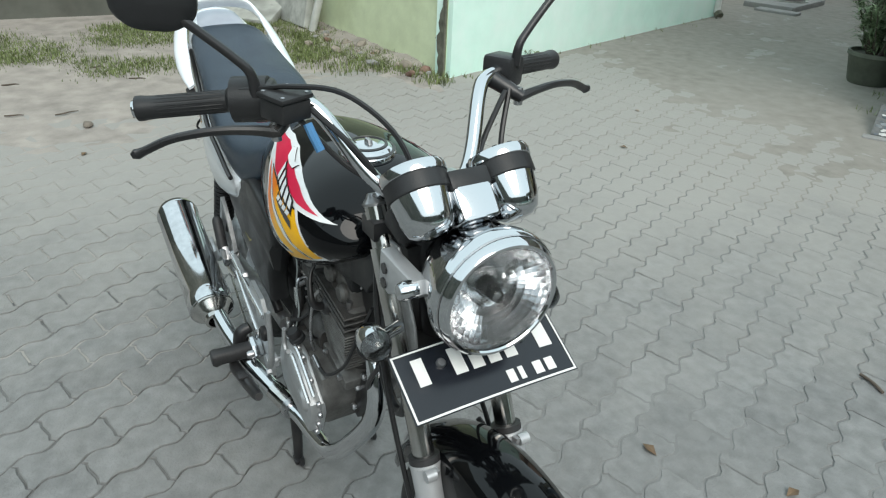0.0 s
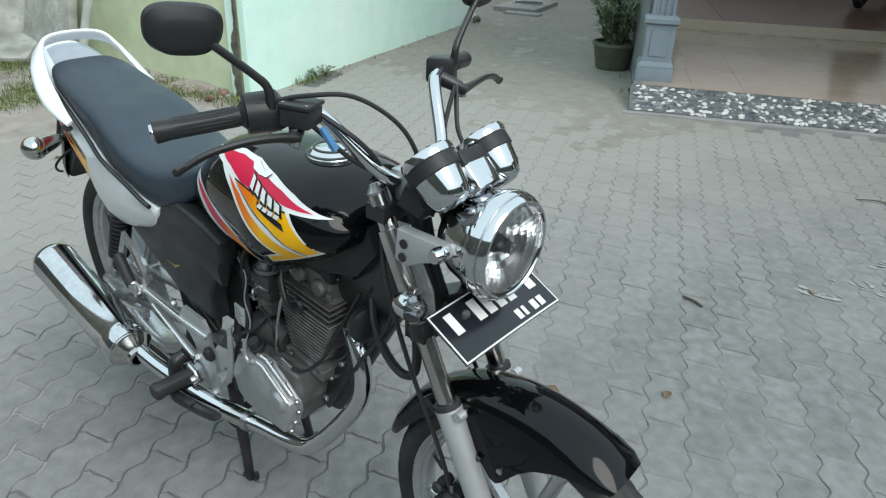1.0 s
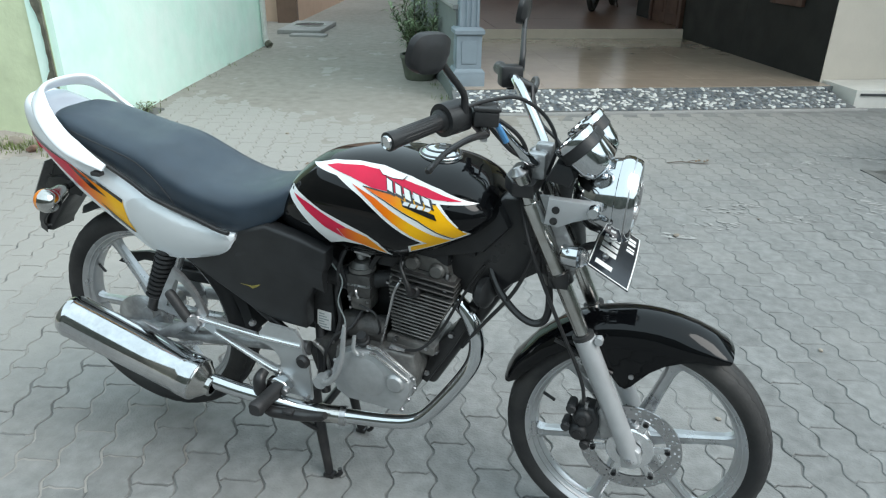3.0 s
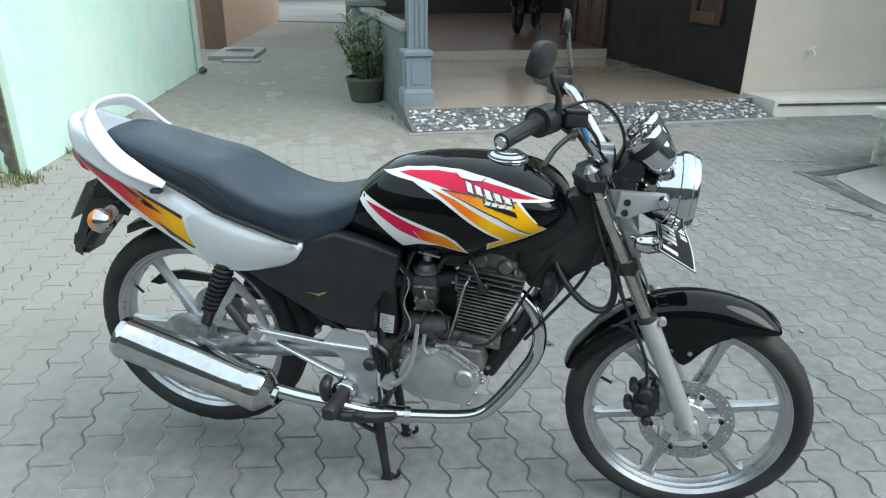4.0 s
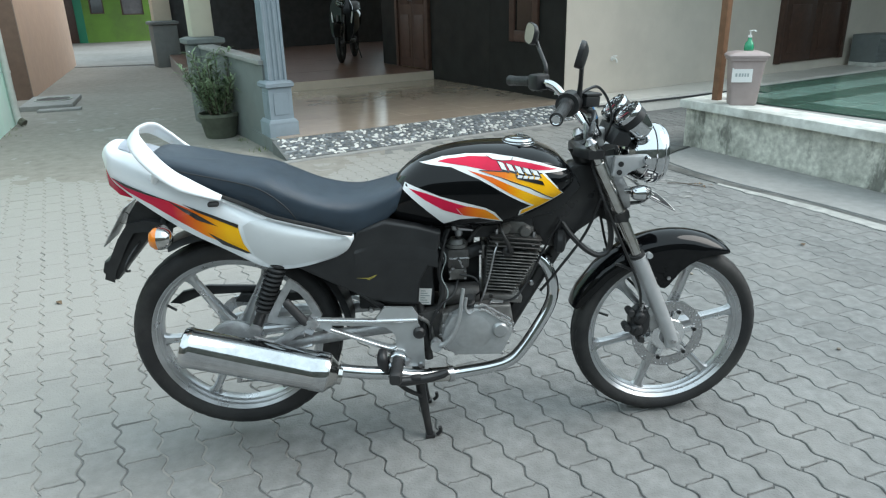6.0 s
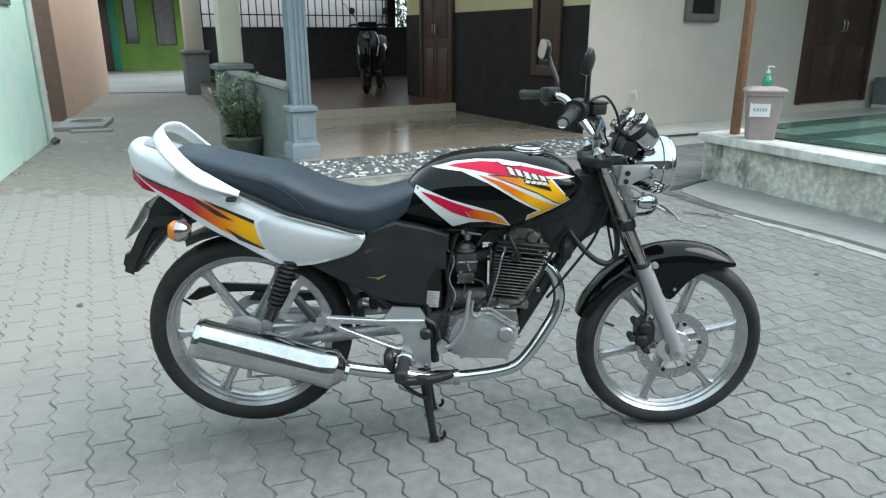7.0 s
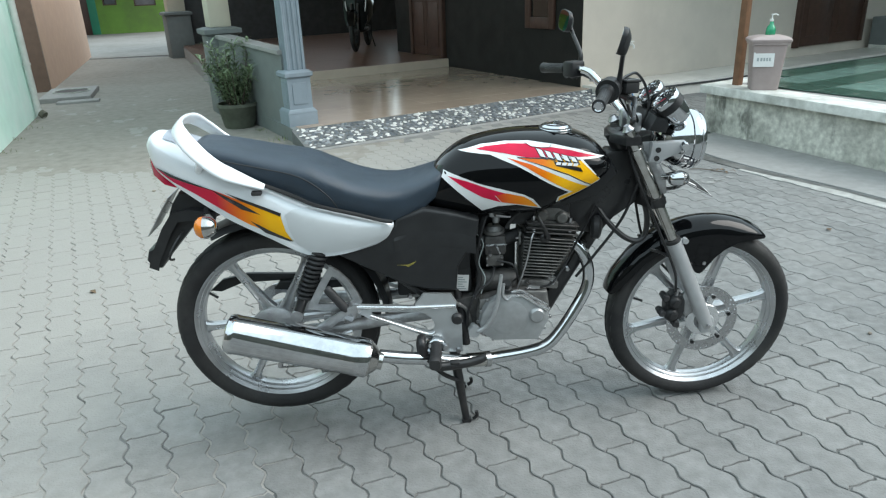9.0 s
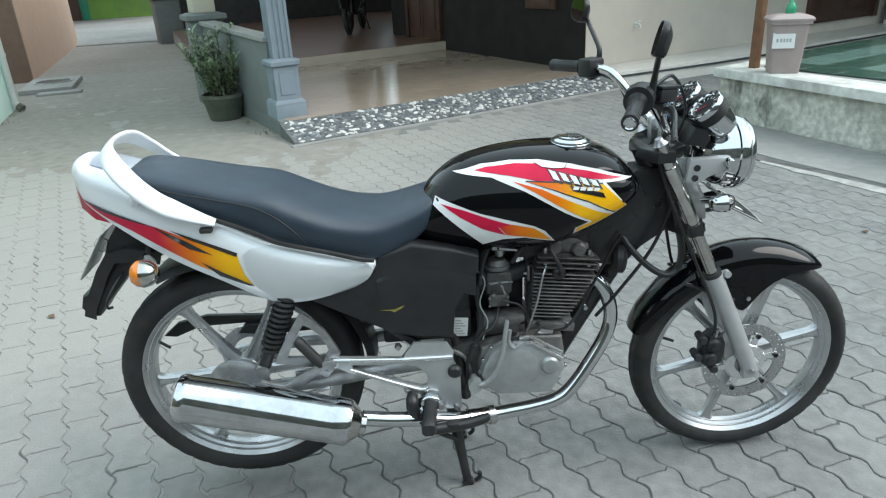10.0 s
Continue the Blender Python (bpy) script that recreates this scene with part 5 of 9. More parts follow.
for s in (-1, 1):
    pts = []
    for x, z in ((-0.80, 0.915), (-0.73, 0.898), (-0.64, 0.878), (-0.56, 0.858), (-0.51, 0.832), (-0.47, 0.795), (-0.45, 0.762)):
        hit, nrm, _, _ = seat_tree.ray_cast(Vector((x, s * 0.5, z)), Vector((0, -s, 0)))
        if hit is not None:
            pts.append(hit + nrm * (0.0005 if nrm.y * s > 0 else -0.0005))
    part("seam", tube(pts, 0.0015, 6), RUBBER, seat)
    edge = []
    for x, z in ((-0.80, 0.888), (-0.72, 0.862), (-0.62, 0.824), (-0.56, 0.798), (-0.52, 0.778), (-0.47, 0.762), (-0.40, 0.742), (-0.33, 0.720), (-0.30, 0.715)):
        edge.append((x, s * (0.100 + 0.035 * min(1, (x + 0.80) / 0.3)), z))
    part("seat_trim", tube(edge, 0.0055, 8), BLACK_FRAME, seat)

# tail
TAIL = [(-0.968, 0.950, 0.918, 0.032), (-0.955, 0.966, 0.888, 0.052), (-0.93, 0.970, 0.860, 0.072), (-0.86, 0.950, 0.806, 0.095), (-0.76, 0.908, 0.735, 0.112), (-0.65, 0.850, 0.675, 0.125),
        (-0.55, 0.802, 0.624, 0.138), (-0.47, 0.775, 0.618, 0.143), (-0.38, 0.745, 0.635, 0.138), (-0.32, 0.726, 0.655, 0.128), (-0.298, 0.712, 0.688, 0.118)]
tail_bm = body(TAIL, n=2.6, mid=0.45, tuck=0.12)
tail_tree = BVHTree.FromBMesh(tail_bm)
tail = part("tail_cowl", tail_bm, WHITE_PEARL, bike, "pearl white tail cowl with red and yellow flames", 60)
BULGE = [(-0.594, 0.750), (-0.574, 0.762), (-0.530, 0.763), (-0.431, 0.741), (-0.318, 0.703), (-0.306, 0.690), (-0.322, 0.664), (-0.389, 0.646), (-0.469, 0.633), (-0.536, 0.636), (-0.570, 0.664), (-0.588, 0.710)]
TAIL_DECALS = [
    ("flame", [(-0.945, 0.883), (-0.882, 0.855), (-0.779, 0.822), (-0.716, 0.794), (-0.607, 0.752), (-0.606, 0.739), (-0.598, 0.700), (-0.582, 0.670), (-0.618, 0.681), (-0.656, 0.701), (-0.700, 0.721),
               (-0.762, 0.761), (-0.838, 0.812), (-0.899, 0.845), (-0.919, 0.860)], FLAME_TAIL, 0.0012),
    ("black_flame", [(-0.790, 0.826), (-0.717, 0.787), (-0.662, 0.751), (-0.714, 0.768), (-0.762, 0.803)], DECAL_BLACK, 0.0020),
    ("black_flame", [(-0.752, 0.816), (-0.605, 0.755), (-0.608, 0.746), (-0.710, 0.791)], DECAL_BLACK, 0.0024),
    ("black_flame", [(-0.694, 0.733), (-0.642, 0.702), (-0.579, 0.671), (-0.592, 0.670), (-0.657, 0.695)], DECAL_BLACK, 0.0022),
    ("black_flame", [(-0.948, 0.888), (-0.895, 0.866), (-0.780, 0.822), (-0.839, 0.839), (-0.904, 0.860)], DECAL_BLACK, 0.0022),
]
for s in (-1, 1):
    decal("side_panel", BULGE, tail_tree, PANEL_GREY, tail, 0.004, "raised silver-grey side panel", s)
    for name, poly, mat, off in TAIL_DECALS:
        decal(name, poly, tail_tree, mat, tail, off, "", s)


def tail_panel():
    """The grey panel set into the tail's top, inside the grab rail."""
    bm = bmesh.new()
    rows = []
    for i in range(9):
        x = -0.915 + 0.105 * i / 8
        half = 0.052 + 0.020 * i / 8
        row = []
        for j in range(11):
            y = half * (j / 5 - 1)
            hit, nrm, _, _ = tail_tree.ray_cast(Vector((x, y, 1.3)), Vector((0, 0, -1)))
            row.append(bm.verts.new(hit + Vector((0, 0, 0.003))))
        rows.append(row)
    for a, b in zip(rows, rows[1:]):
        for j in range(10):
            bm.faces.new((a[j], a[j + 1], b[j + 1], b[j]))
    part("top_panel", bm, TAIL_PANEL, tail, "grey plastic panel behind the seat", 60)


tail_panel()


def tail_lamp():
    lamp = part("tail_lamp", skin([[(x, y, z) for y, z in ((-w, b), (-w * 0.9, t), (w * 0.9, t), (w, b))] for x, w, t, b in
                                   ((-0.966, 0.036, 0.912, 0.884), (-0.958, 0.048, 0.908, 0.858), (-0.93, 0.058, 0.895, 0.832), (-0.90, 0.060, 0.875, 0.822))]), RED_LENS, tail, "red tail lamp lens", 60)
    return lamp


tail_lamp()


def grab_rail():
    loop = [(-0.640, -0.138, 0.832), (-0.690, -0.140, 0.852), (-0.745, -0.137, 0.876), (-0.792, -0.129, 0.910), (-0.836, -0.110, 0.952), (-0.866, -0.074, 0.984), (-0.878, 0, 0.992)]
    loop = loop + [(x, -y, z) for x, y, z in reversed(loop[:-1])]
    pts = curve_points(loop, 6)
    rings = []
    n = len(pts)
    for i, q in enumerate(pts):
        t = (pts[min(i + 1, n - 1)] - pts[max(i - 1, 0)]).normalized()
        out = Vector((t.y, -t.x, 0)).normalized()
        if out.dot(Vector((q.x + 0.6, q.y, 0))) < 0:
            out = -out
        wide = (out * 0.72 - Vector((0, 0, 0.69))).normalized()
        wide = (wide - t * wide.dot(t)).normalized()
        thick = t.cross(wide)
        k = min(i, n - 1 - i)
        end = min(1.0, 0.42 + 0.055 * k) * (0.90 - 0.12 * max(0.0, 1 - abs(k - 36) / 14))
        rings.append([q - wide * (0.007 * end) + wide * (0.0255 * end * math.copysign(abs(math.cos(a)) ** 0.8, math.cos(a))) + thick * (0.0086 * end * math.copysign(abs(math.sin(a)) ** 0.8, math.sin(a)))
                      for a in (2 * math.pi * k / 16 for k in range(16))])
    rail = part("grab_rail", skin(rings), WHITE_PEARL, bike, "white cast grab rail round the seat", 50)
    both(lambda s: part("rail_pad", box(-0.676, -0.648, s * 0.137 - 0.010, s * 0.137 + 0.010, 0.812, 0.824, 0.004), RUBBER, rail, "black rubber pad under the rail's end"))
    both(lambda s: part("rail_foot", tube([(-0.80, s * 0.118, 0.902), (-0.815, s * 0.100, 0.885), (-0.82, s * 0.085, 0.87)], [0.014, 0.012, 0.014], 10), WHITE_PEARL, rail))


grab_rail()


def rear_mudguard():
    rows = [(-0.80, 0.745, 0.075), (-0.88, 0.755, 0.07), (-0.93, 0.745, 0.062), (-0.965, 0.70, 0.058), (-0.99, 0.655, 0.055), (-1.015, 0.612, 0.052), (-1.028, 0.575, 0.045)]
    rings = []
    for i, (x, z, w) in enumerate(rows):
        t = 0.012
        dx, dz = (rows[min(i + 1, 6)][0] - rows[max(i - 1, 0)][0]), (rows[min(i + 1, 6)][1] - rows[max(i - 1, 0)][1])
        k = math.hypot(dx, dz)
        nx, nz = -dz / k, dx / k
        rings.append([(x - 0.03 * -nx, -w, z + 0.03 * nz * 1.0), (x, -w * 0.9, z), (x, w * 0.9, z), (x - 0.03 * -nx, w, z + 0.03 * nz), (x + t * -nx * -1, w * 0.8, z + t * nz), (x + t * nx, -w * 0.8, z + t * nz)])
    guard = part("rear_mudguard", skin(rings), BLACK_SATIN, bike, "black plastic rear mudguard")
    part("guard_block", prism([(-0.80, 0.79), (-0.905, 0.80), (-0.930, 0.765), (-0.962, 0.690), (-0.990, 0.640), (-1.022, 0.628), (-1.032, 0.598), (-1.016, 0.570), (-0.992, 0.570), (-0.975, 0.592), (-0.885, 0.690), (-0.84, 0.708), (-0.80, 0.725)],
                              -0.042, 0.042, 0.010), BLACK_SATIN, guard)
    plate = part("rear_plate", prism([(-0.928, 0.792), (-0.931, 0.792), (-1.006, 0.682), (-1.003, 0.680)], -0.055, 0.055), ALLOY, bike, "dull metal back of the rear number plate")
    part("reflector", lathe([(0, 0), (0.018, 0), (0.018, 0.006), (0, 0.008)], 20, pose(-0.948, -0.02, 0.755, 90)), SMOKE, plate)

    def indicator(s):
        ind = part("rear_indicator", lathe([(0, 0.031), (0.010, 0.030), (0.019, 0.026), (0.028, 0.013), (0.031, 0.0), (0.031, -0.003)], 24, pose(-0.800, s * 0.178, 0.742) @ pose(0, 0, 0, 0, 90, 0)),
                   WORN_CHROME, bike, "dull chrome rear indicator with an amber lens")
        part("lens", lathe([(0.030, 0), (0.029, -0.011), (0.022, -0.021), (0.011, -0.026), (0, -0.027)], 24, pose(-0.803, s * 0.178, 0.742) @ pose(0, 0, 0, 0, 90, 0)), AMBER, ind, "amber lens")
        part("housing", tube([(-0.797, s * 0.186, 0.742), (-0.802, s * 0.160, 0.743), (-0.812, s * 0.125, 0.746), (-0.820, s * 0.100, 0.748)], [0.026, 0.025, 0.019, 0.011], 18), WORN_CHROME, ind, "dull chrome tapered housing")
        part("stalk", tube([(-0.80, s * 0.155, 0.742), (-0.815, s * 0.10, 0.748), (-0.83, s * 0.05, 0.752)], 0.008, 10), RUBBER, ind)
    both(indicator)
    part("luggage_hook", tube([(-0.905, -0.035, 0.690), (-0.922, -0.065, 0.668), (-0.934, -0.084, 0.648), (-0.942, -0.092, 0.630), (-0.944, -0.086, 0.616), (-0.936, -0.078, 0.614)], 0.0036, 6), BLACK_FRAME, bike)


rear_mudguard()

# side covers and frame
def side_cover(s):
    c = part("side_cover", prism([(-0.213, 0.742), (-0.12, 0.722), (-0.055, 0.700), (-0.058, 0.66), (-0.085, 0.61), (-0.118, 0.555), (-0.125, 0.480), (-0.20, 0.485), (-0.27, 0.505),
                                  (-0.37, 0.56), (-0.46, 0.612), (-0.47, 0.64), (-0.38, 0.66), (-0.30, 0.69), (-0.29, 0.715)], min(s * 0.072, s * 0.118), max(s * 0.072, s * 0.118), 0.010, 3),
             BLACK_SATIN, bike, "black plastic side cover")
    part("emblem", prism([(-0.298, 0.575), (-0.266, 0.574), (-0.240, 0.583), (-0.250, 0.574), (-0.264, 0.567), (-0.272, 0.5715)], min(s * 0.1175, s * 0.1188), max(s * 0.1175, s * 0.1188)), FADED_MARK, c, "small worn yellow mark")
    part("cover_shoulder", skin([[(x, s * 0.117, zl - 0.045), (x, s * 0.1225, zl), (x, s * 0.096, zt), (x, s * 0.086, zt - 0.006), (x, s * 0.104, zl - 0.050)]
                                 for x, zl, zt in ((-0.300, 0.650, 0.688), (-0.262, 0.660, 0.712), (-0.225, 0.664, 0.730), (-0.200, 0.664, 0.734), (-0.140, 0.657, 0.724), (-0.095, 0.648, 0.708), (-0.066, 0.640, 0.686))]), BLACK_SATIN, c)


both(side_cover)
part("battery_box", box(-0.30, -0.075, -0.0605, 0.07, 0.445, 0.53, 0.008), BLACK_SATIN, bike)
part("air_box", box(-0.30, -0.075, -0.060, 0.08, 0.48, 0.69, 0.012), BLACK_SATIN, bike)
# dark blocks added to shut out bright ground behind the carburettor
part("gap_fill_low", box(-0.08, 0.07, 0.012, 0.075, 0.455, 0.590, 0.012), BLACK_SATIN, bike)
part("gap_fill_high", box(-0.08, 0.055, 0.020, 0.080, 0.592, 0.668, 0.014), BLACK_SATIN, bike)
part("ignition_coil", box(0.062, 0.205, 0.012, 0.055, 0.700, 0.745, 0.010), BLACK_FRAME, bike)

sticker = part("sticker", moved(box(-0.019, 0.019, -0.0018, 0.0018, -0.026, 0.026, 0.0005, 1), pose(-0.104, -0.0625, 0.480, 0, 5)), PAPER, bike, "small printed white sticker")
for k in range(6):
    part("printed_bar", moved(box(-0.014, 0.013 - 0.006 * (k % 3), -0.0026, -0.0014, -0.020 + 0.0075 * k, -0.0172 + 0.0075 * k), pose(-0.104, -0.0625, 0.480, 0, 5)), GREY_INK, sticker)


def frame_tubes():
    part("down_tube", tube([(0.385, 0, 0.76), (0.355, 0, 0.685), (0.312, 0, 0.612), (0.228, 0, 0.468), (0.155, 0, 0.338)], 0.022, 14), BLACK_FRAME, bike)
    part("engine_hanger", prism([(0.285, 0.575), (0.262, 0.585), (0.225, 0.510), (0.172, 0.445), (0.140, 0.345), (0.158, 0.336), (0.232, 0.465)], -0.034, 0.034, 0.006), BLACK_FRAME, bike)
    part("backbone", tube([(0.365, 0, 0.84), (0.25, 0, 0.80), (0.05, 0, 0.745), (-0.15, 0, 0.705), (-0.25, 0, 0.685)], 0.022, 14), BLACK_FRAME, bike)

    def side(s):
        part("pivot_tube", tube([(-0.098, s * 0.090, 0.285), (-0.104, s * 0.088, 0.330), (-0.112, s * 0.072, 0.40), (-0.135, s * 0.045, 0.50), (-0.20, s * 0.045, 0.68)], [0.013, 0.014, 0.014, 0.013, 0.013], 12), BLACK_FRAME, bike)
        part("seat_tube", tube([(-0.20, s * 0.06, 0.69), (-0.35, s * 0.085, 0.70), (-0.50, s * 0.095, 0.71), (-0.70, s * 0.09, 0.77), (-0.84, s * 0.075, 0.83)], 0.012, 12), BLACK_FRAME, bike)
        part("rear_strut", tube([(-0.17, s * 0.09, 0.42), (-0.30, s * 0.10, 0.53), (-0.50, s * 0.10, 0.69)], 0.011, 12), BLACK_FRAME, bike)
    both(side)
    part("inner_fender", skin([[(RX + r * math.cos(radians(d)), y, RZ + r * math.sin(radians(d))) for r, y in ((0.335, -0.066), (0.352, -0.05), (0.356, 0), (0.352, 0.05), (0.335, 0.066), (0.332, 0.055), (0.348, 0), (0.332, -0.055))]
                               for d in range(5, 118, 8)]), BLACK_SATIN, bike, "black inner rear mudguard")


frame_tubes()

# engine
def engine():
    e = part("crankcase", prism([(-0.066, 0.38), (-0.056, 0.435), (0.0, 0.45), (0.09, 0.46), (0.150, 0.455), (0.158, 0.40), (0.142, 0.335), (0.10, 0.302), (-0.04, 0.306), (-0.062, 0.335)], -0.100, 0.104, 0.010, 3),
             GRIMY_ALLOY, bike, "grimy cast alloy crankcase")
    part("gearbox", prism([(-0.145, 0.39), (-0.125, 0.432), (-0.050, 0.448), (-0.050, 0.306), (-0.08, 0.306), (-0.130, 0.335)], -0.082, 0.095, 0.010, 2), FIN_METAL, e, "sooty gearbox casting")
    part("gearbox_rib", tube([(-0.128, -0.084, 0.425), (-0.095, -0.088, 0.400), (-0.085, -0.088, 0.340), (-0.100, -0.086, 0.312)], 0.006, 8), GRIMY_ALLOY, e)
    for x, z in ((-0.116, 0.418), (-0.104, 0.330), (-0.072, 0.440)):
        part("gearbox_bolt", lathe([(0, 0.008), (0.005, 0.008), (0.0065, 0.006), (0.0065, 0)], 8, pose(x, -0.082, z, 90)), STEEL, e)
    outline = [(-0.060, 0.372), (-0.051, 0.404), (-0.031, 0.438), (0.006, 0.457), (0.041, 0.460), (0.070, 0.456), (0.110, 0.428), (0.149, 0.398), (0.152, 0.374), (0.136, 0.338), (0.119, 0.304), (-0.017, 0.310), (-0.046, 0.329)]
    part("clutch_cover", prism(outline, -0.128, -0.096, 0.008, 2), CASE_ALLOY, e, "cast clutch cover")
    part("cover_rim", prism([(x * 1.03 + 0.0, 0.397 + (z - 0.397) * 1.04) for x, z in outline], -0.106, -0.096, 0.003), CASE_ALLOY, e)
    part("cover_dome", lathe([(0, 0.012), (0.045, 0.011), (0.058, 0.006), (0.064, 0)], 36, pose(0.030, -0.125, 0.385, 90) @ Matrix.Diagonal((1, 1, 0.5, 1))), CASE_ALLOY, e)
    part("filter_cap", lathe([(0, 0.016), (0.022, 0.015), (0.028, 0.009), (0.031, 0)], 28, pose(0.114, -0.124, 0.390, 90) @ Matrix.Scale(0.86, 4)), CASE_ALLOY, e)
    for i, (x, z) in enumerate(outline):
        part("case_bolt", lathe([(0, 0.008), (0.005, 0.008), (0.0065, 0.006), (0.0065, 0)], 8, pose(0.02 + (x - 0.02) * 1.03, -0.106, 0.380 + (z - 0.380) * 1.04, 90)), STEEL, e)
    part("oil_cap", lathe([(0, 0.028), (0.012, 0.028), (0.015, 0.022), (0.013, 0.012), (0.017, 0.010), (0.017, 0)], 16, along((0.024, -0.104, 0.472), (0.024, -0.13, 0.53))), BLACK_SATIN, e)
    for k in range(2):
        part("cover_rib", tube([(0.050 - 0.012 * k, -0.128 + 0.012 * k, 0.459 + 0.010 * k), (0.068, -0.129 + 0.012 * k, 0.459 + 0.010 * k), (0.146, -0.128 + 0.012 * k, 0.404 + 0.012 * k)], 0.0045, 8, smooth=False), ALLOY_LIGHT, e, "bright edge rib")
    part("left_cover", prism([(-0.05, 0.42), (0.02, 0.48), (0.11, 0.45), (0.13, 0.39), (0.10, 0.32), (0.0, 0.31), (-0.05, 0.35)], 0.10, 0.13, 0.012, 3), ALLOY, e)
    part("sprocket_cover", prism([(-0.14, 0.42), (-0.06, 0.45), (-0.055, 0.35), (-0.13, 0.33)], 0.10, 0.122, 0.010), ALLOY, e)
    # finned barrel leans a little forward
    lean = pose(0.140, 0, 0.46, 0, 7)
    for k in range(13):
        q = k / 12
        hx, hy, cx = 0.048 + 0.030 * q, 0.060 + 0.018 * q, -0.018 + 0.018 * q
        part("barrel_fin", moved(box(cx - hx, cx + hx, -hy, hy, 0.024 + k * 0.0107, 0.0278 + k * 0.0107, 0.0012, 1), lean), GRIMY_ALLOY if k < 3 else BARREL_METAL, e)
    part("barrel", moved(lathe([(0, 0), (0.044, 0), (0.052, 0.17), (0, 0.17)], 32), lean @ pose(-0.010, 0, 0)), FIN_METAL, e)
    part("base_flange", moved(box(-0.075, 0.050, -0.066, 0.066, -0.012, 0.012, 0.005), lean), GRIMY_ALLOY, e)
    h = part("cylinder_head", moved(box(-0.070, 0.074, -0.066, 0.066, 0.166, 0.205, 0.010, 2), lean), BARREL_METAL, e, "sooty cylinder head")
    for k in range(3):
        part("head_fin", moved(box(-0.076, 0.080, -0.080, 0.080, 0.170 + k * 0.0135, 0.1745 + k * 0.0135, 0.0016, 1), lean), FIN_METAL, h)
    part("rocker_cover", moved(prism([(-0.06, 0.205), (0.06, 0.205), (0.052, 0.232), (0.02, 0.246), (-0.03, 0.246), (-0.054, 0.232)], -0.058, 0.058, 0.008), lean), BARREL_METAL, h)
    for y in (-0.03, 0.03):
        for x in (-0.038, 0.04):
            part("tappet_cap", moved(lathe([(0, 0.008), (0.013, 0.008), (0.016, 0.004), (0.016, 0)], 6), lean @ pose(x, y, 0.236)), STEEL, h)
    for y in (-0.03, 0.03):
        for x in (-0.055, 0.055):
            part("stud", moved(rod((x, y * 2.0, 0.204), (x, y * 2.0, 0.219), 0.006, 6), lean), STEEL, h)
    # cam chain side bulge and plug
    part("plug_well", moved(lathe([(0, 0.010), (0.010, 0.009), (0.016, 0.004), (0.018, -0.004), (0.018, -0.02)], 16), pose(0.143, -0.078, 0.620, 80)), BLACK_FRAME, h)
    part("spark_plug_cap", tube([(0.145, -0.076, 0.622), (0.146, -0.098, 0.628), (0.140, -0.104, 0.648), (0.120, -0.092, 0.690), (0.110, -0.05, 0.725)], [0.009, 0.008, 0.006, 0.0036, 0.0034], 10), BLACK_FRAME, h)
    for x0, x1, z in ((-0.052, -0.012, 0.222), (0.006, 0.050, 0.218)):
        part("valve_cover", moved(lathe([(0, -0.012), (0.014, -0.012), (0.019, -0.006), (0.019, 0.0), (0, 0.0)], 18, pose((x0 + x1) / 2, -0.058, z, 90) @ Matrix.Scale(-1, 4, (0, 0, 1))), lean), BARREL_METAL, h, "round cast valve cover")
    part("breather_pipe", tube([(0.135, -0.045, 0.700), (0.100, -0.062, 0.712), (0.055, -0.066, 0.690), (0.030, -0.060, 0.650)], 0.006, 8), RUBBER, h)
    # carburettor and intake
    c = part("carburettor", lathe([(0.0, -0.045), (0.022, -0.045), (0.025, -0.03), (0.025, 0.02), (0.030, 0.022), (0.030, 0.032), (0.020, 0.045), (0, 0.047)], 24, pose(-0.005, -0.035, 0.607)), GRIMY_ALLOY, bike, "grimy carburettor")
    part("float_bowl", box(-0.030, 0.022, -0.062, -0.008, 0.528, 0.565, 0.006), GRIMY_ALLOY, c)
    part("slide_housing", box(-0.036, 0.030, -0.068, -0.004, 0.565, 0.628, 0.010), FIN_METAL, c)
    part("starter_hump", moved(lathe([(0, -0.06), (0.03, -0.06), (0.034, -0.05), (0.034, 0.05), (0.03, 0.06), (0, 0.06)], 24), pose(0.0, -0.04, 0.475, 0, 90)), FIN_METAL, c)
    part("intake", rod((0.01, -0.035, 0.602), (0.085, -0.01, 0.612), 0.021, 20), RUBBER, c)
    part("air_hose", tube([(-0.03, -0.035, 0.602), (-0.08, -0.04, 0.605), (-0.13, -0.035, 0.61)], 0.026, 18), RUBBER, c)
    part("choke_lever", tube([(-0.005, -0.062, 0.60), (0.0, -0.085, 0.60), (0.008, -0.09, 0.58)], 0.003, 6), STEEL, c)
    part("drain_hose", tube([(0.0, -0.04, 0.53), (-0.02, -0.08, 0.49), (-0.06, -0.09, 0.46), (-0.09, -0.095, 0.40), (-0.095, -0.098, 0.33)], 0.004, 8), RUBBER, c)
    part("idle_screw", rod((-0.02, -0.065, 0.578), (-0.02, -0.082, 0.574), 0.005, 8), STEEL, c)
    part("throttle_cable", tube([(-0.005, -0.035, 0.652), (0.005, -0.04, 0.675), (0.05, -0.045, 0.70), (0.12, -0.05, 0.715)], 0.0042, 8), CABLE, c)
    part("fuel_hose", tube([(-0.03, -0.05, 0.575), (-0.052, -0.07, 0.60), (-0.045, -0.075, 0.65), (-0.03, -0.065, 0.69)], 0.0045, 8), RUBBER, c)
    part("cap_ring", lathe([(0.024, 0.0), (0.0335, 0.0), (0.0335, 0.010), (0.024, 0.010)], 20, pose(-0.005, -0.035, 0.630), closed=True), GRIMY_ALLOY, c)
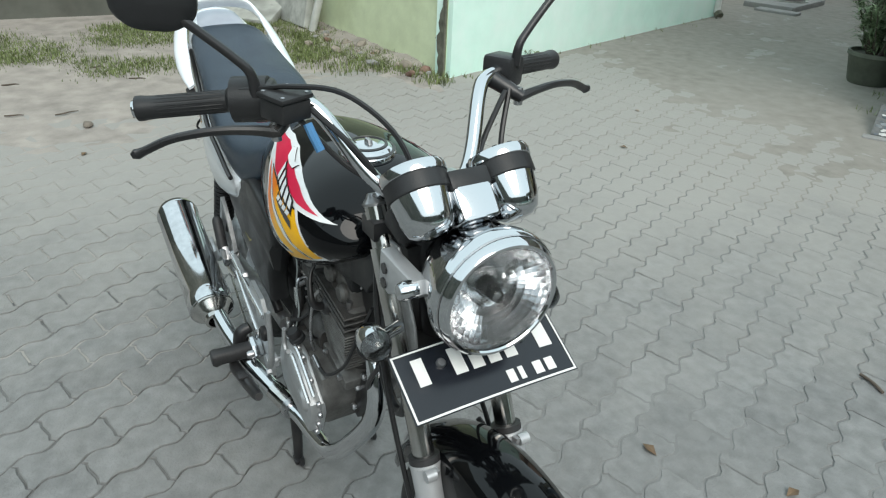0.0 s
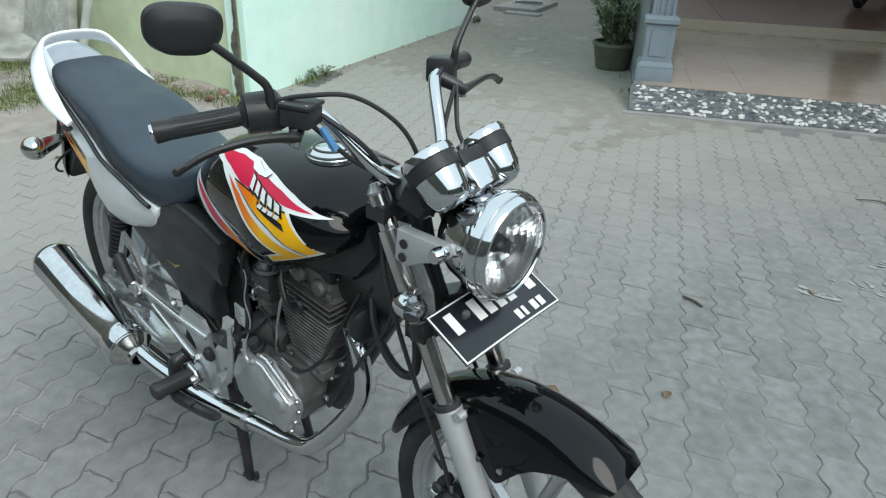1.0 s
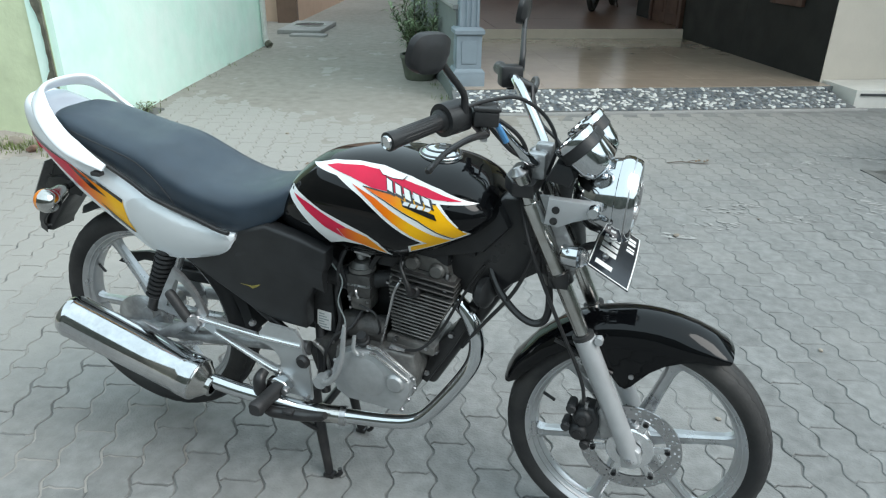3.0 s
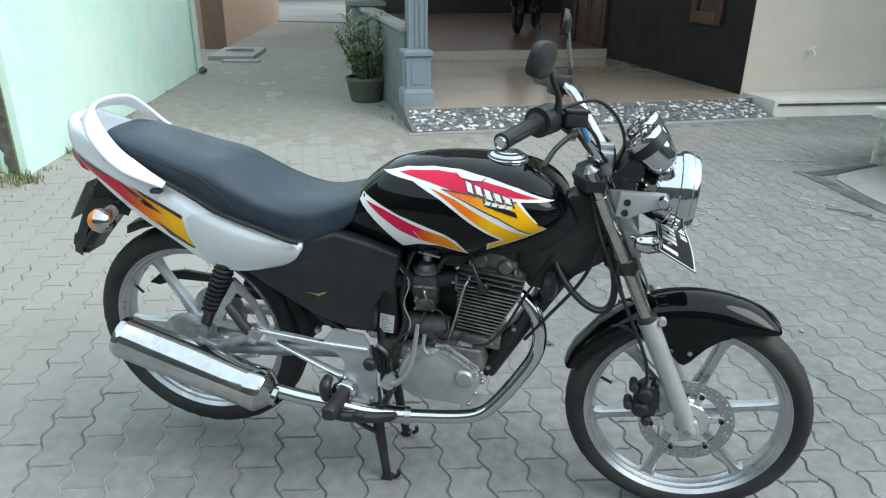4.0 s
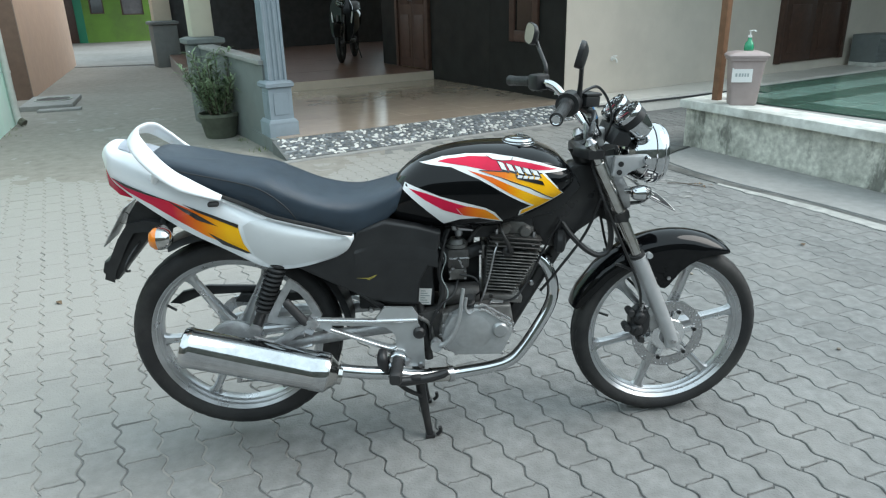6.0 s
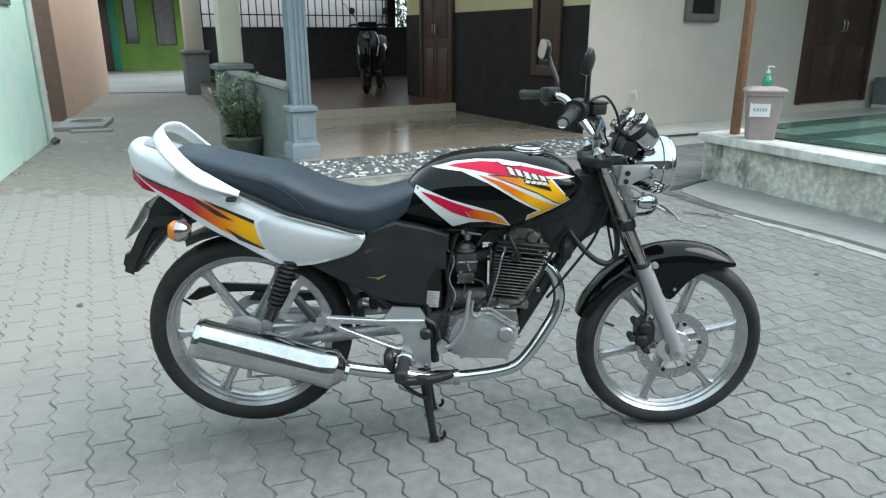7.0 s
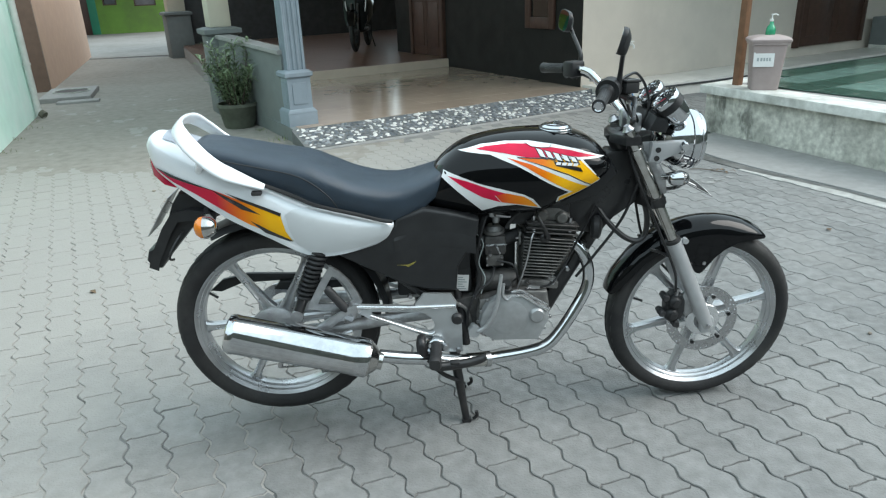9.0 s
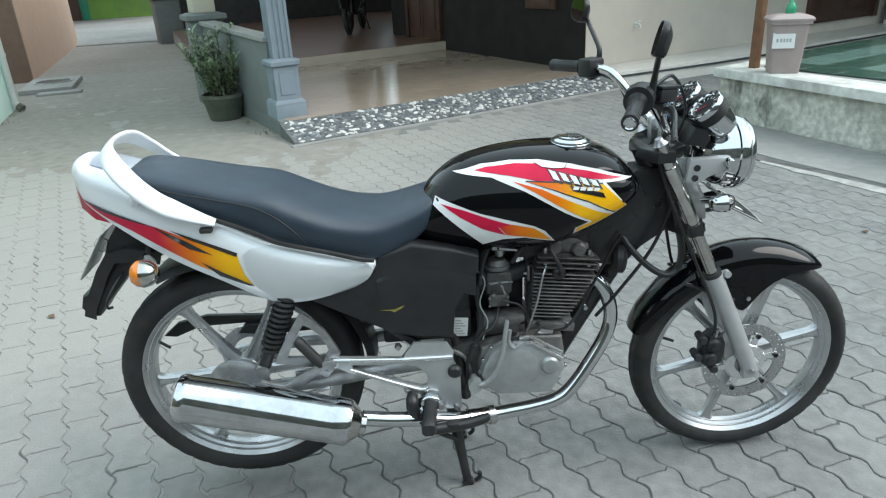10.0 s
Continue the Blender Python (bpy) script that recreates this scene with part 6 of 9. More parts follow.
    part("choke_shaft", rod((-0.03, -0.066, 0.60), (0.03, -0.066, 0.60), 0.004, 8), STEEL, c)
    part("starter_wire", tube([(0.04, -0.06, 0.47), (0.06, -0.085, 0.50), (0.045, -0.08, 0.54), (0.0, -0.07, 0.55)], 0.003, 8), CABLE, c)
    # fuel tap, hose clamps, wiring and mounting bolts round the engine
    tap = part("fuel_tap", box(-0.020, 0.022, -0.062, -0.036, 0.684, 0.712, 0.005), ALLOY, bike, "cast fuel tap under the tank")
    part("tap_lever", tube([(0.0, -0.062, 0.697), (0.0, -0.074, 0.697), (0.030, -0.076, 0.692), (0.040, -0.076, 0.690)], [0.007, 0.007, 0.005, 0.004], 8), STEEL, tap)
    part("tap_bowl", lathe([(0, -0.020), (0.009, -0.020), (0.012, -0.014), (0.012, 0.0), (0, 0.0)], 16, pose(0.001, -0.049, 0.685)), ALLOY, tap)
    part("tap_hose", tube([(-0.018, -0.050, 0.690), (-0.040, -0.058, 0.680), (-0.048, -0.062, 0.640), (-0.034, -0.060, 0.590)], 0.0045, 8), RUBBER, tap)
    for x in (-0.050, -0.092):
        part("hose_clamp", lathe([(0.0265, -0.004), (0.0285, -0.004), (0.0285, 0.004), (0.0265, 0.004)], 24, pose(x, -0.037, 0.603, 0, 90), closed=True), STEEL, c)
    part("intake_flange", moved(box(-0.004, 0.004, -0.034, 0.034, -0.022, 0.022, 0.003), pose(0.074, -0.014, 0.610)), GRIMY_ALLOY, c)
    for y in (-0.042, 0.012):
        part("flange_bolt", lathe([(0, 0.008), (0.005, 0.008), (0.006, 0)], 6, pose(0.069, y, 0.610, 0, -90)), STEEL, c)
    for x, z in ((-0.028, 0.556), (0.018, 0.556), (-0.028, 0.534), (0.018, 0.534)):
        part("bowl_screw", lathe([(0, 0.003), (0.0032, 0.003), (0.0038, 0)], 8, pose(x, -0.062, z, 90)), STEEL, c)
    part("drain_plug", lathe([(0, 0.010), (0.006, 0.010), (0.007, 0)], 6, pose(-0.005, -0.036, 0.528, 180)), STEEL, c)
    for x, y, z in ((0.222, -0.034, 0.496), (0.183, -0.034, 0.440), (0.160, -0.034, 0.372), (0.268, -0.034, 0.566)):
        part("mount_bolt", lathe([(0, 0.010), (0.006, 0.010), (0.0085, 0.006), (0.0085, 0)], 6, pose(x, y, z, 90)), STEEL, e)
    for x, z in ((-0.052, 0.182), (0.056, 0.182), (-0.048, 0.010), (0.030, 0.010)):
        part("barrel_nut", moved(lathe([(0, 0.008), (0.005, 0.008), (0.0065, 0.004), (0.0065, 0)], 6), lean @ pose(x, -0.066, z, 90)), STEEL, e)
    part("wiring_loom", tube([(-0.070, -0.066, 0.660), (-0.050, -0.064, 0.630), (-0.060, -0.066, 0.570), (-0.052, -0.072, 0.500), (-0.068, -0.080, 0.440)], 0.007, 8), RUBBER, e)
    part("thin_wire", tube([(-0.066, -0.072, 0.650), (-0.040, -0.074, 0.610), (-0.054, -0.076, 0.550), (-0.036, -0.080, 0.500), (-0.050, -0.086, 0.452)], 0.0018, 6), GREY_INK, e, "thin grey wire")
    part("clutch_arm", prism([(0.082, 0.462), (0.094, 0.478), (0.128, 0.470), (0.126, 0.460), (0.096, 0.462)], -0.098, -0.090, 0.003), STEEL, e)
    part("clutch_cable", tube([(0.126, -0.094, 0.466), (0.165, -0.090, 0.476), (0.205, -0.070, 0.520), (0.245, -0.060, 0.600), (0.300, -0.050, 0.700)], 0.0036, 8), CABLE, e)
    part("oil_line", tube([(0.060, -0.082, 0.462), (0.072, -0.090, 0.500), (0.088, -0.092, 0.560), (0.100, -0.086, 0.615), (0.112, -0.074, 0.640)], 0.0032, 8), STEEL, e)
    k = part("kick_lever", tube([(-0.078, -0.105, 0.356), (-0.078, -0.138, 0.358), (-0.066, -0.148, 0.360), (-0.050, -0.152, 0.368), (-0.027, -0.153, 0.400), (-0.011, -0.154, 0.446), (-0.003, -0.154, 0.499), (0.002, -0.154, 0.535), (0.003, -0.154, 0.542)],
                                [0.009, 0.009, 0.0085, 0.0080, 0.0072, 0.0066, 0.0058, 0.0052, 0.0045], 12), CASE_ALLOY, bike, "dull alloy kick lever")
    part("guard_wire", tube([(0.013, -0.128, 0.500), (0.010, -0.130, 0.466), (0.022, -0.131, 0.450), (0.034, -0.130, 0.456)], 0.005, 8), CASE_ALLOY, k)
    part("kick_boss", lathe([(0, -0.012), (0.017, -0.012), (0.017, 0.012), (0, 0.012)], 18, pose(-0.078, -0.142, 0.357, 90)), CASE_ALLOY, k)


engine()


def exhaust():
    pipe = part("exhaust_pipe", tube([(0.200, -0.020, 0.592), (0.240, -0.026, 0.578), (0.272, -0.034, 0.540), (0.287, -0.042, 0.485), (0.278, -0.052, 0.430), (0.235, -0.070, 0.358), (0.185, -0.086, 0.293), (0.145, -0.095, 0.262), (0.085, -0.100, 0.247), (0.0, -0.108, 0.240), (-0.05, -0.122, 0.244)], 0.0185, 18, 7),
                CHROME, bike, "tarnished chrome exhaust header")
    part("flange", lathe([(0.018, -0.012), (0.034, -0.012), (0.034, -0.002), (0.024, 0.004), (0.018, 0.010)], 24, along((0.200, -0.020, 0.592), (0.240, -0.026, 0.578)), closed=True), STEEL, pipe)
    part("pipe_joint", tube([(-0.035, -0.117, 0.243), (-0.065, -0.127, 0.247), (-0.10, -0.139, 0.254)], 0.0225, 18), WORN_CHROME, pipe)
    part("mid_pipe", tube([(-0.05, -0.122, 0.244), (-0.14, -0.150, 0.262), (-0.21, -0.174, 0.289), (-0.29, -0.190, 0.307), (-0.36, -0.200, 0.325)], 0.0195, 18), CHROME, pipe)
    part("pipe_clamp", tube([(-0.03, -0.116, 0.242), (-0.045, -0.120, 0.243)], 0.025, 16, smooth=False), STEEL, pipe)
    ax = Vector((-0.785, -0.212, 0.437)), Vector((-0.405, -0.208, 0.327))
    L = (ax[1] - ax[0]).length
    muff = part("muffler", lathe([(0.030, 0.004), (0.044, 0.0), (0.052, 0.004), (0.0565, 0.014), (0.0575, 0.02), (0.0575, 0.026), (0.0560, 0.028), (0.0560, L - 0.035), (0.0575, L - 0.033), (0.0575, L + 0.006), (0.0565, L + 0.010), (0.050, L + 0.012)], 48, along(*ax)), MUFFLER_CHROME, bike, "long scuffed chrome muffler")
    part("front_cap", lathe([(0.052, L + 0.004), (0.0545, L + 0.009), (0.0530, L + 0.014), (0.0490, L + 0.017), (0.0370, L + 0.032), (0.0275, L + 0.040), (0.0275, L + 0.052), (0.0205, L + 0.054)], 40, along(*ax)), WORN_CHROME, muff, "dull tapered front cap", 28)
    part("outlet", lathe([(0.0, 0.03), (0.013, 0.03), (0.013, 0.001), (0.0155, 0.001), (0.0155, 0.006), (0.031, 0.004), (0.031, 0.007), (0.0, 0.03)], 24, along(*ax)), BLACK_FRAME, muff)
    part("hanger", prism([(-0.60, 0.425), (-0.545, 0.408), (-0.50, 0.435), (-0.44, 0.468), (-0.42, 0.470), (-0.415, 0.450), (-0.45, 0.44), (-0.50, 0.40), (-0.54, 0.385)], -0.160, -0.148, 0.003), ALLOY, muff)


exhaust()


def pivot_plate(s):
    y0, y1 = sorted((s * 0.127, s * 0.136))
    p = part("footrest_plate", holed([(-0.430, 0.463), (-0.250, 0.447), (-0.249, 0.456), (-0.225, 0.486), (-0.144, 0.481), (-0.128, 0.454), (-0.130, 0.432), (-0.114, 0.388), (-0.113, 0.284), (-0.183, 0.288),
                                      (-0.215, 0.334), (-0.238, 0.355), (-0.388, 0.415), (-0.432, 0.443)],
                                     [(-0.380, 0.437), (-0.300, 0.431), (-0.270, 0.430), (-0.245, 0.428), (-0.222, 0.420), (-0.208, 0.408), (-0.199, 0.395), (-0.195, 0.383), (-0.196, 0.371), (-0.200, 0.364),
                                      (-0.207, 0.361), (-0.216, 0.362), (-0.340, 0.410), (-0.378, 0.427)], y0, y1), PLATE_ALLOY, bike, "satin alloy footrest plate with a long opening", 30)
    part("upper_rib", tube([(-0.425, s * 0.136, 0.455), (-0.250, s * 0.137, 0.443), (-0.132, s * 0.137, 0.441)], 0.0062, 10, smooth=False), ALLOY_LIGHT, p, "polished raised rib")
    part("lower_rib", tube([(-0.384, s * 0.136, 0.424), (-0.240, s * 0.137, 0.360), (-0.206, s * 0.137, 0.351), (-0.194, s * 0.137, 0.357)], [0.005, 0.0066, 0.007, 0.0062], 10), ALLOY_LIGHT, p, "polished raised rib")
    part("rear_eye", lathe([(0.006, -0.010), (0.016, -0.010), (0.016, 0.010), (0.006, 0.010)], 20, pose(-0.424, s * 0.129, 0.449, 90), closed=True), ALLOY_LIGHT, p)
    part("pivot_bolt", lathe([(0, 0.010), (0.012, 0.010), (0.018, 0.004), (0.018, -0.004), (0, -0.004)], 20, pose(-0.127, s * 0.140, 0.400, 90 if s < 0 else -90)), BLACK_FRAME, p)
    for x, z in ((-0.262, 0.482), (-0.126, 0.292)):
        part("plate_bolt", lathe([(0, 0.006), (0.007, 0.006), (0.009, 0), (0.009, -0.006), (0, -0.006)], 6, pose(x, s * 0.140, z, 90 if s < 0 else -90)), STEEL, p)
    b = part("footrest_bracket", prism([(-0.232, 0.312), (-0.222, 0.336), (-0.198, 0.349), (-0.172, 0.340), (-0.160, 0.318), (-0.172, 0.302), (-0.215, 0.300)], *sorted((s * 0.136, s * 0.166)), 0.007, 3), CHROME, p, "bright footrest clamp")
    part("clamp_bolt", lathe([(0, 0.012), (0.008, 0.012), (0.010, 0.006), (0.010, -0.004), (0, -0.004)], 10, pose(-0.166, s * 0.166, 0.323, 90 if s < 0 else -90)), STEEL, b)
    part("footrest", skin([[(x + dx * k, s * y, z + dz * k) for dx, dz in ((-0.016, -0.012), (-0.010, -0.018), (0.010, -0.018), (0.016, -0.012), (0.016, 0.010), (0.010, 0.016), (-0.010, 0.016), (-0.016, 0.010))]
                           for y, x, z, k in ((0.152, -0.190, 0.322, 0.8), (0.160, -0.192, 0.321, 1.0), (0.235, -0.200, 0.316, 1.0), (0.246, -0.201, 0.315, 1.12), (0.254, -0.202, 0.315, 0.9))]), RUBBER, p, "black rubber footrest", 50)
    part("pedal_boss", tube([(-0.236, s * 0.150, 0.352), (-0.238, s * 0.172, 0.340), (-0.234, s * 0.180, 0.305), (-0.226, s * 0.182, 0.285)], [0.013, 0.016, 0.0165, 0.012], 12), BLACK_FRAME, p)


both(pivot_plate)


def rear_end():
    def side(s):
        part("swingarm", tube([(-0.14, s * 0.082, 0.400), (-0.30, s * 0.084, 0.386), (-0.42, s * 0.096, 0.378), (-0.52, s * 0.106, 0.376), (-0.68, s * 0.104, 0.362), (-0.72, s * 0.104, 0.358)], [0.019, 0.019, 0.019, 0.019, 0.018, 0.014], 12), ALLOY, bike, "grey swingarm")
        top, low = Vector((-0.503, s * 0.108, 0.655)), Vector((-0.598, s * 0.118, 0.432))
        sh = part("shock_absorber", rod(top, low, 0.011, 14), STEEL, bike, "black rear shock absorber with its spring")
        part("shock_body", rod(top.lerp(low, 0.02), top.lerp(low, 0.78), 0.0165, 18), BLACK_FRAME, sh)
        part("lower_clevis", rod(top.lerp(low, 0.74), low, 0.015, 14), BLACK_FRAME, sh)
        d = (low - top).normalized()
        u = d.orthogonal().normalized()
        w = d.cross(u)
        turns, pts = 11, []
        for i in range(int(turns * 14) + 1):
            a = 2 * math.pi * i / 14
            pts.append(top.lerp(low, 0.08 + 0.66 * i / (turns * 14)) + 0.0215 * (math.cos(a) * u + math.sin(a) * w))
        part("spring", tube(pts, 0.0058, 6, smooth=False), BLACK_SATIN, sh)
        part("lower_eye", lathe([(0, -0.016), (0.018, -0.016), (0.018, 0.016), (0, 0.016)], 18, pose(low.x, low.y, low.z, 90)), ALLOY, sh)
    both(side)
    part("brake_drum", lathe([(0, 0.052), (0.045, 0.052), (0.062, 0.060), (0.076, 0.066), (0.080, 0.074), (0.080, 0.084), (0.070, 0.090), (0.030, 0.094), (0, 0.095)], 40, pose(RX, 0, RZ, 90)), ALLOY, rw, "cast rear brake drum plate")
    part("axle_nut", lathe([(0, 0.09), (0.014, 0.09), (0.014, 0.122), (0.008, 0.124), (0.008, 0.132), (0, 0.132)], 6, pose(RX, 0, RZ, 90)), STEEL, rw)
    part("brake_arm", tube([(-0.655, -0.098, 0.322), (-0.665, -0.100, 0.29), (-0.675, -0.100, 0.245)], [0.010, 0.007, 0.008], 8), STEEL, bike)
    part("brake_rod", tube([(-0.675, -0.103, 0.247), (-0.5, -0.120, 0.262), (-0.25, -0.145, 0.285)], 0.0035, 8), STEEL, bike)
    part("chain_guard", prism([(-0.70, 0.43), (-0.68, 0.455), (-0.45, 0.452), (-0.20, 0.455), (-0.20, 0.435), (-0.45, 0.425), (-0.62, 0.42)], 0.072, 0.10, 0.004), BLACK_SATIN, bike)
    part("chain_cover_fin", prism([(-0.905, 0.43), (-0.86, 0.468), (-0.78, 0.485), (-0.62, 0.475), (-0.60, 0.455), (-0.80, 0.452), (-0.87, 0.425)], 0.085, 0.10, 0.004), BLACK_SATIN, bike)
    part("sprocket", lathe([(0.05, 0.0), (0.085, 0.0), (0.085, 0.006), (0.05, 0.006)], 40, pose(RX, 0.09, RZ, 90), closed=True), STEEL, rw)
    pedal = part("brake_pedal", tube([(-0.215, -0.204, 0.288), (-0.190, -0.204, 0.279), (-0.150, -0.196, 0.276), (-0.105, -0.190, 0.277), (-0.065, -0.186, 0.284), (-0.048, -0.186, 0.292)], [0.010, 0.014, 0.015, 0.014, 0.0125, 0.009], 10), BLACK_FRAME, bike, "black brake pedal lying along the pipe")
    part("pedal_pad", box(-0.155, -0.128, -0.211, -0.190, 0.285, 0.294, 0.003), RUBBER, pedal)
    part("adjuster", box(-0.52, -0.46, -0.135, -0.120, 0.40, 0.43, 0.004), STEEL, bike)
    loop = part("pillion_bracket", holed([(-0.488, 0.589), (-0.463, 0.570), (-0.436, 0.538), (-0.415, 0.498), (-0.404, 0.470), (-0.420, 0.445), (-0.470, 0.437), (-0.563, 0.455), (-0.553, 0.482), (-0.522, 0.536)],
                                         [(-0.485, 0.557), (-0.470, 0.549), (-0.449, 0.527), (-0.435, 0.497), (-0.430, 0.480), (-0.440, 0.469), (-0.475, 0.464), (-0.532, 0.470), (-0.526, 0.484), (-0.507, 0.520)],
                                         -0.132, -0.122), ALLOY, bike, "grey cast alloy pillion bracket", 30)
    part("pillion_rest", tube([(-0.503, -0.146, 0.526), (-0.495, -0.147, 0.517), (-0.455, -0.149, 0.462), (-0.448, -0.149, 0.452)], [0.009, 0.0135, 0.0135, 0.010], 12), RUBBER, loop, "folded rubber pillion rest")
    part("rest_clevis", prism([(-0.470, 0.437), (-0.440, 0.472), (-0.417, 0.446), (-0.438, 0.414)], -0.156, -0.136, 0.006, 2), STEEL, loop, "bright steel clevis")
    part("tie_rod", tube([(-0.62, -0.118, 0.325), (-0.53, -0.128, 0.350), (-0.44, -0.130, 0.375)], 0.006, 8), ALLOY_LIGHT, bike)


rear_end()


def centre_stand():
    st = part("centre_stand", tube([(-0.138, -0.085, 0.285), (-0.130, -0.088, 0.20), (-0.113, -0.094, 0.07), (-0.105, -0.098, 0.014)], [0.018, 0.016, 0.0125, 0.012], 12), BLACK_FRAME, bike, "black centre stand holding the bike up")
    part("stand_leg", tube([(-0.138, 0.085, 0.285), (-0.130, 0.088, 0.20), (-0.113, 0.094, 0.07), (-0.105, 0.098, 0.014)], [0.018, 0.016, 0.0125, 0.012], 12), BLACK_FRAME, st)
    part("stand_bar", rod((-0.130, -0.088, 0.20), (-0.130, 0.088, 0.20), 0.011, 12), BLACK_FRAME, st)
    part("stand_tang", tube([(-0.122, -0.091, 0.15), (-0.135, -0.105, 0.165), (-0.175, -0.115, 0.195), (-0.21, -0.12, 0.235)], 0.007, 8), BLACK_FRAME, st)
    both(lambda s: part("stand_foot", box(-0.120, -0.088, s * 0.098 - 0.013, s * 0.098 + 0.013, 0.0, 0.014, 0.005), BLACK_FRAME, st))
    both(lambda s: part("foot_curl", tube([(-0.082, s * 0.098, 0.008), (-0.070, s * 0.098, 0.020), (-0.072, s * 0.098, 0.036)], 0.006, 8), BLACK_FRAME, st))


centre_stand()

# front end
def headlight():
    m = along((0.574, 0, 0.877), (1.0, 0, 0.861)) @ Matrix.Scale(0.935, 4)
    hl = part("headlight", lathe([(0, -0.112), (0.036, -0.108), (0.062, -0.090), (0.078, -0.060), (0.0855, -0.030), (0.0875, -0.018), (0.0875, -0.012)], 48, m), CHROME, bike, "round chrome headlight with clear glass")
    part("bezel", lathe([(0.0875, -0.016), (0.0925, -0.014), (0.0945, -0.006), (0.0938, 0.006), (0.0915, 0.010), (0.0905, 0.013), (0.0885, 0.021), (0.0845, 0.026), (0.0805, 0.0265), (0.0785, 0.024), (0.0790, 0.012), (0.0840, -0.006)], 56, m, closed=True), CHROME, hl, "wide chrome bezel")
    part("bezel_groove", lathe([(0.0912, 0.0095), (0.0922, 0.0115), (0.0912, 0.0135)], 48, m), STEEL, hl)
    refl = [(0.012, -0.062), (0.022, -0.057), (0.032, -0.050), (0.042, -0.041), (0.051, -0.031), (0.060, -0.020), (0.068, -0.008), (0.0745, 0.004), (0.0790, 0.013)]
    part("reflector", lathe(refl, 44, m), REFLECTOR, hl, "fluted bright reflector", smooth=False)
    part("bulb", lathe([(0.012, -0.064), (0.010, -0.04), (0.008, -0.02), (0.0, -0.016)], 16, m), SMOKE, hl)
    lens = [(0.0798, 0.0205), (0.070, 0.0255), (0.05, 0.0310), (0.025, 0.0342), (0, 0.0352)]
    inner = [(0.0, 0.0320), (0.025, 0.0310), (0.05, 0.0278), (0.070, 0.0223), (0.0798, 0.0175)]
    gl = part("lens", lathe(lens + inner, 48, m), GLASS, hl, "clear headlight glass")
    gl.visible_shadow = False

    def ear(s):
        x0 = fork_at(0.86) + 0.018
        ear = part("headlight_ear", prism([(x0 - 0.008, 0.890), (x0 + 0.020, 0.892), (x0 + 0.034, 0.872), (0.516, 0.889), (0.534, 0.888), (0.537, 0.874), (0.524, 0.868), (x0 + 0.040, 0.845), (fork_at(0.76) + 0.042, 0.79),
                                     (fork_at(0.73) + 0.036, 0.735), (fork_at(0.73) + 0.018, 0.730)], *sorted((s * 0.064, s * 0.070)), 0.003), ALLOY, bike, "grey headlight bracket")
        part("ear_arm", prism([(0.432, 0.838), (0.438, 0.893), (0.532, 0.893), (0.540, 0.877), (0.530, 0.866), (0.486, 0.848), (0.460, 0.834)], *sorted((s * 0.0705, s * 0.094)), 0.004), FORK_SILVER, ear)
        part("ear_bolt", lathe([(0, 0.012), (0.010, 0.012), (0.013, 0.006), (0.013, -0.012), (0, -0.012)], 12, pose(0.527, s * 0.097, 0.880, 90 if s < 0 else -90)), CHROME, ear)
        for x, z in ((0.454, 0.872), (0.451, 0.848)):
            part("ear_rivet", lathe([(0, 0.003), (0.008, 0.003), (0.008, 0)], 10, pose(x, s * 0.0935, z, 90 if s < 0 else -90)), BLACK_FRAME, ear)
    both(ear)


headlight()


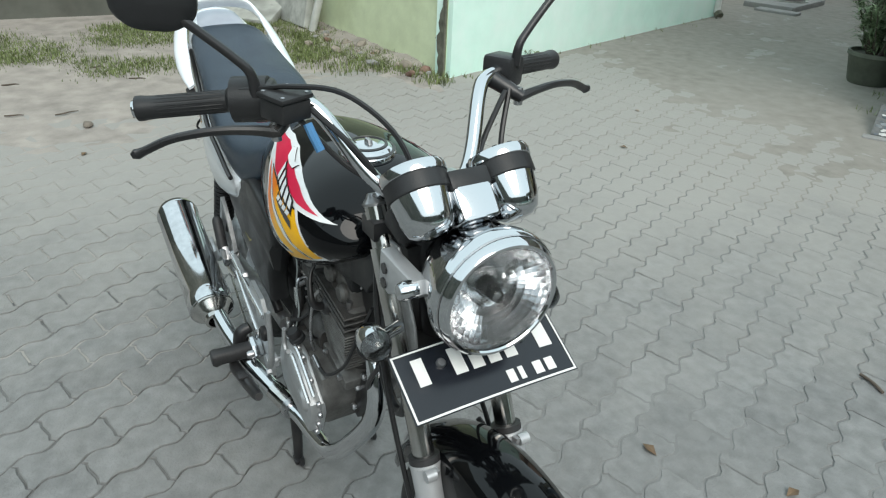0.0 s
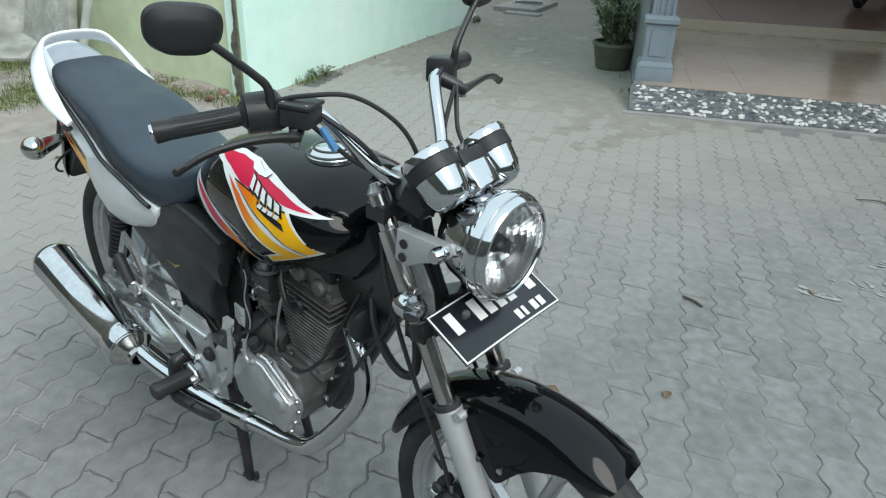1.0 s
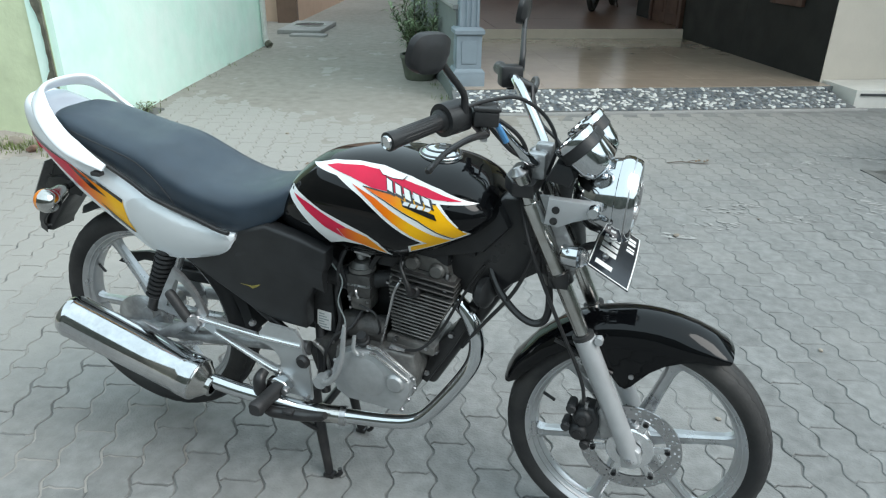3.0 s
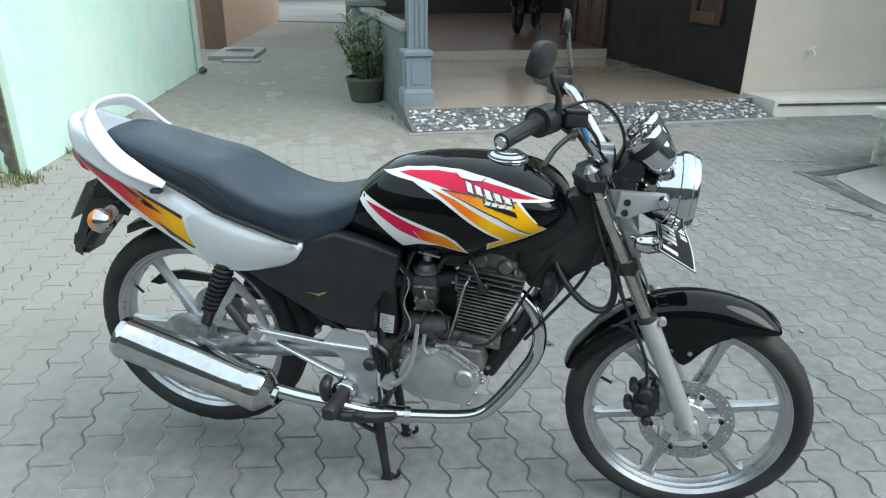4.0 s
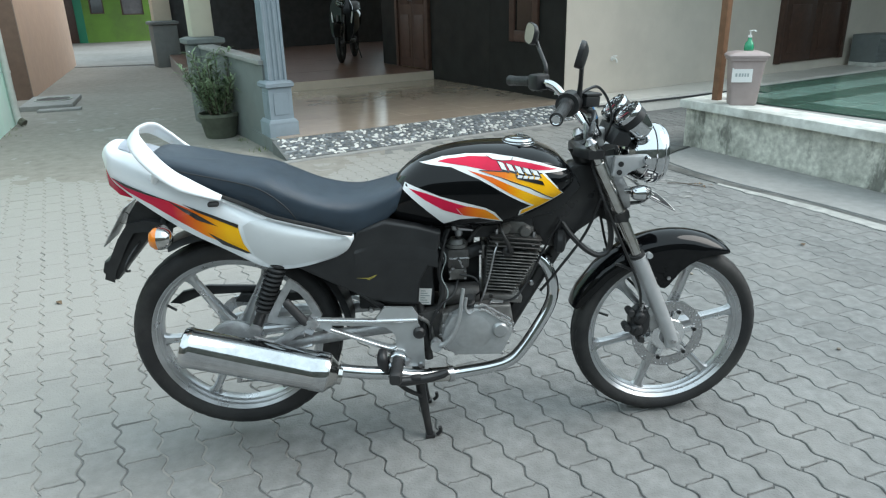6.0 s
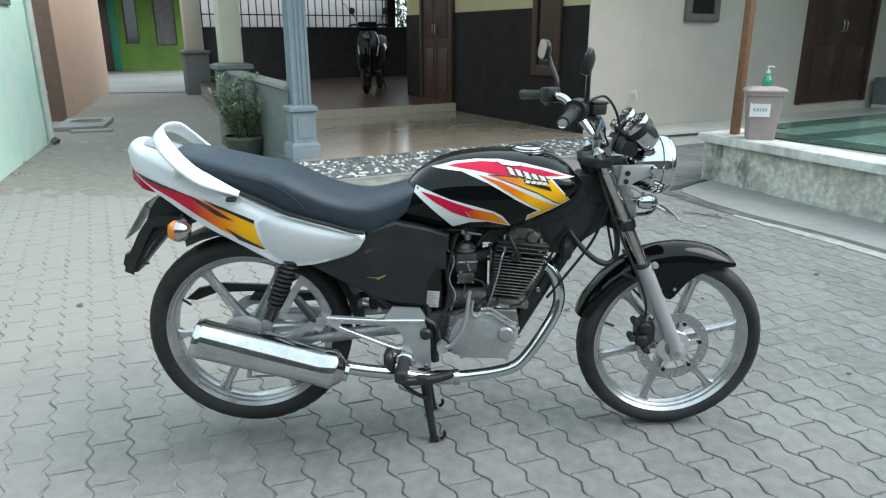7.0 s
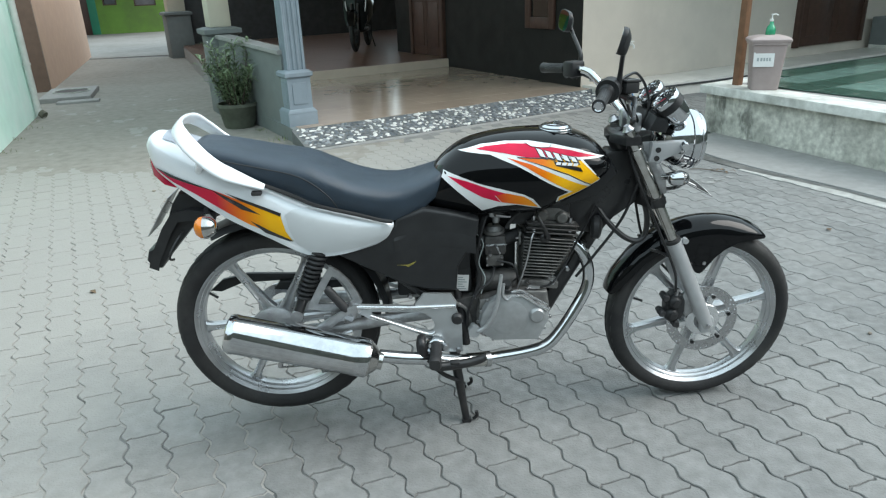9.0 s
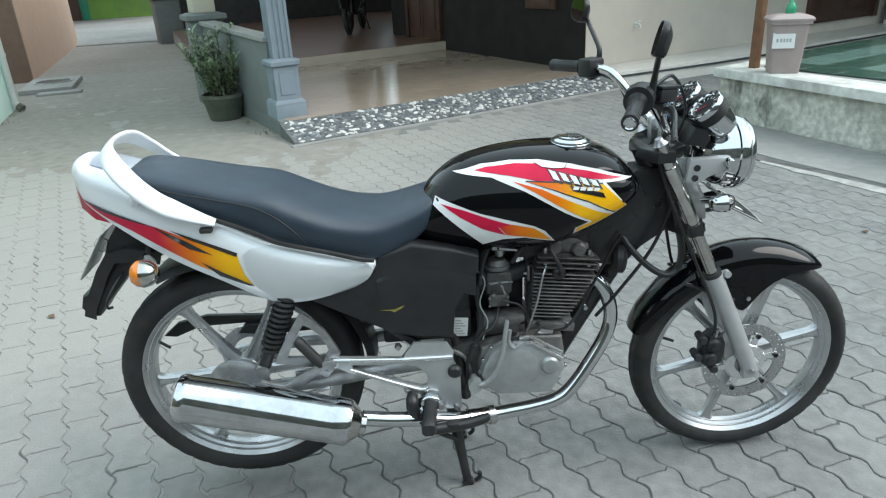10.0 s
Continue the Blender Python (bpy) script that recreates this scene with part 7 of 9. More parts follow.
def gauges():
    axis = Vector((-0.70, 0, 0.714))
    holder = part("gauge_holder", prism([(0.425, 0.925), (0.475, 0.915), (0.485, 0.935), (0.475, 0.960), (0.445, 0.965)], -0.085, 0.085, 0.008), BLACK_SATIN, bike)
    part("middle_panel", moved(box(-0.024, 0.030, -0.026, 0.026, -0.075, -0.010, 0.006), along((0.478, 0, 1.006), Vector((0.478, 0, 1.006)) + axis)), CHROME, bike, "chrome warning light panel")
    part("middle_band", moved(box(-0.0255, 0.0315, -0.0265, 0.0265, -0.034, -0.008, 0.004), along((0.478, 0, 1.006), Vector((0.478, 0, 1.006)) + axis)), BLACK_SATIN, bike)

    def gauge(s):
        c = Vector((0.472, s * 0.062, 1.006))
        m = along(c, c + axis) @ Matrix.Scale(0.85, 4)
        g = part("gauge", lathe([(0, -0.098), (0.022, -0.096), (0.034, -0.088), (0.041, -0.070), (0.0455, -0.040), (0.0465, -0.034)], 40, m), CHROME, bike, "chrome cased dial gauge")
        part("gauge_band", lathe([(0.0465, -0.036), (0.0490, -0.034), (0.0490, -0.010), (0.0470, -0.008), (0.044, -0.010)], 40, m), BLACK_SATIN, g)
        part("gauge_ring", lathe([(0.0475, -0.010), (0.0505, -0.008), (0.0515, 0.0), (0.0495, 0.007), (0.0430, 0.0085), (0.0360, 0.006), (0.0355, 0.001), (0.0440, -0.006)], 48, m, closed=True), CHROME, g)
        part("dial", lathe([(0, 0.0005), (0.0362, 0.0005), (0.0362, -0.003), (0, -0.003)], 40, m), PLATE_BLACK, g, "black dial")
        for k in range(13):
            a = math.pi * (1.25 - 1.5 * k / 12)
            part("dial_mark", moved(box(0.026, 0.0335, -0.0011, 0.0011, 0.0006, 0.0011), m @ Matrix.Rotation(a, 4, "Z")), PLATE_WHITE, g)
        part("needle", moved(box(-0.006, 0.030, -0.0008, 0.0008, 0.002, 0.0028), m @ Matrix.Rotation(4.2, 4, "Z")), DECAL_RED, g)
        for k in range(12):
            a = 2 * math.pi * k / 12
            part("ring_slot", moved(box(0.0385, 0.0480, -0.0036, 0.0036, 0.0070, 0.0090), m @ Matrix.Rotation(a, 4, "Z")), BLACK_SATIN, g)
    both(gauge)


gauges()


def handlebar():
    half = [(0.398, 0.0, 0.945), (0.398, 0.035, 0.946), (0.392, 0.060, 0.953), (0.370, 0.085, 0.982), (0.322, 0.122, 1.046), (0.302, 0.146, 1.062), (0.275, 0.195, 1.064), (0.236, 0.275, 1.056), (0.210, 0.340, 1.050)]
    pts = [(x, -y, z) for x, y, z in reversed(half[1:])] + half
    bar = part("handlebar", tube(pts, 0.0112, 16, 7), CHROME, bike, "chrome handlebar")
    both(lambda s: part("bar_clamp", box(0.380, 0.418, s * 0.035 - 0.014, s * 0.035 + 0.014, 0.912, 0.966, 0.006), ALLOY, bar))

    def grip(s):
        a, b = Vector((0.262, s * 0.218, 1.062)), Vector((0.207, s * 0.343, 1.050))
        g = part("grip", lathe([(0.011, 0), (0.0205, 0.001), (0.021, 0.006), (0.0150, 0.012), (0.0144, 0.05), (0.0148, 0.10), (0.0158, 0.118), (0.0166, 0.123), (0.0166, 0.130), (0.010, 0.132)], 20, along(a, b)), BLACK_SATIN, bar, "black ribbed rubber grip")
        for k in range(18):
            w = 2 * math.pi * k / 18
            rib = box(0.0140, 0.0152, -0.0012, 0.0012, 0.016, 0.114, 0.0008, 1)
            part("rib", moved(rib, along(a, b) @ Matrix.Rotation(w, 4, "Z")), BLACK_SATIN, g)
        part("bar_end", lathe([(0.0092, 0.126), (0.0092, 0.1340), (0.0112, 0.1355), (0.0128, 0.130), (0.0128, 0.126)], 20, along(a, b), closed=True), CHROME, g, "chrome bar end ring")
        part("bar_hole", lathe([(0, 0.131), (0.0093, 0.131), (0.0093, 0.128), (0, 0.128)], 14, along(a, b)), BLACK_FRAME, g)
        m = along(Vector((0.286, s * 0.172, 1.065)), a)
        sw = part("switch_housing", moved(box(-0.026, 0.026, -0.024, 0.024, 0.0, 0.048, 0.008, 2), m), BLACK_SATIN, bar, "black switch housing")
        part("switch_button", moved(box(-0.008, 0.008, -0.030, -0.022, 0.014, 0.030, 0.002), m), DECAL_RED if s < 0 else BLACK_SATIN, sw)
        part("lever_perch", tube([(0.300, s * 0.160, 1.058), (0.322, s * 0.178, 1.045), (0.334, s * 0.192, 1.036)], [0.014, 0.012, 0.010], 10), BLACK_FRAME, bar)
        part("lever", tube([(0.332, s * 0.186, 1.035), (0.330, s * 0.220, 1.042), (0.320, s * 0.265, 1.044), (0.304, s * 0.312, 1.036), (0.293, s * 0.344, 1.022), (0.290, s * 0.354, 1.018), (0.289, s * 0.360, 1.016)], [0.0105, 0.0085, 0.0075, 0.0070, 0.0068, 0.0088, 0.005], 10, flat=0.72), BLACK_FRAME, bar, "black hand lever")
        part("perch_bolt", lathe([(0, 0.014), (0.006, 0.014), (0.007, 0.010), (0.007, -0.012), (0, -0.012)], 8, pose(0.330, s * 0.188, 1.036)), STEEL, bar)
        if s < 0:
            part("throttle_drum", rod((0.283, -0.180, 1.065), (0.262, -0.222, 1.063), 0.030, 20), BLACK_SATIN, bar)
    both(grip)
    r = part("brake_reservoir", moved(box(-0.030, 0.030, -0.032, 0.032, -0.020, 0.016, 0.005), pose(0.327, -0.172, 1.066, 0, 4, 24) @ Matrix.Scale(0.76, 4)), BLACK_SATIN, bar, "black brake fluid reservoir")
    part("reservoir_lid", moved(box(-0.033, 0.033, -0.035, 0.035, 0.016, 0.026, 0.004), pose(0.327, -0.172, 1.066, 0, 4, 24) @ Matrix.Scale(0.76, 4)), BLACK_SATIN, r)
    for x, y in ((-0.024, -0.026), (0.024, -0.026), (-0.024, 0.026), (0.024, 0.026)):
        part("lid_screw", moved(lathe([(0, 0.0275), (0.0035, 0.0275), (0.0035, 0.025)], 8, pose(x, y, 0)), pose(0.327, -0.172, 1.066, 0, 4, 24) @ Matrix.Scale(0.76, 4)), STEEL, r)

    def mirror(s):
        y = s * 0.303
        m = pose(0.271, y, 1.197 + 0.004 * (s + 1) / 2) @ pose(0, 0, 0, 0, 15 if s < 0 else 10, 6 if s > 0 else -17) @ pose(0, 0, -0.004, s * 6, 0, 0) @ Matrix.Scale(0.77, 4)
        outline = []
        for k in range(36):
            a = 2 * math.pi * k / 36
            c, q = math.cos(a), math.sin(a)
            outline.append((0.064 * abs(c) ** 0.62 * (1 if c > 0 else -1) * (1 + 0.06 * q), 0.041 * abs(q) ** 0.75 * (1 if q > 0 else -1)))
        rings = [[(dx, yy * f, zz * f - drop) for yy, zz in outline] for dx, f, drop in ((-0.008, 0.94, 0), (-0.010, 1.0, 0), (-0.003, 1.02, 0), (0.005, 1.00, 0.001), (0.016, 0.80, 0.008), (0.020, 0.62, 0.010), (0.021, 0.3, 0.010))]
        mir = part("mirror", moved(skin(rings), m), BLACK_SATIN, bar, "black shelled rear-view mirror", 34)
        part("mirror_glass", moved(skin([[(dx, yy * f, zz * f) for yy, zz in outline] for dx, f in ((-0.0105, 0.93), (-0.0085, 0.93))]), m), MIRROR, mir)
        part("mirror_stem", tube([(0.297, s * 0.200, 1.075), (0.298, s * 0.205, 1.105), (0.294, s * 0.222, 1.125), (0.286, s * 0.255, 1.155), (0.281, s * 0.283, 1.180)], [0.008, 0.0065, 0.006, 0.006, 0.006], 10), BLACK_FRAME, mir)
    both(mirror)
    # cables
    for pts, r_ in (([(0.300, -0.200, 1.085), (0.330, -0.165, 1.092), (0.372, -0.110, 1.088), (0.415, -0.062, 1.045), (0.436, -0.040, 0.985), (0.42, -0.03, 0.92)], 0.0038),
                    ([(0.330, -0.140, 1.060), (0.372, -0.100, 1.015), (0.385, -0.070, 0.965), (0.375, -0.060, 0.90), (0.400, -0.085, 0.80), (0.462, -0.096, 0.66), (0.535, -0.093, 0.50), (0.552, -0.084, 0.42)], 0.0042),
                    ([(0.335, 0.16, 1.05), (0.352, 0.115, 0.985), (0.40, 0.07, 0.945), (0.40, 0.03, 0.86)], 0.0042),
                    ([(0.330, 0.17, 1.05), (0.362, 0.14, 0.98), (0.42, 0.11, 0.93), (0.42, 0.07, 0.82)], 0.0042),
                    ([(0.325, -0.158, 1.050), (0.358, -0.110, 0.990), (0.385, -0.060, 0.945), (0.39, -0.03, 0.86)], 0.0040),
                    ([(0.30, -0.02, 0.70), (0.335, -0.05, 0.650), (0.380, -0.062, 0.606), (0.420, -0.064, 0.588), (0.446, -0.062, 0.605), (0.450, -0.060, 0.66), (0.43, -0.05, 0.75)], 0.0085),
                    ([(0.42, -0.06, 0.78), (0.375, -0.06, 0.66), (0.30, -0.06, 0.55), (0.25, -0.04, 0.47)], 0.0045),
                    ([(0.44, 0.04, 0.70), (0.50, 0.075, 0.52), (0.60, 0.07, 0.40), (0.645, 0.05, 0.33)], 0.0042)):
        part("cable", tube(pts, r_, 8), CABLE, bar)
    part("blue_tie", tube([(0.344, -0.150, 1.045), (0.352, -0.146, 1.030), (0.360, -0.140, 1.012)], 0.0062, 8), BLUE_TAPE, bar, "blue cable tie")


handlebar()


def front_indicator(s):
    c = Vector((0.503, s * 0.134, 0.798))
    m = along(c, c + Vector((1, 0, 0.02)))
    ind = part("front_indicator", lathe([(0, -0.028), (0.010, -0.027), (0.017, -0.021), (0.0205, -0.008), (0.0215, 0.004), (0.0215, 0.008)], 24, m), CHROME, bike, "chrome front indicator with a clear lens")
    part("lens", lathe([(0.0205, 0.006), (0.0200, 0.016), (0.014, 0.026), (0.007, 0.030), (0, 0.031), (0, 0.006)], 24, m), SMOKE, ind)
    part("stalk", tube([(0.498, s * 0.118, 0.798), (0.490, s * 0.105, 0.795), (0.478, s * 0.085, 0.79)], 0.009, 10), CHROME, ind)


both(front_indicator)


def front_plate():
    """The number plate lies nearly flat under the lamp, a little bowed."""
    ax = Vector((0.084, 0, -0.046)).normalized()
    nrm = Vector((-ax.z, 0, ax.x))
    if nrm.z < 0:
        nrm = -nrm
    o = Vector((0.526, 0, 0.782))
    L = 0.0965

    def sheet(y0, y1, s0, s1, lift, t):
        bm = bmesh.new()
        rows = []
        for i in range(9):
            y = y0 + (y1 - y0) * i / 8
            bow = 0.006 * (1 - (y / 0.125) ** 2)
            rows.append([o + ax * s + nrm * (lift + bow + d) + Vector((0, y, 0)) for s, d in ((s0, 0), (s0, t), (s1, t), (s1, 0))])
        return skin(rows, bm=bm)
    pl = part("number_plate", sheet(-0.125, 0.125, 0, L, 0, 0.0015), PLATE_BLACK, bike, "black front number plate with white bars, slightly bowed")
    e = 0.004
    for y0, y1, s0, s1 in ((-0.123, 0.123, 0.002, 0.002 + e * 0.6), (-0.123, 0.123, L - e, L - 0.0012), (-0.123, -0.123 + e * 0.7, 0.002, L - 0.0012), (0.123 - e * 0.7, 0.123, 0.002, L - 0.0012)):
        part("plate_border", sheet(y0, y1, s0, s1, 0.0018, 0.0006), PLATE_WHITE, pl)
    for y0, y1 in ((-0.100, -0.084), (-0.048, -0.030), (-0.022, -0.004), (0.004, 0.022), (0.030, 0.048), (0.084, 0.106)):
        part("plate_bar", sheet(y0, y1, 0.014, 0.052, 0.0018, 0.0006), PLATE_WHITE, pl)
    for y0, y1 in ((0.018, 0.030), (0.036, 0.044), (0.060, 0.074), (0.080, 0.094)):
        part("plate_bar", sheet(y0, y1, 0.068, 0.086, 0.0018, 0.0006), PLATE_WHITE, pl)
    both(lambda s: part("plate_bolt", lathe([(0, 0.006), (0.005, 0.006), (0.007, 0.003), (0.007, 0)], 10, along(o + ax * 0.03 + nrm * 0.006 + Vector((0, s * 0.062, 0)), o + ax * 0.03 + nrm + Vector((0, s * 0.062, 0)))), STEEL, pl))
    part("plate_arm", tube([(0.47, 0, 0.735), (0.52, 0, 0.765), (0.56, 0, 0.770)], 0.009, 8), BLACK_FRAME, pl)
    part("plate_post", tube([(0.590, 0.03, 0.742), (0.575, 0.03, 0.722), (0.535, 0.03, 0.715), (0.49, 0.03, 0.72)], 0.006, 8), STEEL, pl)


front_plate()
part("horn", lathe([(0, -0.02), (0.028, -0.018), (0.036, -0.008), (0.036, 0.006), (0.028, 0.012), (0.012, 0.016), (0, 0.014)], 28, along((0.305, -0.045, 0.632), (0.36, -0.06, 0.632))), BLACK_SATIN, bike, "black horn")
part("ignition_coil", box(0.20, 0.28, -0.05, 0.02, 0.715, 0.75, 0.006), BLACK_SATIN, bike)
part("frame_rail", box(0.040, 0.22, -0.055, 0.055, 0.655, 0.722, 0.01), BLACK_SATIN, bike)
part("frame_gusset", prism([(0.40, 0.86), (0.335, 0.86), (0.20, 0.76), (0.215, 0.665), (0.25, 0.615), (0.315, 0.605), (0.36, 0.655), (0.425, 0.70), (0.43, 0.73)], -0.036, 0.036, 0.01), BLACK_FRAME, bike)
part("tank_skirt", prism([(0.33, 0.845), (0.355, 0.80), (0.30, 0.735), (0.18, 0.70), (0.10, 0.705), (0.20, 0.76), (0.29, 0.80)], -0.06, 0.06, 0.01), BLACK_SATIN, bike)


# ---- loose and small things ----
def leaf_quad(bm, at, along_dir, up, length, width, bend=0.25):
    """One folded leaf of four triangles."""
    d = Vector(along_dir).normalized()
    side = d.cross(Vector(up)).normalized()
    lift = side.cross(d).normalized()
    a = bm.verts.new(at)
    mid = Vector(at) + d * length * 0.5 + lift * length * bend * 0.3
    l = bm.verts.new(mid + side * width * 0.5 + lift * width * 0.15)
    r = bm.verts.new(mid - side * width * 0.5 + lift * width * 0.15)
    c = bm.verts.new(mid)
    tip = bm.verts.new(Vector(at) + d * length - lift * length * bend)
    bm.faces.new((a, c, l))
    bm.faces.new((a, r, c))
    bm.faces.new((l, c, tip))
    bm.faces.new((c, r, tip))


def potted_plant():
    p = base("potted_plant", "bushy green plant in a dark round pot beside the low wall", "plant", pose(-2.0, 5.28, 0) @ Matrix.Diagonal((1.25, 1.25, 1.04, 1)))
    part("pot", lathe([(0, 0), (0.115, 0), (0.125, 0.02), (0.155, 0.20), (0.165, 0.21), (0.165, 0.24), (0.150, 0.24), (0.145, 0.21), (0, 0.20)], 28), CLAY, p, "dark weathered pot")
    rng = random.Random(7)
    stems, leaves, blooms = bmesh.new(), bmesh.new(), bmesh.new()
    for k in range(20):
        a = rng.uniform(0, 6.28)
        lean = rng.uniform(0.02, 0.16)
        h = rng.uniform(0.28, 0.62)
        pts = [(0.05 * math.cos(a), 0.05 * math.sin(a), 0.19), (0.05 * math.cos(a) + lean * 0.6 * math.cos(a), 0.05 * math.sin(a) + lean * 0.6 * math.sin(a), 0.2 + h * 0.55),
               (lean * 1.5 * math.cos(a), lean * 1.5 * math.sin(a), 0.2 + h)]
        tube(pts, [0.006, 0.004, 0.002], 5, 4, bm=stems)
        cp = curve_points(pts, 8)
        for i in range(2, len(cp)):
            for _ in range(4):
                b = rng.uniform(0, 6.28)
                d = Vector((math.cos(b), math.sin(b), rng.uniform(0.1, 1.6)))
                leaf_quad(leaves, cp[i] + 0.02 * noise.random_unit_vector(), d, (0, 0, 1), rng.uniform(0.06, 0.14), rng.uniform(0.012, 0.024), rng.uniform(0.0, 0.4))
        if rng.random() < 0.25:
            leaf_quad(blooms, cp[-1], (math.cos(a), math.sin(a), 0.8), (0, 0, 1), 0.03, 0.02)
    part("stems", stems, TWIG, p)
    part("leaves", leaves, LEAF, p, "narrow green leaves", kind="stuff", smooth=False)
    part("flowers", blooms, PAPER, p, "few small pale flowers", kind="stuff", smooth=False)


potted_plant()


def drain_pipe():
    p = base("drain_pipe", "weathered white drainpipe at the mint wall's end", "pipe", pose(-4.60, 6.42, 0))
    part("downpipe", tube([(0, 0, 3.1), (0, 0, 1.5), (0, 0, 0.16), (0.004, 0, 0.10), (0.03, -0.01, 0.05), (0.07, -0.02, 0.035)], 0.036, 16, 5), PIPE_WHITE, p)
    for z in (0.62, 1.9):
        part("bracket", lathe([(0.036, -0.014), (0.043, -0.014), (0.043, 0.014), (0.036, 0.014)], 20, pose(0, 0, z), closed=True), PIPE_WHITE, p)
    part("shoe", tube([(0.03, -0.01, 0.06), (0.075, -0.02, 0.03)], 0.046, 14, smooth=False), DAMP_EDGE, p)
    part("side_pipe", tube([(-0.075, -0.04, 3.1), (-0.075, -0.04, 0.12), (-0.06, -0.05, 0.06)], 0.012, 8), GRILLE, p, "thin dark pipe")


drain_pipe()


def manhole():
    m = base("manhole", "raised concrete manhole slab, its open hole drawn as a dark disc", "manhole", pose(-5.02, 8.25, 0, 0, 0, 17))
    part("slab", box(-0.34, 0.30, -0.62, 0.55, -0.05, 0.065, 0.012), CONCRETE, m)
    # flat black disc imitates the darkness of the open hole
    part("cover", lathe([(0, 0.067), (0.20, 0.068), (0.22, 0.068), (0.22, 0.05)], 32), GRILLE, m, "dark disc in place of the open hole")
    part("cover_ring", lathe([(0.22, 0.05), (0.22, 0.078), (0.25, 0.078), (0.25, 0.05)], 32, closed=True), OLD_CONCRETE, m)
    part("broken_edge", box(-0.10, 0.42, -0.86, -0.66, -0.05, 0.03, 0.012), CONCRETE, m)


manhole()


def wall_vent():
    d = (Vector(P1) - Vector(P0)).normalized()
    at = Vector(P0) + d * 3.15
    v = base("wall_vent", "small grey louvred vent in the mint wall", "vent", pose(at.x, at.y, 1.56, 0, 0, math.degrees(math.atan2(d.y, d.x))))
    fr = bmesh.new()
    for x0, x1, z0, z1 in ((0, 0.05, 0, 0.36), (0.55, 0.6, 0, 0.36), (0.05, 0.55, 0, 0.04), (0.05, 0.55, 0.32, 0.36)):
        box(x0, x1, -0.025, 0.0, z0, z1, 0.004, bm=fr)
    part("frame", fr, GREY_PAINT, v)
    for k in range(5):
        part("slat", moved(box(0.05, 0.55, -0.02, -0.004, 0, 0.05, 0.002), pose(0, 0, 0.045 + 0.055 * k, 18)), GREY_PAINT, v)


wall_vent()


def porch_post():
    p = base("timber_post", "orange-brown square timber post on the terrace edge", "post", pose(2.60, 3.90, 0.405, 0, 0, 27))
    part("shaft", box(-0.031, 0.031, -0.031, 0.031, 0, 2.678, 0.005), POST_WOOD, p)


porch_post()


def waste_bin():
    b = base("waste_bin", "dusty mauve plastic waste bin with a white paper label", "bin", pose(2.685, 3.63, 0.415, 0, 0, -16) @ Matrix.Diagonal((0.86, 0.86, 1, 1)))
    rings = []
    for w, d, z in ((0.118, 0.095, 0.0), (0.122, 0.10, 0.012), (0.150, 0.125, 0.34), (0.152, 0.127, 0.355), (0.170, 0.145, 0.36), (0.170, 0.145, 0.385)):
        ring = []
        for sx, sy in ((1, -1), (1, 1), (-1, 1), (-1, -1)):
            r = 0.028
            cx, cy = sx * (w - r), sy * (d - r)
            start = math.atan2(sy, sx) - math.pi / 4
            for k in range(5):
                a = start + math.pi / 2 * k / 4
                ring.append((cx + r * math.cos(a), cy + r * math.sin(a), z))
        rings.append(ring)
    part("body", skin(rings), BIN_PLASTIC, b)
    lid = []
    for w, d, z in ((0.178, 0.152, 0.378), (0.182, 0.156, 0.386), (0.182, 0.156, 0.398), (0.165, 0.14, 0.412), (0.10, 0.085, 0.426), (0.02, 0.02, 0.428)):
        ring = []
        for sx, sy in ((1, -1), (1, 1), (-1, 1), (-1, -1)):
            r = min(0.03, w * 0.5)
            cx, cy = sx * (w - r), sy * (d - r)
            start = math.atan2(sy, sx) - math.pi / 4
            for k in range(5):
                a = start + math.pi / 2 * k / 4
                ring.append((cx + r * math.cos(a), cy + r * math.sin(a), z))
        lid.append(ring)
    part("lid", skin(lid), BIN_PLASTIC, b, "domed lid")
    tilt = pose(-0.045, -0.1235, 0.245, -4.2)
    lab = part("label", moved(box(-0.090, 0.090, -0.0015, 0.0, -0.056, 0.056), tilt), PAPER, b, "white paper label")
    for x0, x1 in ((-0.06, -0.042), (-0.03, -0.012), (-0.004, 0.012), (0.02, 0.036), (0.044, 0.060)):
        part("label_bar", moved(box(x0, x1, -0.0026, -0.0016, -0.012, 0.014), tilt), GREY_INK, lab)
    for x in (-0.10, 0.10):
        part("hinge", box(x - 0.02, x + 0.02, 0.145, 0.165, 0.37, 0.40, 0.004), BIN_PLASTIC, b)


waste_bin()


def soap_bottle():
    s = base("soap_bottle", "green soap bottle with a white pump on the bin lid", "bottle", pose(2.700, 3.645, 0.838))
    part("bottle", lathe([(0, 0), (0.034, 0), (0.038, 0.006), (0.037, 0.040), (0.030, 0.066), (0.016, 0.082), (0.014, 0.106), (0, 0.106)], 20), GREEN_SOAP, s)
    part("pump", lathe([(0.0, 0.106), (0.016, 0.106), (0.016, 0.122), (0.006, 0.126), (0.005, 0.150), (0.011, 0.152), (0.011, 0.162), (0, 0.164)], 16), WHITE_PLASTIC, s)
    part("spout", tube([(0, 0, 0.158), (0.022, -0.01, 0.160), (0.038, -0.018, 0.150)], 0.005, 8), WHITE_PLASTIC, s)


soap_bottle()


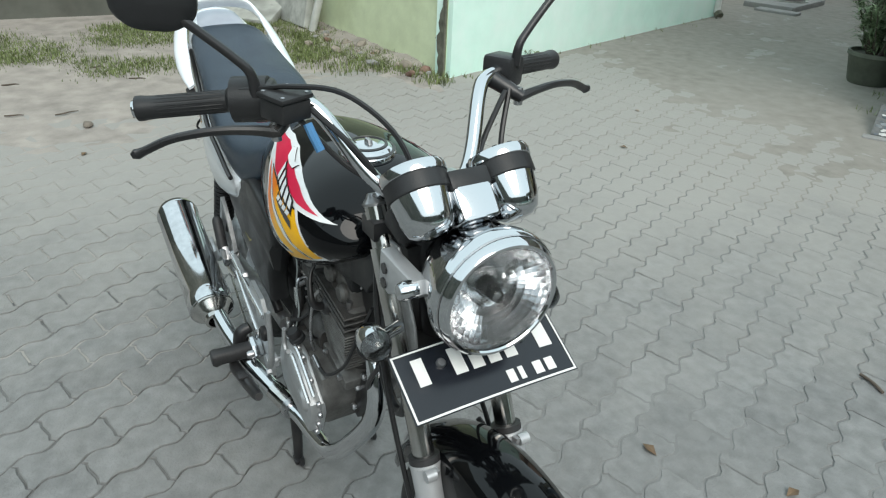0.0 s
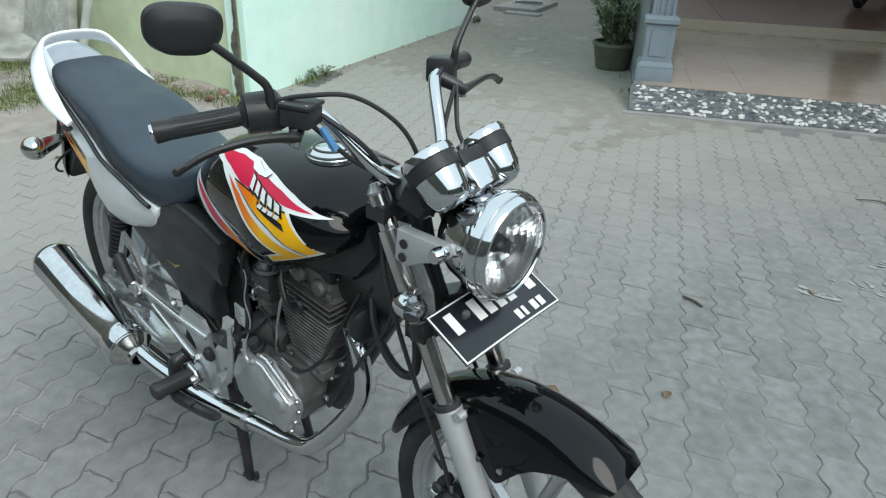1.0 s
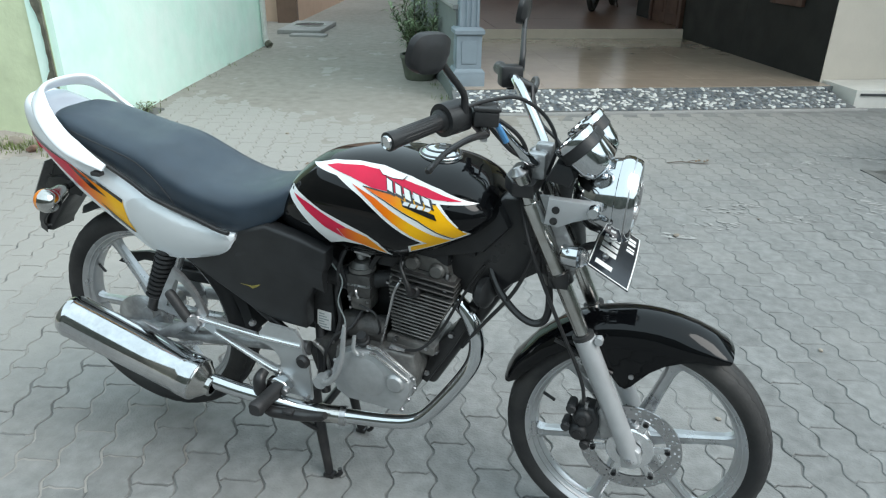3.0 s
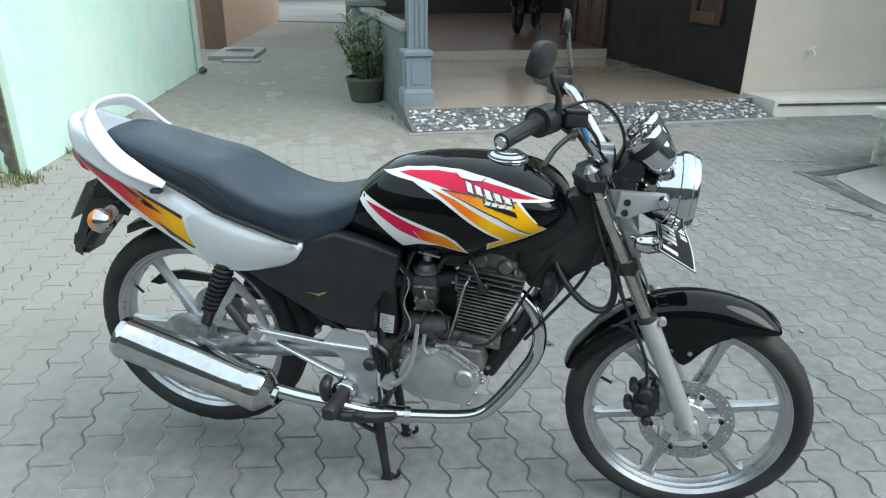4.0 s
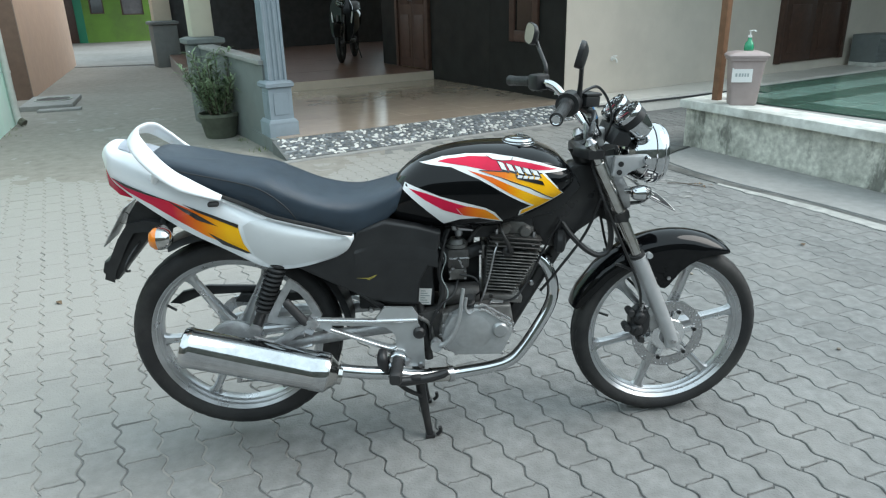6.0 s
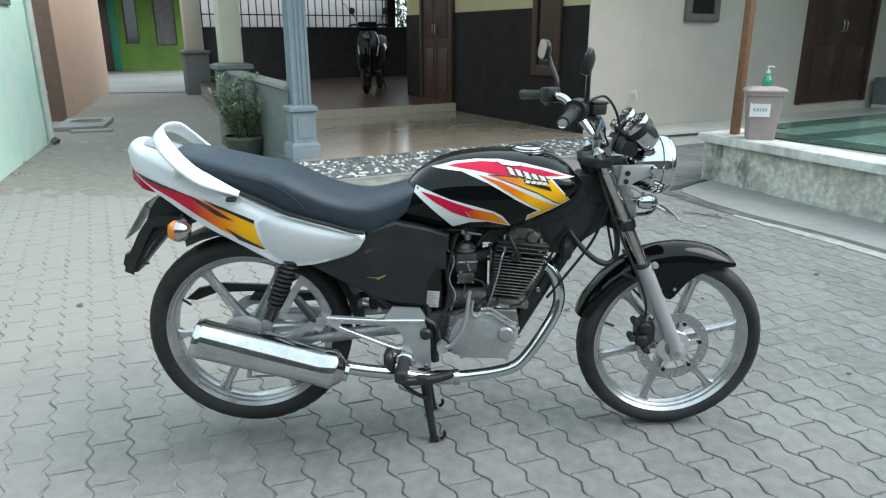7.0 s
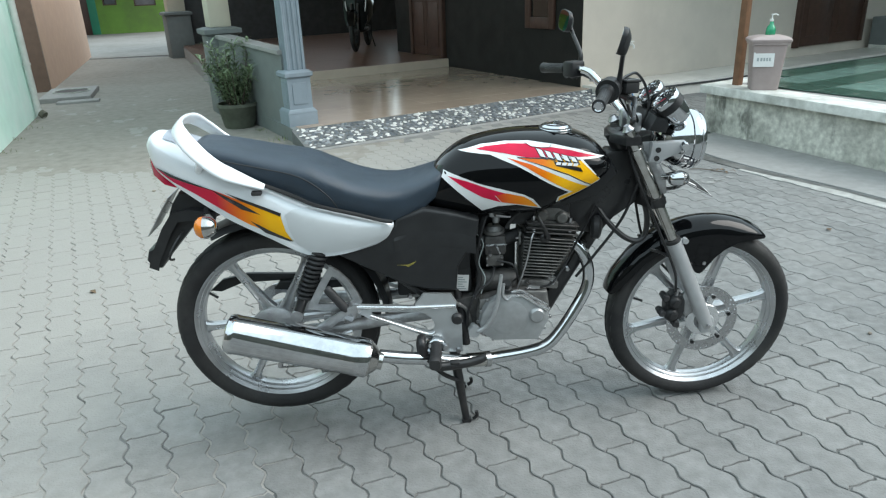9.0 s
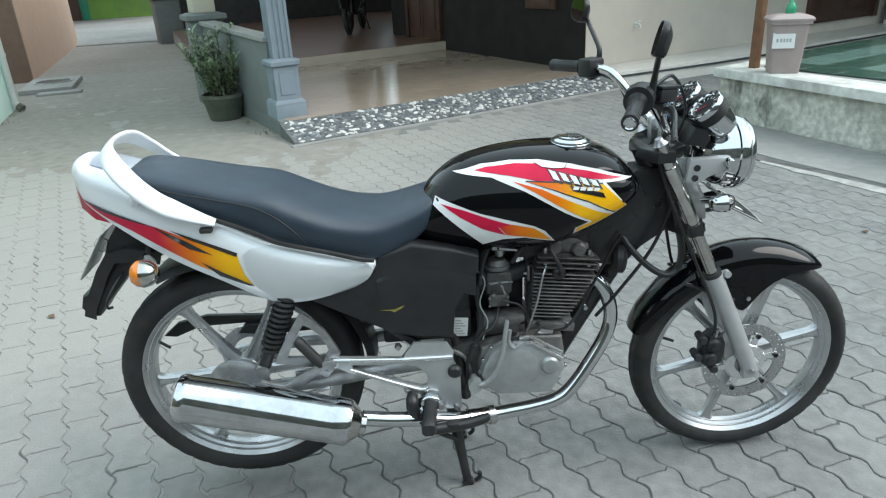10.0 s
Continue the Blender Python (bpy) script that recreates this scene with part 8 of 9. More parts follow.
def wall_tap():
    t = base("water_tap", "small white water tap on the beige wall", "tap", HOUSE @ pose(4.27, 0.598, 0.56))
    part("pipe", tube([(0, 0, 0), (0, -0.03, 0), (0, -0.06, -0.002), (0, -0.075, -0.02), (0, -0.077, -0.045)], 0.011, 10), WHITE_PLASTIC, t)
    part("flange", lathe([(0, 0), (0.028, 0), (0.026, 0.006), (0, 0.007)], 20, pose(0, 0.0, 0, 90)), WHITE_PLASTIC, t)
    part("handle", tube([(-0.03, -0.045, 0.032), (0, -0.045, 0.034), (0.03, -0.045, 0.032)], 0.007, 8), WHITE_PLASTIC, t)
    part("stem", rod((0, -0.045, 0), (0, -0.045, 0.034), 0.007, 10), WHITE_PLASTIC, t)


wall_tap()


# stand-in for a grey basin-like appliance; its slats are made up
def crate():
    c = base("grey_appliance_box", "grey slatted box standing in for an unclear appliance by the beige wall", "crate", HOUSE @ pose(9.45, 0.30, 0.155))
    part("body", box(-0.32, 0.32, -0.2, 0.2, 0.06, 0.46, 0.01), GREY_PAINT, c)
    for k in range(5):
        part("slat", box(-0.30, 0.30, -0.215, -0.2, 0.09 + 0.07 * k, 0.135 + 0.07 * k, 0.004), GREY_PAINT, c)
    part("foot", box(-0.32, 0.32, -0.2, 0.2, 0, 0.06, 0.006), SLAB_WHITE, c)


crate()


def scooter():
    """The parked scooter deep in the porch."""
    m = HOUSE @ pose(3.38, 6.45, RED_Z) @ pose(0, 0, 0, 0, 0, 236) @ Matrix.Diagonal((1.08, 1.08, 1.16, 1))
    s = base("scooter", "black scooter with a pale shield trim parked in the dim porch", "scooter", m)
    # wheels, fork and fender painted dark for the deep porch shade
    for x in (0.62, -0.60):
        w = part("wheel", lathe([(0.17, -0.02), (0.185, -0.022), (0.19, 0), (0.185, 0.022), (0.17, 0.02), (0.165, 0)], 32, pose(x, 0, 0.28, 90), closed=True), BLACK_SATIN, s)
        part("tyre", lathe([(0.19, -0.03), (0.24, -0.042), (0.28, -0.02), (0.285, 0), (0.28, 0.02), (0.24, 0.042), (0.19, 0.03)], 40, pose(x, 0, 0.28, 90)), TYRE, w)
        part("hub", lathe([(0, -0.05), (0.04, -0.05), (0.05, 0), (0.04, 0.05), (0, 0.05)], 20, pose(x, 0, 0.28, 90)), FIN_METAL, w)
        for k in range(5):
            a = 2 * math.pi * k / 5
            part("spoke", tube([(x + 0.04 * math.cos(a), 0, 0.28 + 0.04 * math.sin(a)), (x + 0.17 * math.cos(a), 0, 0.28 + 0.17 * math.sin(a))], 0.012, 6), BLACK_SATIN, w)
    part("front_fender", skin([[(0.62 + r * math.cos(radians(d)), y, 0.28 + r * math.sin(radians(d))) for r, y in ((0.27, -0.06), (0.31, -0.05), (0.325, 0), (0.31, 0.05), (0.27, 0.06), (0.30, 0))] for d in range(20, 150, 10)]), BLACK_GLOSS, s)
    both_s = ((-1), (1))
    for q in both_s:
        part("fork", rod((0.62, q * 0.06, 0.28), (0.47, q * 0.05, 0.68), 0.016, 10), FIN_METAL, s)
    part("leg_shield", skin([[(0.42 - 0.1 * (z - 0.6) - 0.5 * y * y, y, z) for y in (-0.20 * k, -0.1 * k, 0.0, 0.1 * k, 0.20 * k)] + [(0.38 - 0.1 * (z - 0.6) - 0.5 * y * y, y, z) for y in (0.20 * k, 0.1 * k, 0.0, -0.1 * k, -0.20 * k)]
                             for z, k in ((0.30, 0.6), (0.42, 0.9), (0.62, 1.0), (0.80, 0.9), (0.93, 0.6))]), BLACK_GLOSS, s)
    for q in both_s:
        part("shield_trim", tube([(0.385, q * 0.115, 0.44), (0.395, q * 0.150, 0.58), (0.375, q * 0.165, 0.72), (0.345, q * 0.125, 0.86)], [0.010, 0.022, 0.024, 0.010], 8, flat=0.6), SCOOTER_WHITE, s, "pale painted shield trim")
    part("footboard", box(-0.08, 0.36, -0.13, 0.13, 0.26, 0.32, 0.02), BLACK_SATIN, s)
    part("body", skin([[(x, y * w, z0 + (z1 - z0) * q) for y, q in ((-1, 0.1), (-1, 0.7), (-0.6, 1), (0.6, 1), (1, 0.7), (1, 0.1), (0.6, 0), (-0.6, 0))]
                       for x, w, z0, z1 in ((-0.02, 0.10, 0.34, 0.66), (-0.2, 0.15, 0.40, 0.72), (-0.5, 0.16, 0.50, 0.76), (-0.8, 0.12, 0.60, 0.80), (-0.95, 0.04, 0.72, 0.80))]), BLACK_GLOSS, s)
    part("seat", skin([[(x, y * w, z + q * h) for y, q in ((-1, 0), (-0.9, 0.7), (-0.5, 1), (0.5, 1), (0.9, 0.7), (1, 0))] for x, w, z, h in ((0.02, 0.07, 0.68, 0.04), (-0.15, 0.13, 0.71, 0.08), (-0.45, 0.15, 0.75, 0.09), (-0.75, 0.12, 0.79, 0.08), (-0.85, 0.05, 0.80, 0.04))]), VINYL, s)
    part("handlebar", tube([(0.22, -0.34, 1.0), (0.30, -0.22, 1.02), (0.36, 0, 0.98), (0.30, 0.22, 1.02), (0.22, 0.34, 1.0)], 0.018, 10), BLACK_SATIN, s)
    part("bar_cover", moved(box(-0.07, 0.07, -0.16, 0.16, -0.05, 0.07, 0.03, 3), pose(0.36, 0, 0.98, 0, -20)), BLACK_GLOSS, s)
    for q in both_s:
        mm = part("mirror", moved(lathe([(0, -0.02), (0.03, -0.018), (0.05, -0.005), (0.052, 0.006), (0, 0.008)], 20), pose(0.24, q * 0.28, 1.22, 0, -80)), BLACK_SATIN, s)
        part("mirror_stem", tube([(0.30, q * 0.18, 1.03), (0.28, q * 0.22, 1.12), (0.25, q * 0.27, 1.2)], 0.007, 8), BLACK_FRAME, mm)
    part("headlamp", lathe([(0, 0.03), (0.06, 0.02), (0.075, 0)], 24, pose(0.44, 0, 0.86, 0, 80)), SMOKE, s)
    part("stand", tube([(-0.15, 0.1, 0.3), (-0.16, 0.15, 0.15), (-0.17, 0.19, 0.008)], 0.012, 8), BLACK_FRAME, s)


scooter()


def far_bush():
    """Greenery outside, beyond the end of the grille."""
    b = base("bush", "dense dark green bush outside the porch's back wall", "bush", HOUSE @ pose(7.3, 12.2, 0))
    rng = random.Random(17)
    stems, leaves = bmesh.new(), bmesh.new()
    for k in range(26):
        x, y = rng.uniform(-1.0, 1.0), rng.uniform(-0.5, 0.5)
        top = rng.uniform(1.9, 3.0)
        pts = [(x * 0.4, y * 0.4, 0), (x * 0.8, y * 0.8, top * 0.5), (x * 1.1, y * 1.1, top)]
        tube(pts, [0.02, 0.013, 0.005], 5, 3, bm=stems)
        for q in curve_points(pts, 8)[3:]:
            for _ in range(9):
                d = Vector((rng.uniform(-1, 1), rng.uniform(-1, 1), rng.uniform(-0.3, 0.8)))
                leaf_quad(leaves, q + 0.16 * noise.random_unit_vector() * rng.random(), d, (0, 0, 1), rng.uniform(0.10, 0.2), rng.uniform(0.05, 0.09), rng.uniform(0.0, 0.4))
    part("stems", stems, TWIG, b)
    part("leaves", leaves, LEAF, b, "broad green leaves", kind="stuff", smooth=False)


far_bush()


# soil bank, rubble and grass at the lime wall
def soil_bank():
    bm = bmesh.new()
    rows = []
    for i in range(76):
        x = -2.95 - i * 0.045
        near = min(1.0, max(0.0, (-x - 2.95) / 0.8))
        row = []
        for j in range(16):
            t = j / 15
            edge = lime_y(x) - 0.45 - 0.2 * near + 0.28 * noise.noise(Vector((x * 0.9, 0, 3))) + 0.10 * noise.noise(Vector((x * 4, 0, 7))) - 0.4 * max(0.0, min(1.0, (-x - 4.0) / 2.5))
            back = lime_y(x) + 0.05 - 0.3 * (1 - near)
            y = back + (edge - back) * t
            rise = 0.030 * near * (1 - t) ** 1.3 + 0.012 * (1 - t)
            z = rise + 0.022 * noise.noise(Vector((x * 3, y * 3, 1))) * (1 - t) * near + 0.014 * noise.noise(Vector((x * 11, y * 11, 1))) * (1 - t) - 0.016 * t * t - 0.012 * (1 - near)
            row.append(bm.verts.new((x, y, z)))
        rows.append(row)
    for a, b in zip(rows, rows[1:]):
        for j in range(15):
            bm.faces.new((a[j], a[j + 1], b[j + 1], b[j]))
    return thing("soil_bank", bm, SOIL, "sandy soil bank heaped along the lime wall's foot", "soil", kind="structure", sharp=80)


soil_bank()


def rubble():
    rng = random.Random(21)
    shapes = []
    for k in range(5):
        bm = bmesh.new()
        bmesh.ops.create_icosphere(bm, subdivisions=2, radius=1)
        for v in bm.verts:
            v.co *= 1 + 0.35 * noise.noise(v.co * 1.3 + Vector((k * 7, 0, 0)))
            v.co.x = max(-0.85, min(0.85, v.co.x))
            v.co.y = max(-0.75, min(0.75, v.co.y))
        me = finish(bm, 32)
        me.materials.append(ROCK if k < 3 else CLAY_RED if k == 3 else CONCRETE)
        shapes.append(me)
    for i in range(34):
        x = -3.35 - rng.random() ** 1.2 * 2.7
        y = lime_y(x) - 0.08 - abs(rng.gauss(0, 0.13)) - 0.10 * (x < -4.5) * rng.random()
        r = rng.uniform(0.018, 0.055) * (1.5 if x < -5 and rng.random() < 0.4 else 1)
        ob = new("rubble_stone", shapes[rng.randrange(5)])
        ob.matrix_world = pose(x, y, 0.02 + r * 0.2, rng.uniform(0, 30), rng.uniform(0, 30), rng.uniform(0, 360)) @ Matrix.Diagonal((r * rng.uniform(1, 1.5), r, r * rng.uniform(0.5, 0.8), 1))
        tagged(ob, "rough rubble stone lying at the wall's foot", "stone", "rubble along the lime wall")


CLAY_RED = surface("broken red brick", (0.20, 0.125, 0.095), 0.9, vary=0.25, scale=20, bump=0.4, bump_scale=60)
rubble()


def broken_slabs():
    for k, (x, y, rz, rx, w, h, t) in enumerate(((-5.55, 1.60, 6, -14, 0.8, 0.70, 0.08), (-6.12, 1.30, 62, -18, 0.9, 0.85, 0.09), (-6.02, 0.55, 84, -22, 0.7, 0.62, 0.09), (-5.72, 1.15, 40, -74, 0.7, 0.5, 0.08))):
        bm = prism([(-w / 2, 0), (w / 2, 0.02), (w / 2 - 0.06, h * 0.8), (w / 4, h), (-w / 4, h * 0.93), (-w / 2 + 0.04, h * 0.7)], -t / 2, t / 2, 0.012)
        thing("broken_slab", bm, OLD_CONCRETE, "broken grey concrete slab leaning at the lime wall", "slab", pose(x, y, 0.01, rx, 0, rz), group="broken slabs")
    thing("plastic_pipe", tube([(-4.75, 1.86, 1.30), (-4.85, 1.80, 0.8), (-5.05, 1.66, 0.03)], 0.036, 14), PIPE_WHITE, "old white plastic pipe leaning on the wall", "pipe")


broken_slabs()


def grass():
    rng = random.Random(3)
    verts, faces = [], []

    def tuft(x, y, z, n, h, spread):
        for _ in range(n):
            a = rng.uniform(0, 6.28)
            px, py = x + rng.gauss(0, spread), y + rng.gauss(0, spread)
            hh = h * rng.uniform(0.4, 1.1)
            lean = rng.uniform(0.1, 0.8) * hh
            w = rng.uniform(0.002, 0.0045)
            dx, dy = math.cos(a), math.sin(a)
            i = len(verts)
            verts.extend([(px - dy * w, py + dx * w, z), (px + dy * w, py - dx * w, z), (px + dx * lean * 0.4 + dy * w * 0.7, py + dy * lean * 0.4 - dx * w * 0.7, z + hh * 0.6),
                          (px + dx * lean * 0.4 - dy * w * 0.7, py + dy * lean * 0.4 + dx * w * 0.7, z + hh * 0.6), (px + dx * lean, py + dy * lean, z + hh)])
            faces.extend([(i, i + 1, i + 2, i + 3), (i + 3, i + 2, i + 4)])
    # along the lime wall
    for _ in range(700):
        x = -3.15 - rng.random() * 3.1
        y = lime_y(x) - 0.06 - abs(rng.gauss(0, 0.32))
        if noise.noise(Vector((x * 1.1, y * 1.8, 6))) > 0.02 - 0.10 * (-x - 3.6):
            tuft(x, y, 0.0, 20, rng.uniform(0.025, 0.07), 0.05)
    # on the open ground before the far wall
    for _ in range(3600):
        x, y = rng.uniform(-6.3, -4.1), rng.uniform(-4.2, 1.6)
        thick = min(1.0, max(0.0, (-x - 4.1 + 0.12 * y) / 0.9)) * min(1.0, max(0.0, (6.15 + x) / 0.35))
        if noise.noise(Vector((x * 1.1, y * 1.1, 2))) > 0.34 - 0.66 * thick:
            tuft(x, y, 0.0, 26, rng.uniform(0.02, 0.05), 0.08)
    # weeds at the mint wall
    for t in (0.12, 0.55, 0.62, 0.70, 0.78, 0.9, 1.05, 1.3, 1.8, 2.4, 3.0, 3.6, 4.0):
        x, y = P0[0] + 0.045 - 0.319 * t, P0[1] + t
        tuft(x, y, -0.002, 34 if 0.5 < t < 1.0 else 14, 0.06 if 0.5 < t < 1.0 else 0.035, 0.05)
    for t in (0.3, 0.9):
        tuft(-1.32 - 0.45 * t, 4.20 + 0.89 * t, 0.0, 18, 0.05, 0.05)
    me = bpy.data.meshes.new("mesh")
    me.from_pydata(verts, [], faces)
    me.materials.append(GRASS)
    tagged(new("grass", me), "short patchy grass and weeds along the walls", "grass", kind="stuff")


grass()


def wall_weed(x, y, seed):
    rng = random.Random(seed)
    w = base("weed", "small leafy weed at the mint wall's foot", "weed", pose(x, y, 0), group="weeds at the wall")
    st, lv = bmesh.new(), bmesh.new()
    for k in range(9):
        a = rng.uniform(0, 6.28)
        pts = [(0, 0, 0), (0.04 * math.cos(a), 0.04 * math.sin(a), 0.06), (0.09 * math.cos(a), 0.09 * math.sin(a), rng.uniform(0.04, 0.09))]
        tube(pts, 0.0018, 4, 3, bm=st)
        for q in curve_points(pts, 4)[2:]:
            b = rng.uniform(0, 6.28)
            leaf_quad(lv, q, (math.cos(b), math.sin(b), 0.4), (0, 0, 1), rng.uniform(0.02, 0.04), rng.uniform(0.012, 0.02))
    part("stems", st, TWIG, w)
    part("leaves", lv, LEAF, w, kind="stuff", smooth=False)


for k, (x, y) in enumerate(((-3.46, 2.90), (-3.50, 3.02))):
    wall_weed(x, y, 30 + k)


def litter():
    rng = random.Random(5)

    def twig(x, y, rz, k):
        t = base("twig", "dry forked twig lying on the paving", "twig", pose(x, y, 0.006, 0, 0, rz), group="twigs on the paving")
        part("stick", tube([(-0.13, 0, 0.0), (-0.04, 0.012, 0.004), (0.05, 0.0, 0.001), (0.14, -0.02, 0.0)], [0.003, 0.004, 0.0035, 0.002], 6), TWIG, t)
        part("fork", tube([(0.0, 0.006, 0.003), (0.05, 0.04, 0.004), (0.11, 0.05, 0.001)], [0.003, 0.0025, 0.0015], 6), TWIG, t)
        for i in range(4):
            bm = bmesh.new()
            leaf_quad(bm, (0.05 + 0.03 * i, 0.02 * (i % 2), 0.004), (0.5, rng.uniform(-1, 1), 0.1), (0, 0, 1), 0.05, 0.02)
            part("leaf", bm, DRY_LEAF, t, smooth=False)
    twig(0.70, 3.29, 20, 0)
    twig(1.88, 2.70, -30, 1)
    thing("dry_stick", tube([(-0.045, 0, 0), (0, 0.004, 0.002), (0.045, 0, 0)], 0.005, 8), TWIG, "short dry stick on the paving", "stick", pose(0.375, 1.58, 0.006, 0, 0, -14))
    spots = [(0.70, 2.0), (-1.82, 1.14), (0.9, 0.55), (0.55, 0.95), (-2.1, 2.9), (0.25, 0.75), (1.25, 1.1), (-2.6, -0.4), (-3.1, -0.1), (-2.9, 0.6), (1.5, 0.3), (-1.6, 2.3), (1.1, 2.4), (2.0, 1.4)]
    bm = bmesh.new()
    bmesh.ops.create_icosphere(bm, subdivisions=1, radius=1)
    stone = finish(bm, 180)
    stone.materials.append(ROCK)
    for i, (x, y) in enumerate(spots):
        if i % 2:
            b = bmesh.new()
            leaf_quad(b, (0, 0, 0), (1, 0, 0.05), (0, 0, 1), 0.05, 0.028, 0.1)
            thing("fallen_leaf", b, DRY_LEAF, "curled dry brown leaf on the paving", "leaf", pose(x, y, 0.004, 0, 0, rng.uniform(0, 360)), group="fallen leaves", smooth=False)
        else:
            r = rng.uniform(0.007, 0.015)
            ob = new("pebble_loose", stone)
            ob.matrix_world = pose(x, y, r * 0.4, 0, 0, rng.uniform(0, 360)) @ Matrix.Diagonal((r * 1.4, r, r * 0.7, 1))
            tagged(ob, "small loose stone lying on the paving", "stone", "loose stones")


litter()


def earth_litter():
    """A stone and a few dry sticks on the bare earth."""
    for k, (x, y, rz, n) in enumerate(((-3.35, -0.72, 82, 0.10), (-3.30, -0.45, 110, 0.13), (-4.05, -0.74, 90, 0.10), (-3.95, 0.02, 75, 0.11), (-4.35, -0.20, 98, 0.09))):
        pts = [(-n / 2, 0.004, 0.008), (-n * 0.15, -0.006, 0.010), (n * 0.2, 0.005, 0.009), (n / 2, -0.004, 0.008)]
        thing("dry_stick", tube(pts, [0.004, 0.005, 0.004, 0.002], 7), TWIG, "dry brown stick lying on the bare earth", "stick", pose(x, y, 0.002, 0, 0, rz), group="sticks on the earth")
    bm = bmesh.new()
    bmesh.ops.create_icosphere(bm, subdivisions=2, radius=1)
    for v in bm.verts:
        v.co *= 1 + 0.25 * noise.noise(v.co * 1.4)
    thing("stone", moved(bm, pose(-3.02, -0.36, 0.016) @ Matrix.Diagonal((0.035, 0.026, 0.018, 1))), ROCK, "small pale stone on the bare earth", "stone", sharp=40)


earth_litter()


def mortar_smears():
    """Pale specks of dried mortar on the paving."""
    rng = random.Random(8)
    bm = bmesh.new()
    for x, y, w in ((0.94, 2.46, 0.13), (0.92, 2.24, 0.09), (1.29, 2.49, 0.12), (0.71, 2.0, 0.07), (1.15, 3.47, 0.10), (1.92, 3.89, 0.16), (1.60, 3.32, 0.12), (1.73, 2.79, 0.14), (1.70, 2.93, 0.08),
                    (1.69, 3.88, 0.10), (1.05, 2.60, 0.07), (1.82, 2.45, 0.10), (1.48, 3.62, 0.09)):
        turn = rng.uniform(-0.3, 0.6)
        for _ in range(26):
            dx, dy = rng.gauss(0, w * 0.8), rng.gauss(0, w * 0.28)
            cx, cy = x + dx * math.cos(turn) - dy * math.sin(turn), y + dx * math.sin(turn) + dy * math.cos(turn)
            size = rng.uniform(0.004, 0.020)
            ring = []
            for k in range(9):
                a = 2 * math.pi * k / 9
                r = size * (0.5 + 0.5 * rng.random())
                ring.append(bm.verts.new((cx + 1.6 * r * math.cos(a + turn), cy + 0.7 * r * math.sin(a), 0.0020 + 0.0004 * rng.random())))
            bm.faces.new(ring)
    return thing("mortar_smears", bm, DRIED_MORTAR, "pale specks of dried mortar on the paving", "stain", kind="stuff", smooth=False)


DRIED_MORTAR = surface("dried mortar", (0.30, 0.30, 0.29), 0.9, vary=0.2, scale=30, bump=0.3, bump_scale=120)
mortar_smears()


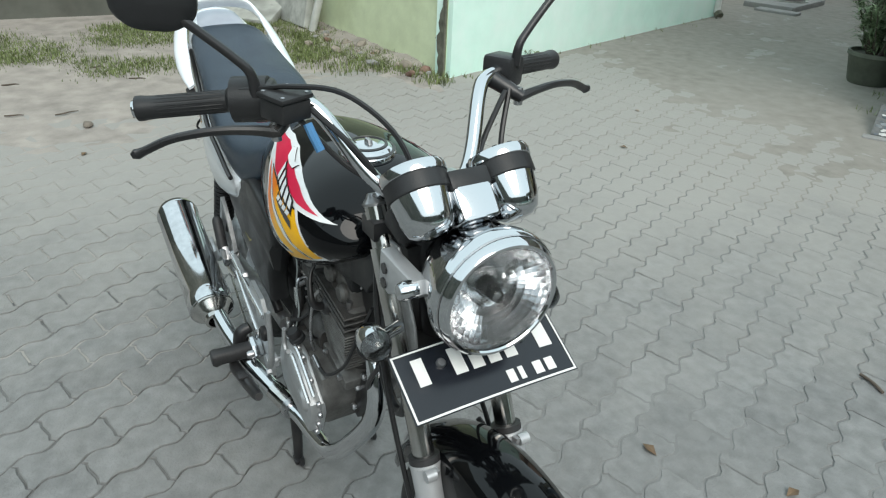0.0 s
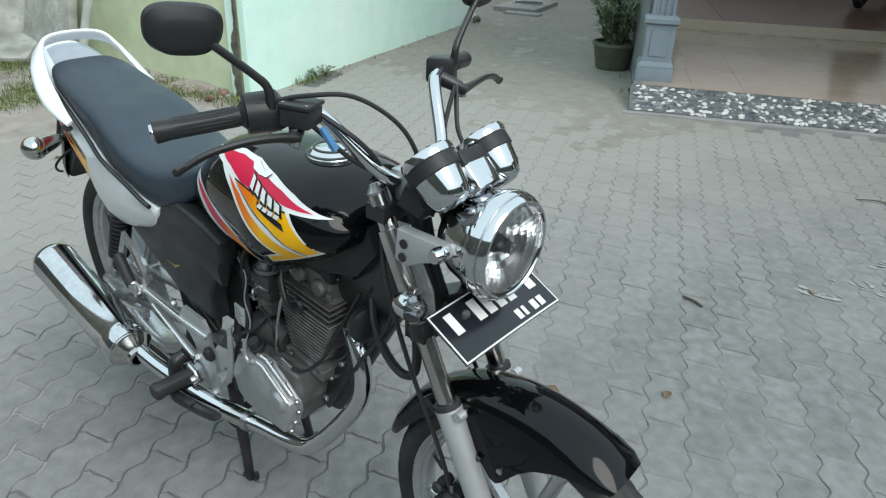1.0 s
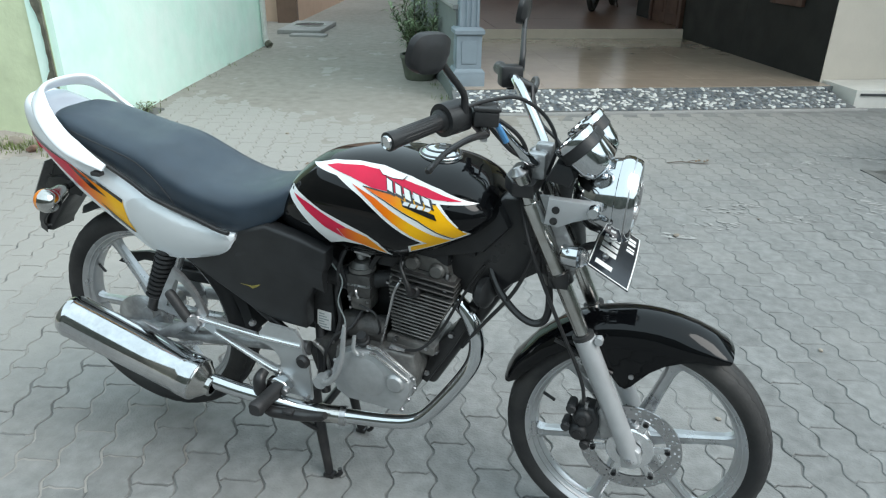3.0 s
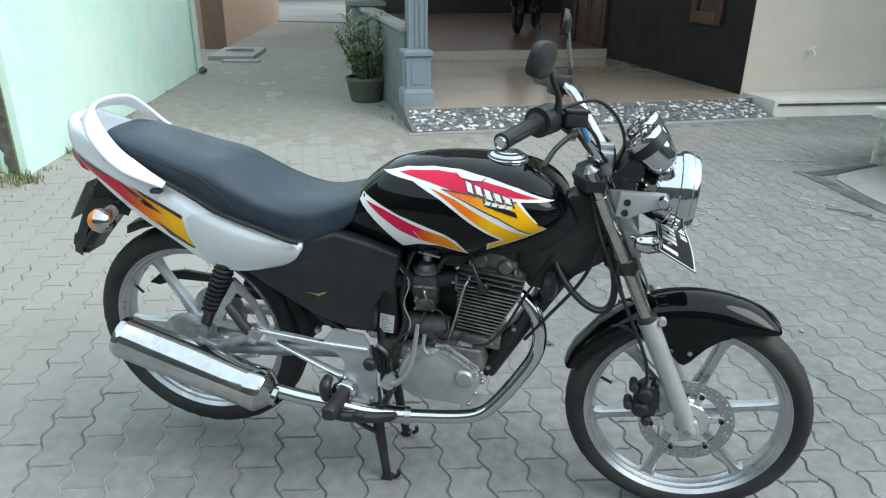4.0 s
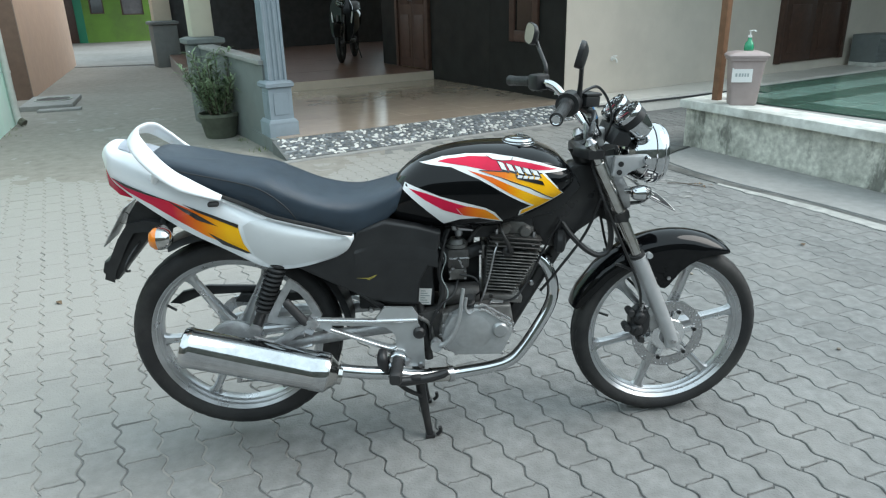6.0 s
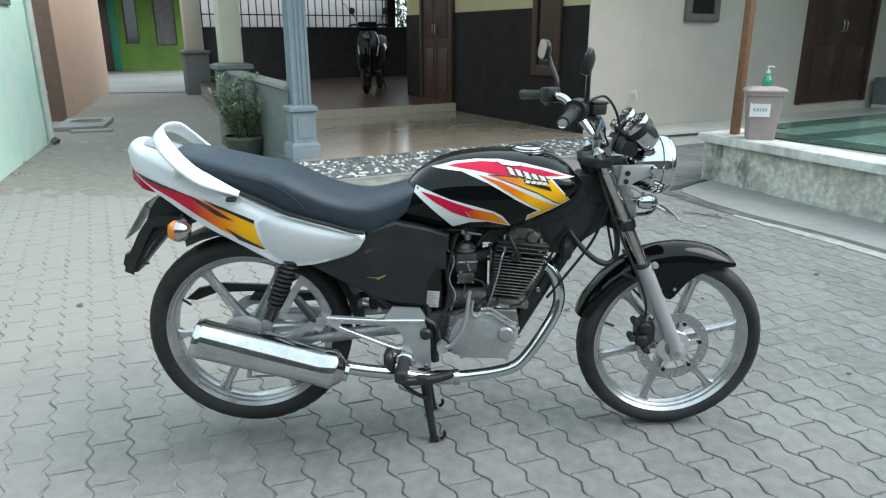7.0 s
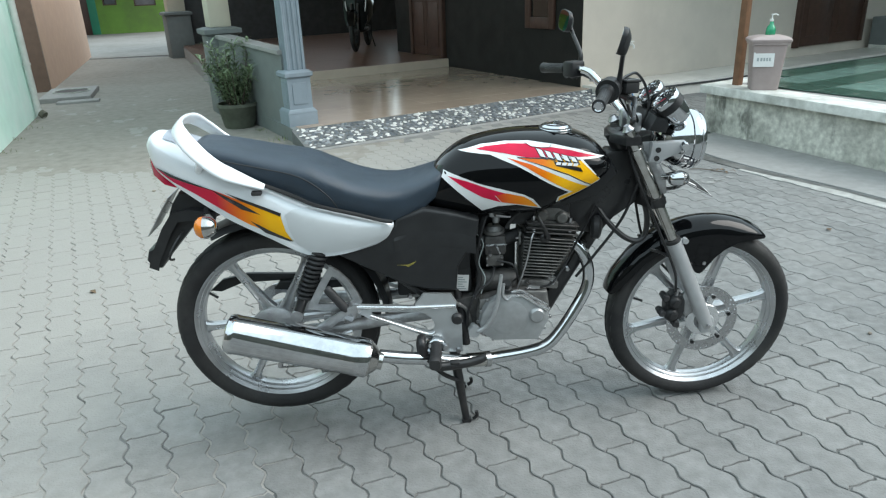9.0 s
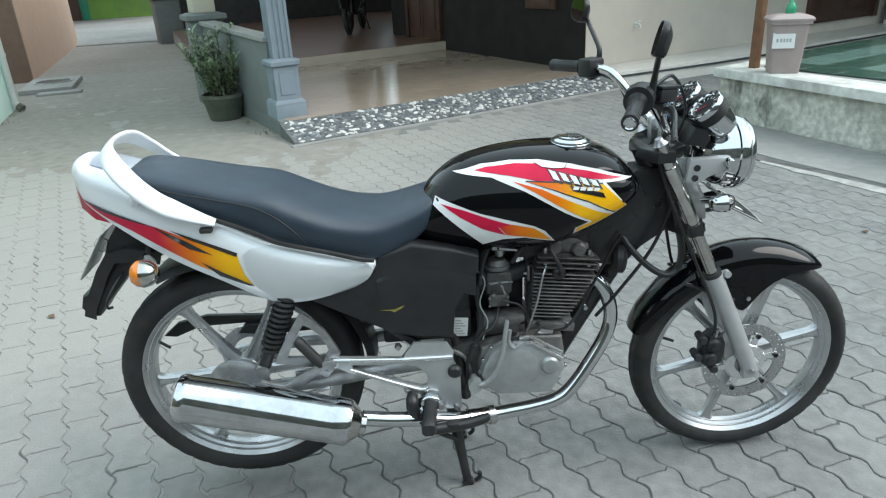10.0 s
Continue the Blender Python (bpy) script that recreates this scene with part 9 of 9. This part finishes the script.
# ---- the zigzag paving, last ----
def paving():
    TURN = 24.5
    yard = base("pavement", "grey interlocking zigzag concrete pavers with dusty open joints", "pavement", pose(0, 0, 0, 0, 0, TURN), kind="structure")
    L, W, A = 0.230, 0.116, 0.0115
    wave = [(0.0, 0.0), (0.105, -0.85), (0.175, -0.85), (0.33, 0.85), (0.41, 0.85), (0.5, 0.0)]
    wave = wave + [(t + 0.5, a) for t, a in wave[1:]]

    def outline(shrink):
        right = [(W / 2 - shrink + A * a, L * (t - 0.5) * (1 - 2 * shrink / L)) for t, a in wave]
        left = [(-W / 2 + shrink + A * a, L * (t - 0.5) * (1 - 2 * shrink / L)) for t, a in reversed(wave)]
        top = [(W * 0.36, L / 2 - shrink - 0.008), (W * 0.2, L / 2 - shrink - 0.002), (-W * 0.2, L / 2 - shrink + 0.002), (-W * 0.36, L / 2 - shrink + 0.008)]
        low = [(-W * 0.36, -L / 2 + shrink + 0.008), (-W * 0.2, -L / 2 + shrink + 0.002), (W * 0.2, -L / 2 + shrink - 0.002), (W * 0.36, -L / 2 + shrink - 0.008)]
        return right + top + left + low

    def paver(var):
        bm = bmesh.new()
        gap = 0.0021
        a, b, c = outline(gap + 0.0030), outline(gap + 0.0008), outline(gap)
        z = (0.0, -0.0022, -0.014)
        rows = []
        for ring, h in zip((a, b, c), z):
            rows.append([bm.verts.new((x + 0.0012 * math.sin(37 * x + 51 * y + var), y + 0.0012 * math.sin(63 * x - 29 * y + var), h)) for x, y in ring])
        bm.faces.new(rows[0])
        n = len(rows[0])
        for p, q in zip(rows, rows[1:]):
            for i in range(n):
                j = (i + 1) % n
                bm.faces.new((p[i], q[i], q[j], p[j]))
        me = finish(bm, 22)
        me.materials.append(PAVER)
        return me
    meshes = [paver(v * 1.7) for v in range(4)]
    turn = Matrix.Rotation(radians(TURN), 4, "Z")
    inv_house = HOUSE.inverted()
    rng = random.Random(11)
    spots = []
    for i in range(-84, 76):
        for j in range(-46, 42):
            x, y = i * W - 0.0285, (j + 0.5 + 0.5 * (i % 2)) * L + 0.0695
            p = turn @ Vector((x, y, 0))
            h = inv_house @ p
            if not (-9.0 < p.x < 4.9 and -7.0 < p.y < 9.0):
                continue
            if h.y > -0.10 and h.x > -0.33:
                continue
            if h.x > 2.50 + (h.y + 1.56) * 0.106 and h.y < -1.35:
                continue
            if h.x > 4.9 or (h.x > 3.3 and h.y > -0.22):
                continue
            wall = -3.28 - (p.y - 2.12) * 0.319
            if p.y > 2.0 and p.x < wall + 0.16:
                continue
            if p.y <= 2.0 and p.x < -3.3 - 0.75 * max(0.0, 2.0 - p.y):
                continue
            if h.y > 5.2:
                continue
            spots.append((math.hypot((p.x - 0.05) / 1.9, (p.y + 0.25) / 1.0), x, y, p))
    spots.sort(key=lambda q: q[0])
    verts, faces = [], []
    shapes = [([v.co.copy() for v in me.vertices], [tuple(f.vertices) for f in me.polygons]) for me in meshes]
    for n, (d, x, y, p) in enumerate(spots):
        k = rng.randrange(4)
        sink = -0.0014 * (0.5 + noise.noise(Vector((p.x * 1.1, p.y * 1.1, 4)))) + rng.uniform(-0.0014, 0.0006)
        m = pose(x, y, sink, rng.uniform(-0.35, 0.35), rng.uniform(-0.45, 0.45), rng.uniform(-0.4, 0.4))
        if n < 300:
            ob = new("paver", meshes[k])
            ob.parent = yard
            ob.matrix_basis = m
        else:
            base_i = len(verts)
            verts += [m @ v for v in shapes[k][0]]
            faces += [tuple(base_i + i for i in f) for f in shapes[k][1]]
    me = bpy.data.meshes.new("mesh")
    me.from_pydata(verts, [], faces)
    me.shade_smooth()
    me.set_sharp_from_angle(angle=radians(22))
    me.materials.append(PAVER)
    ob = new("paver_field", me)
    ob.parent = yard
    tagged(ob, "grey zigzag pavers of the yard", kind="stuff")


paving()
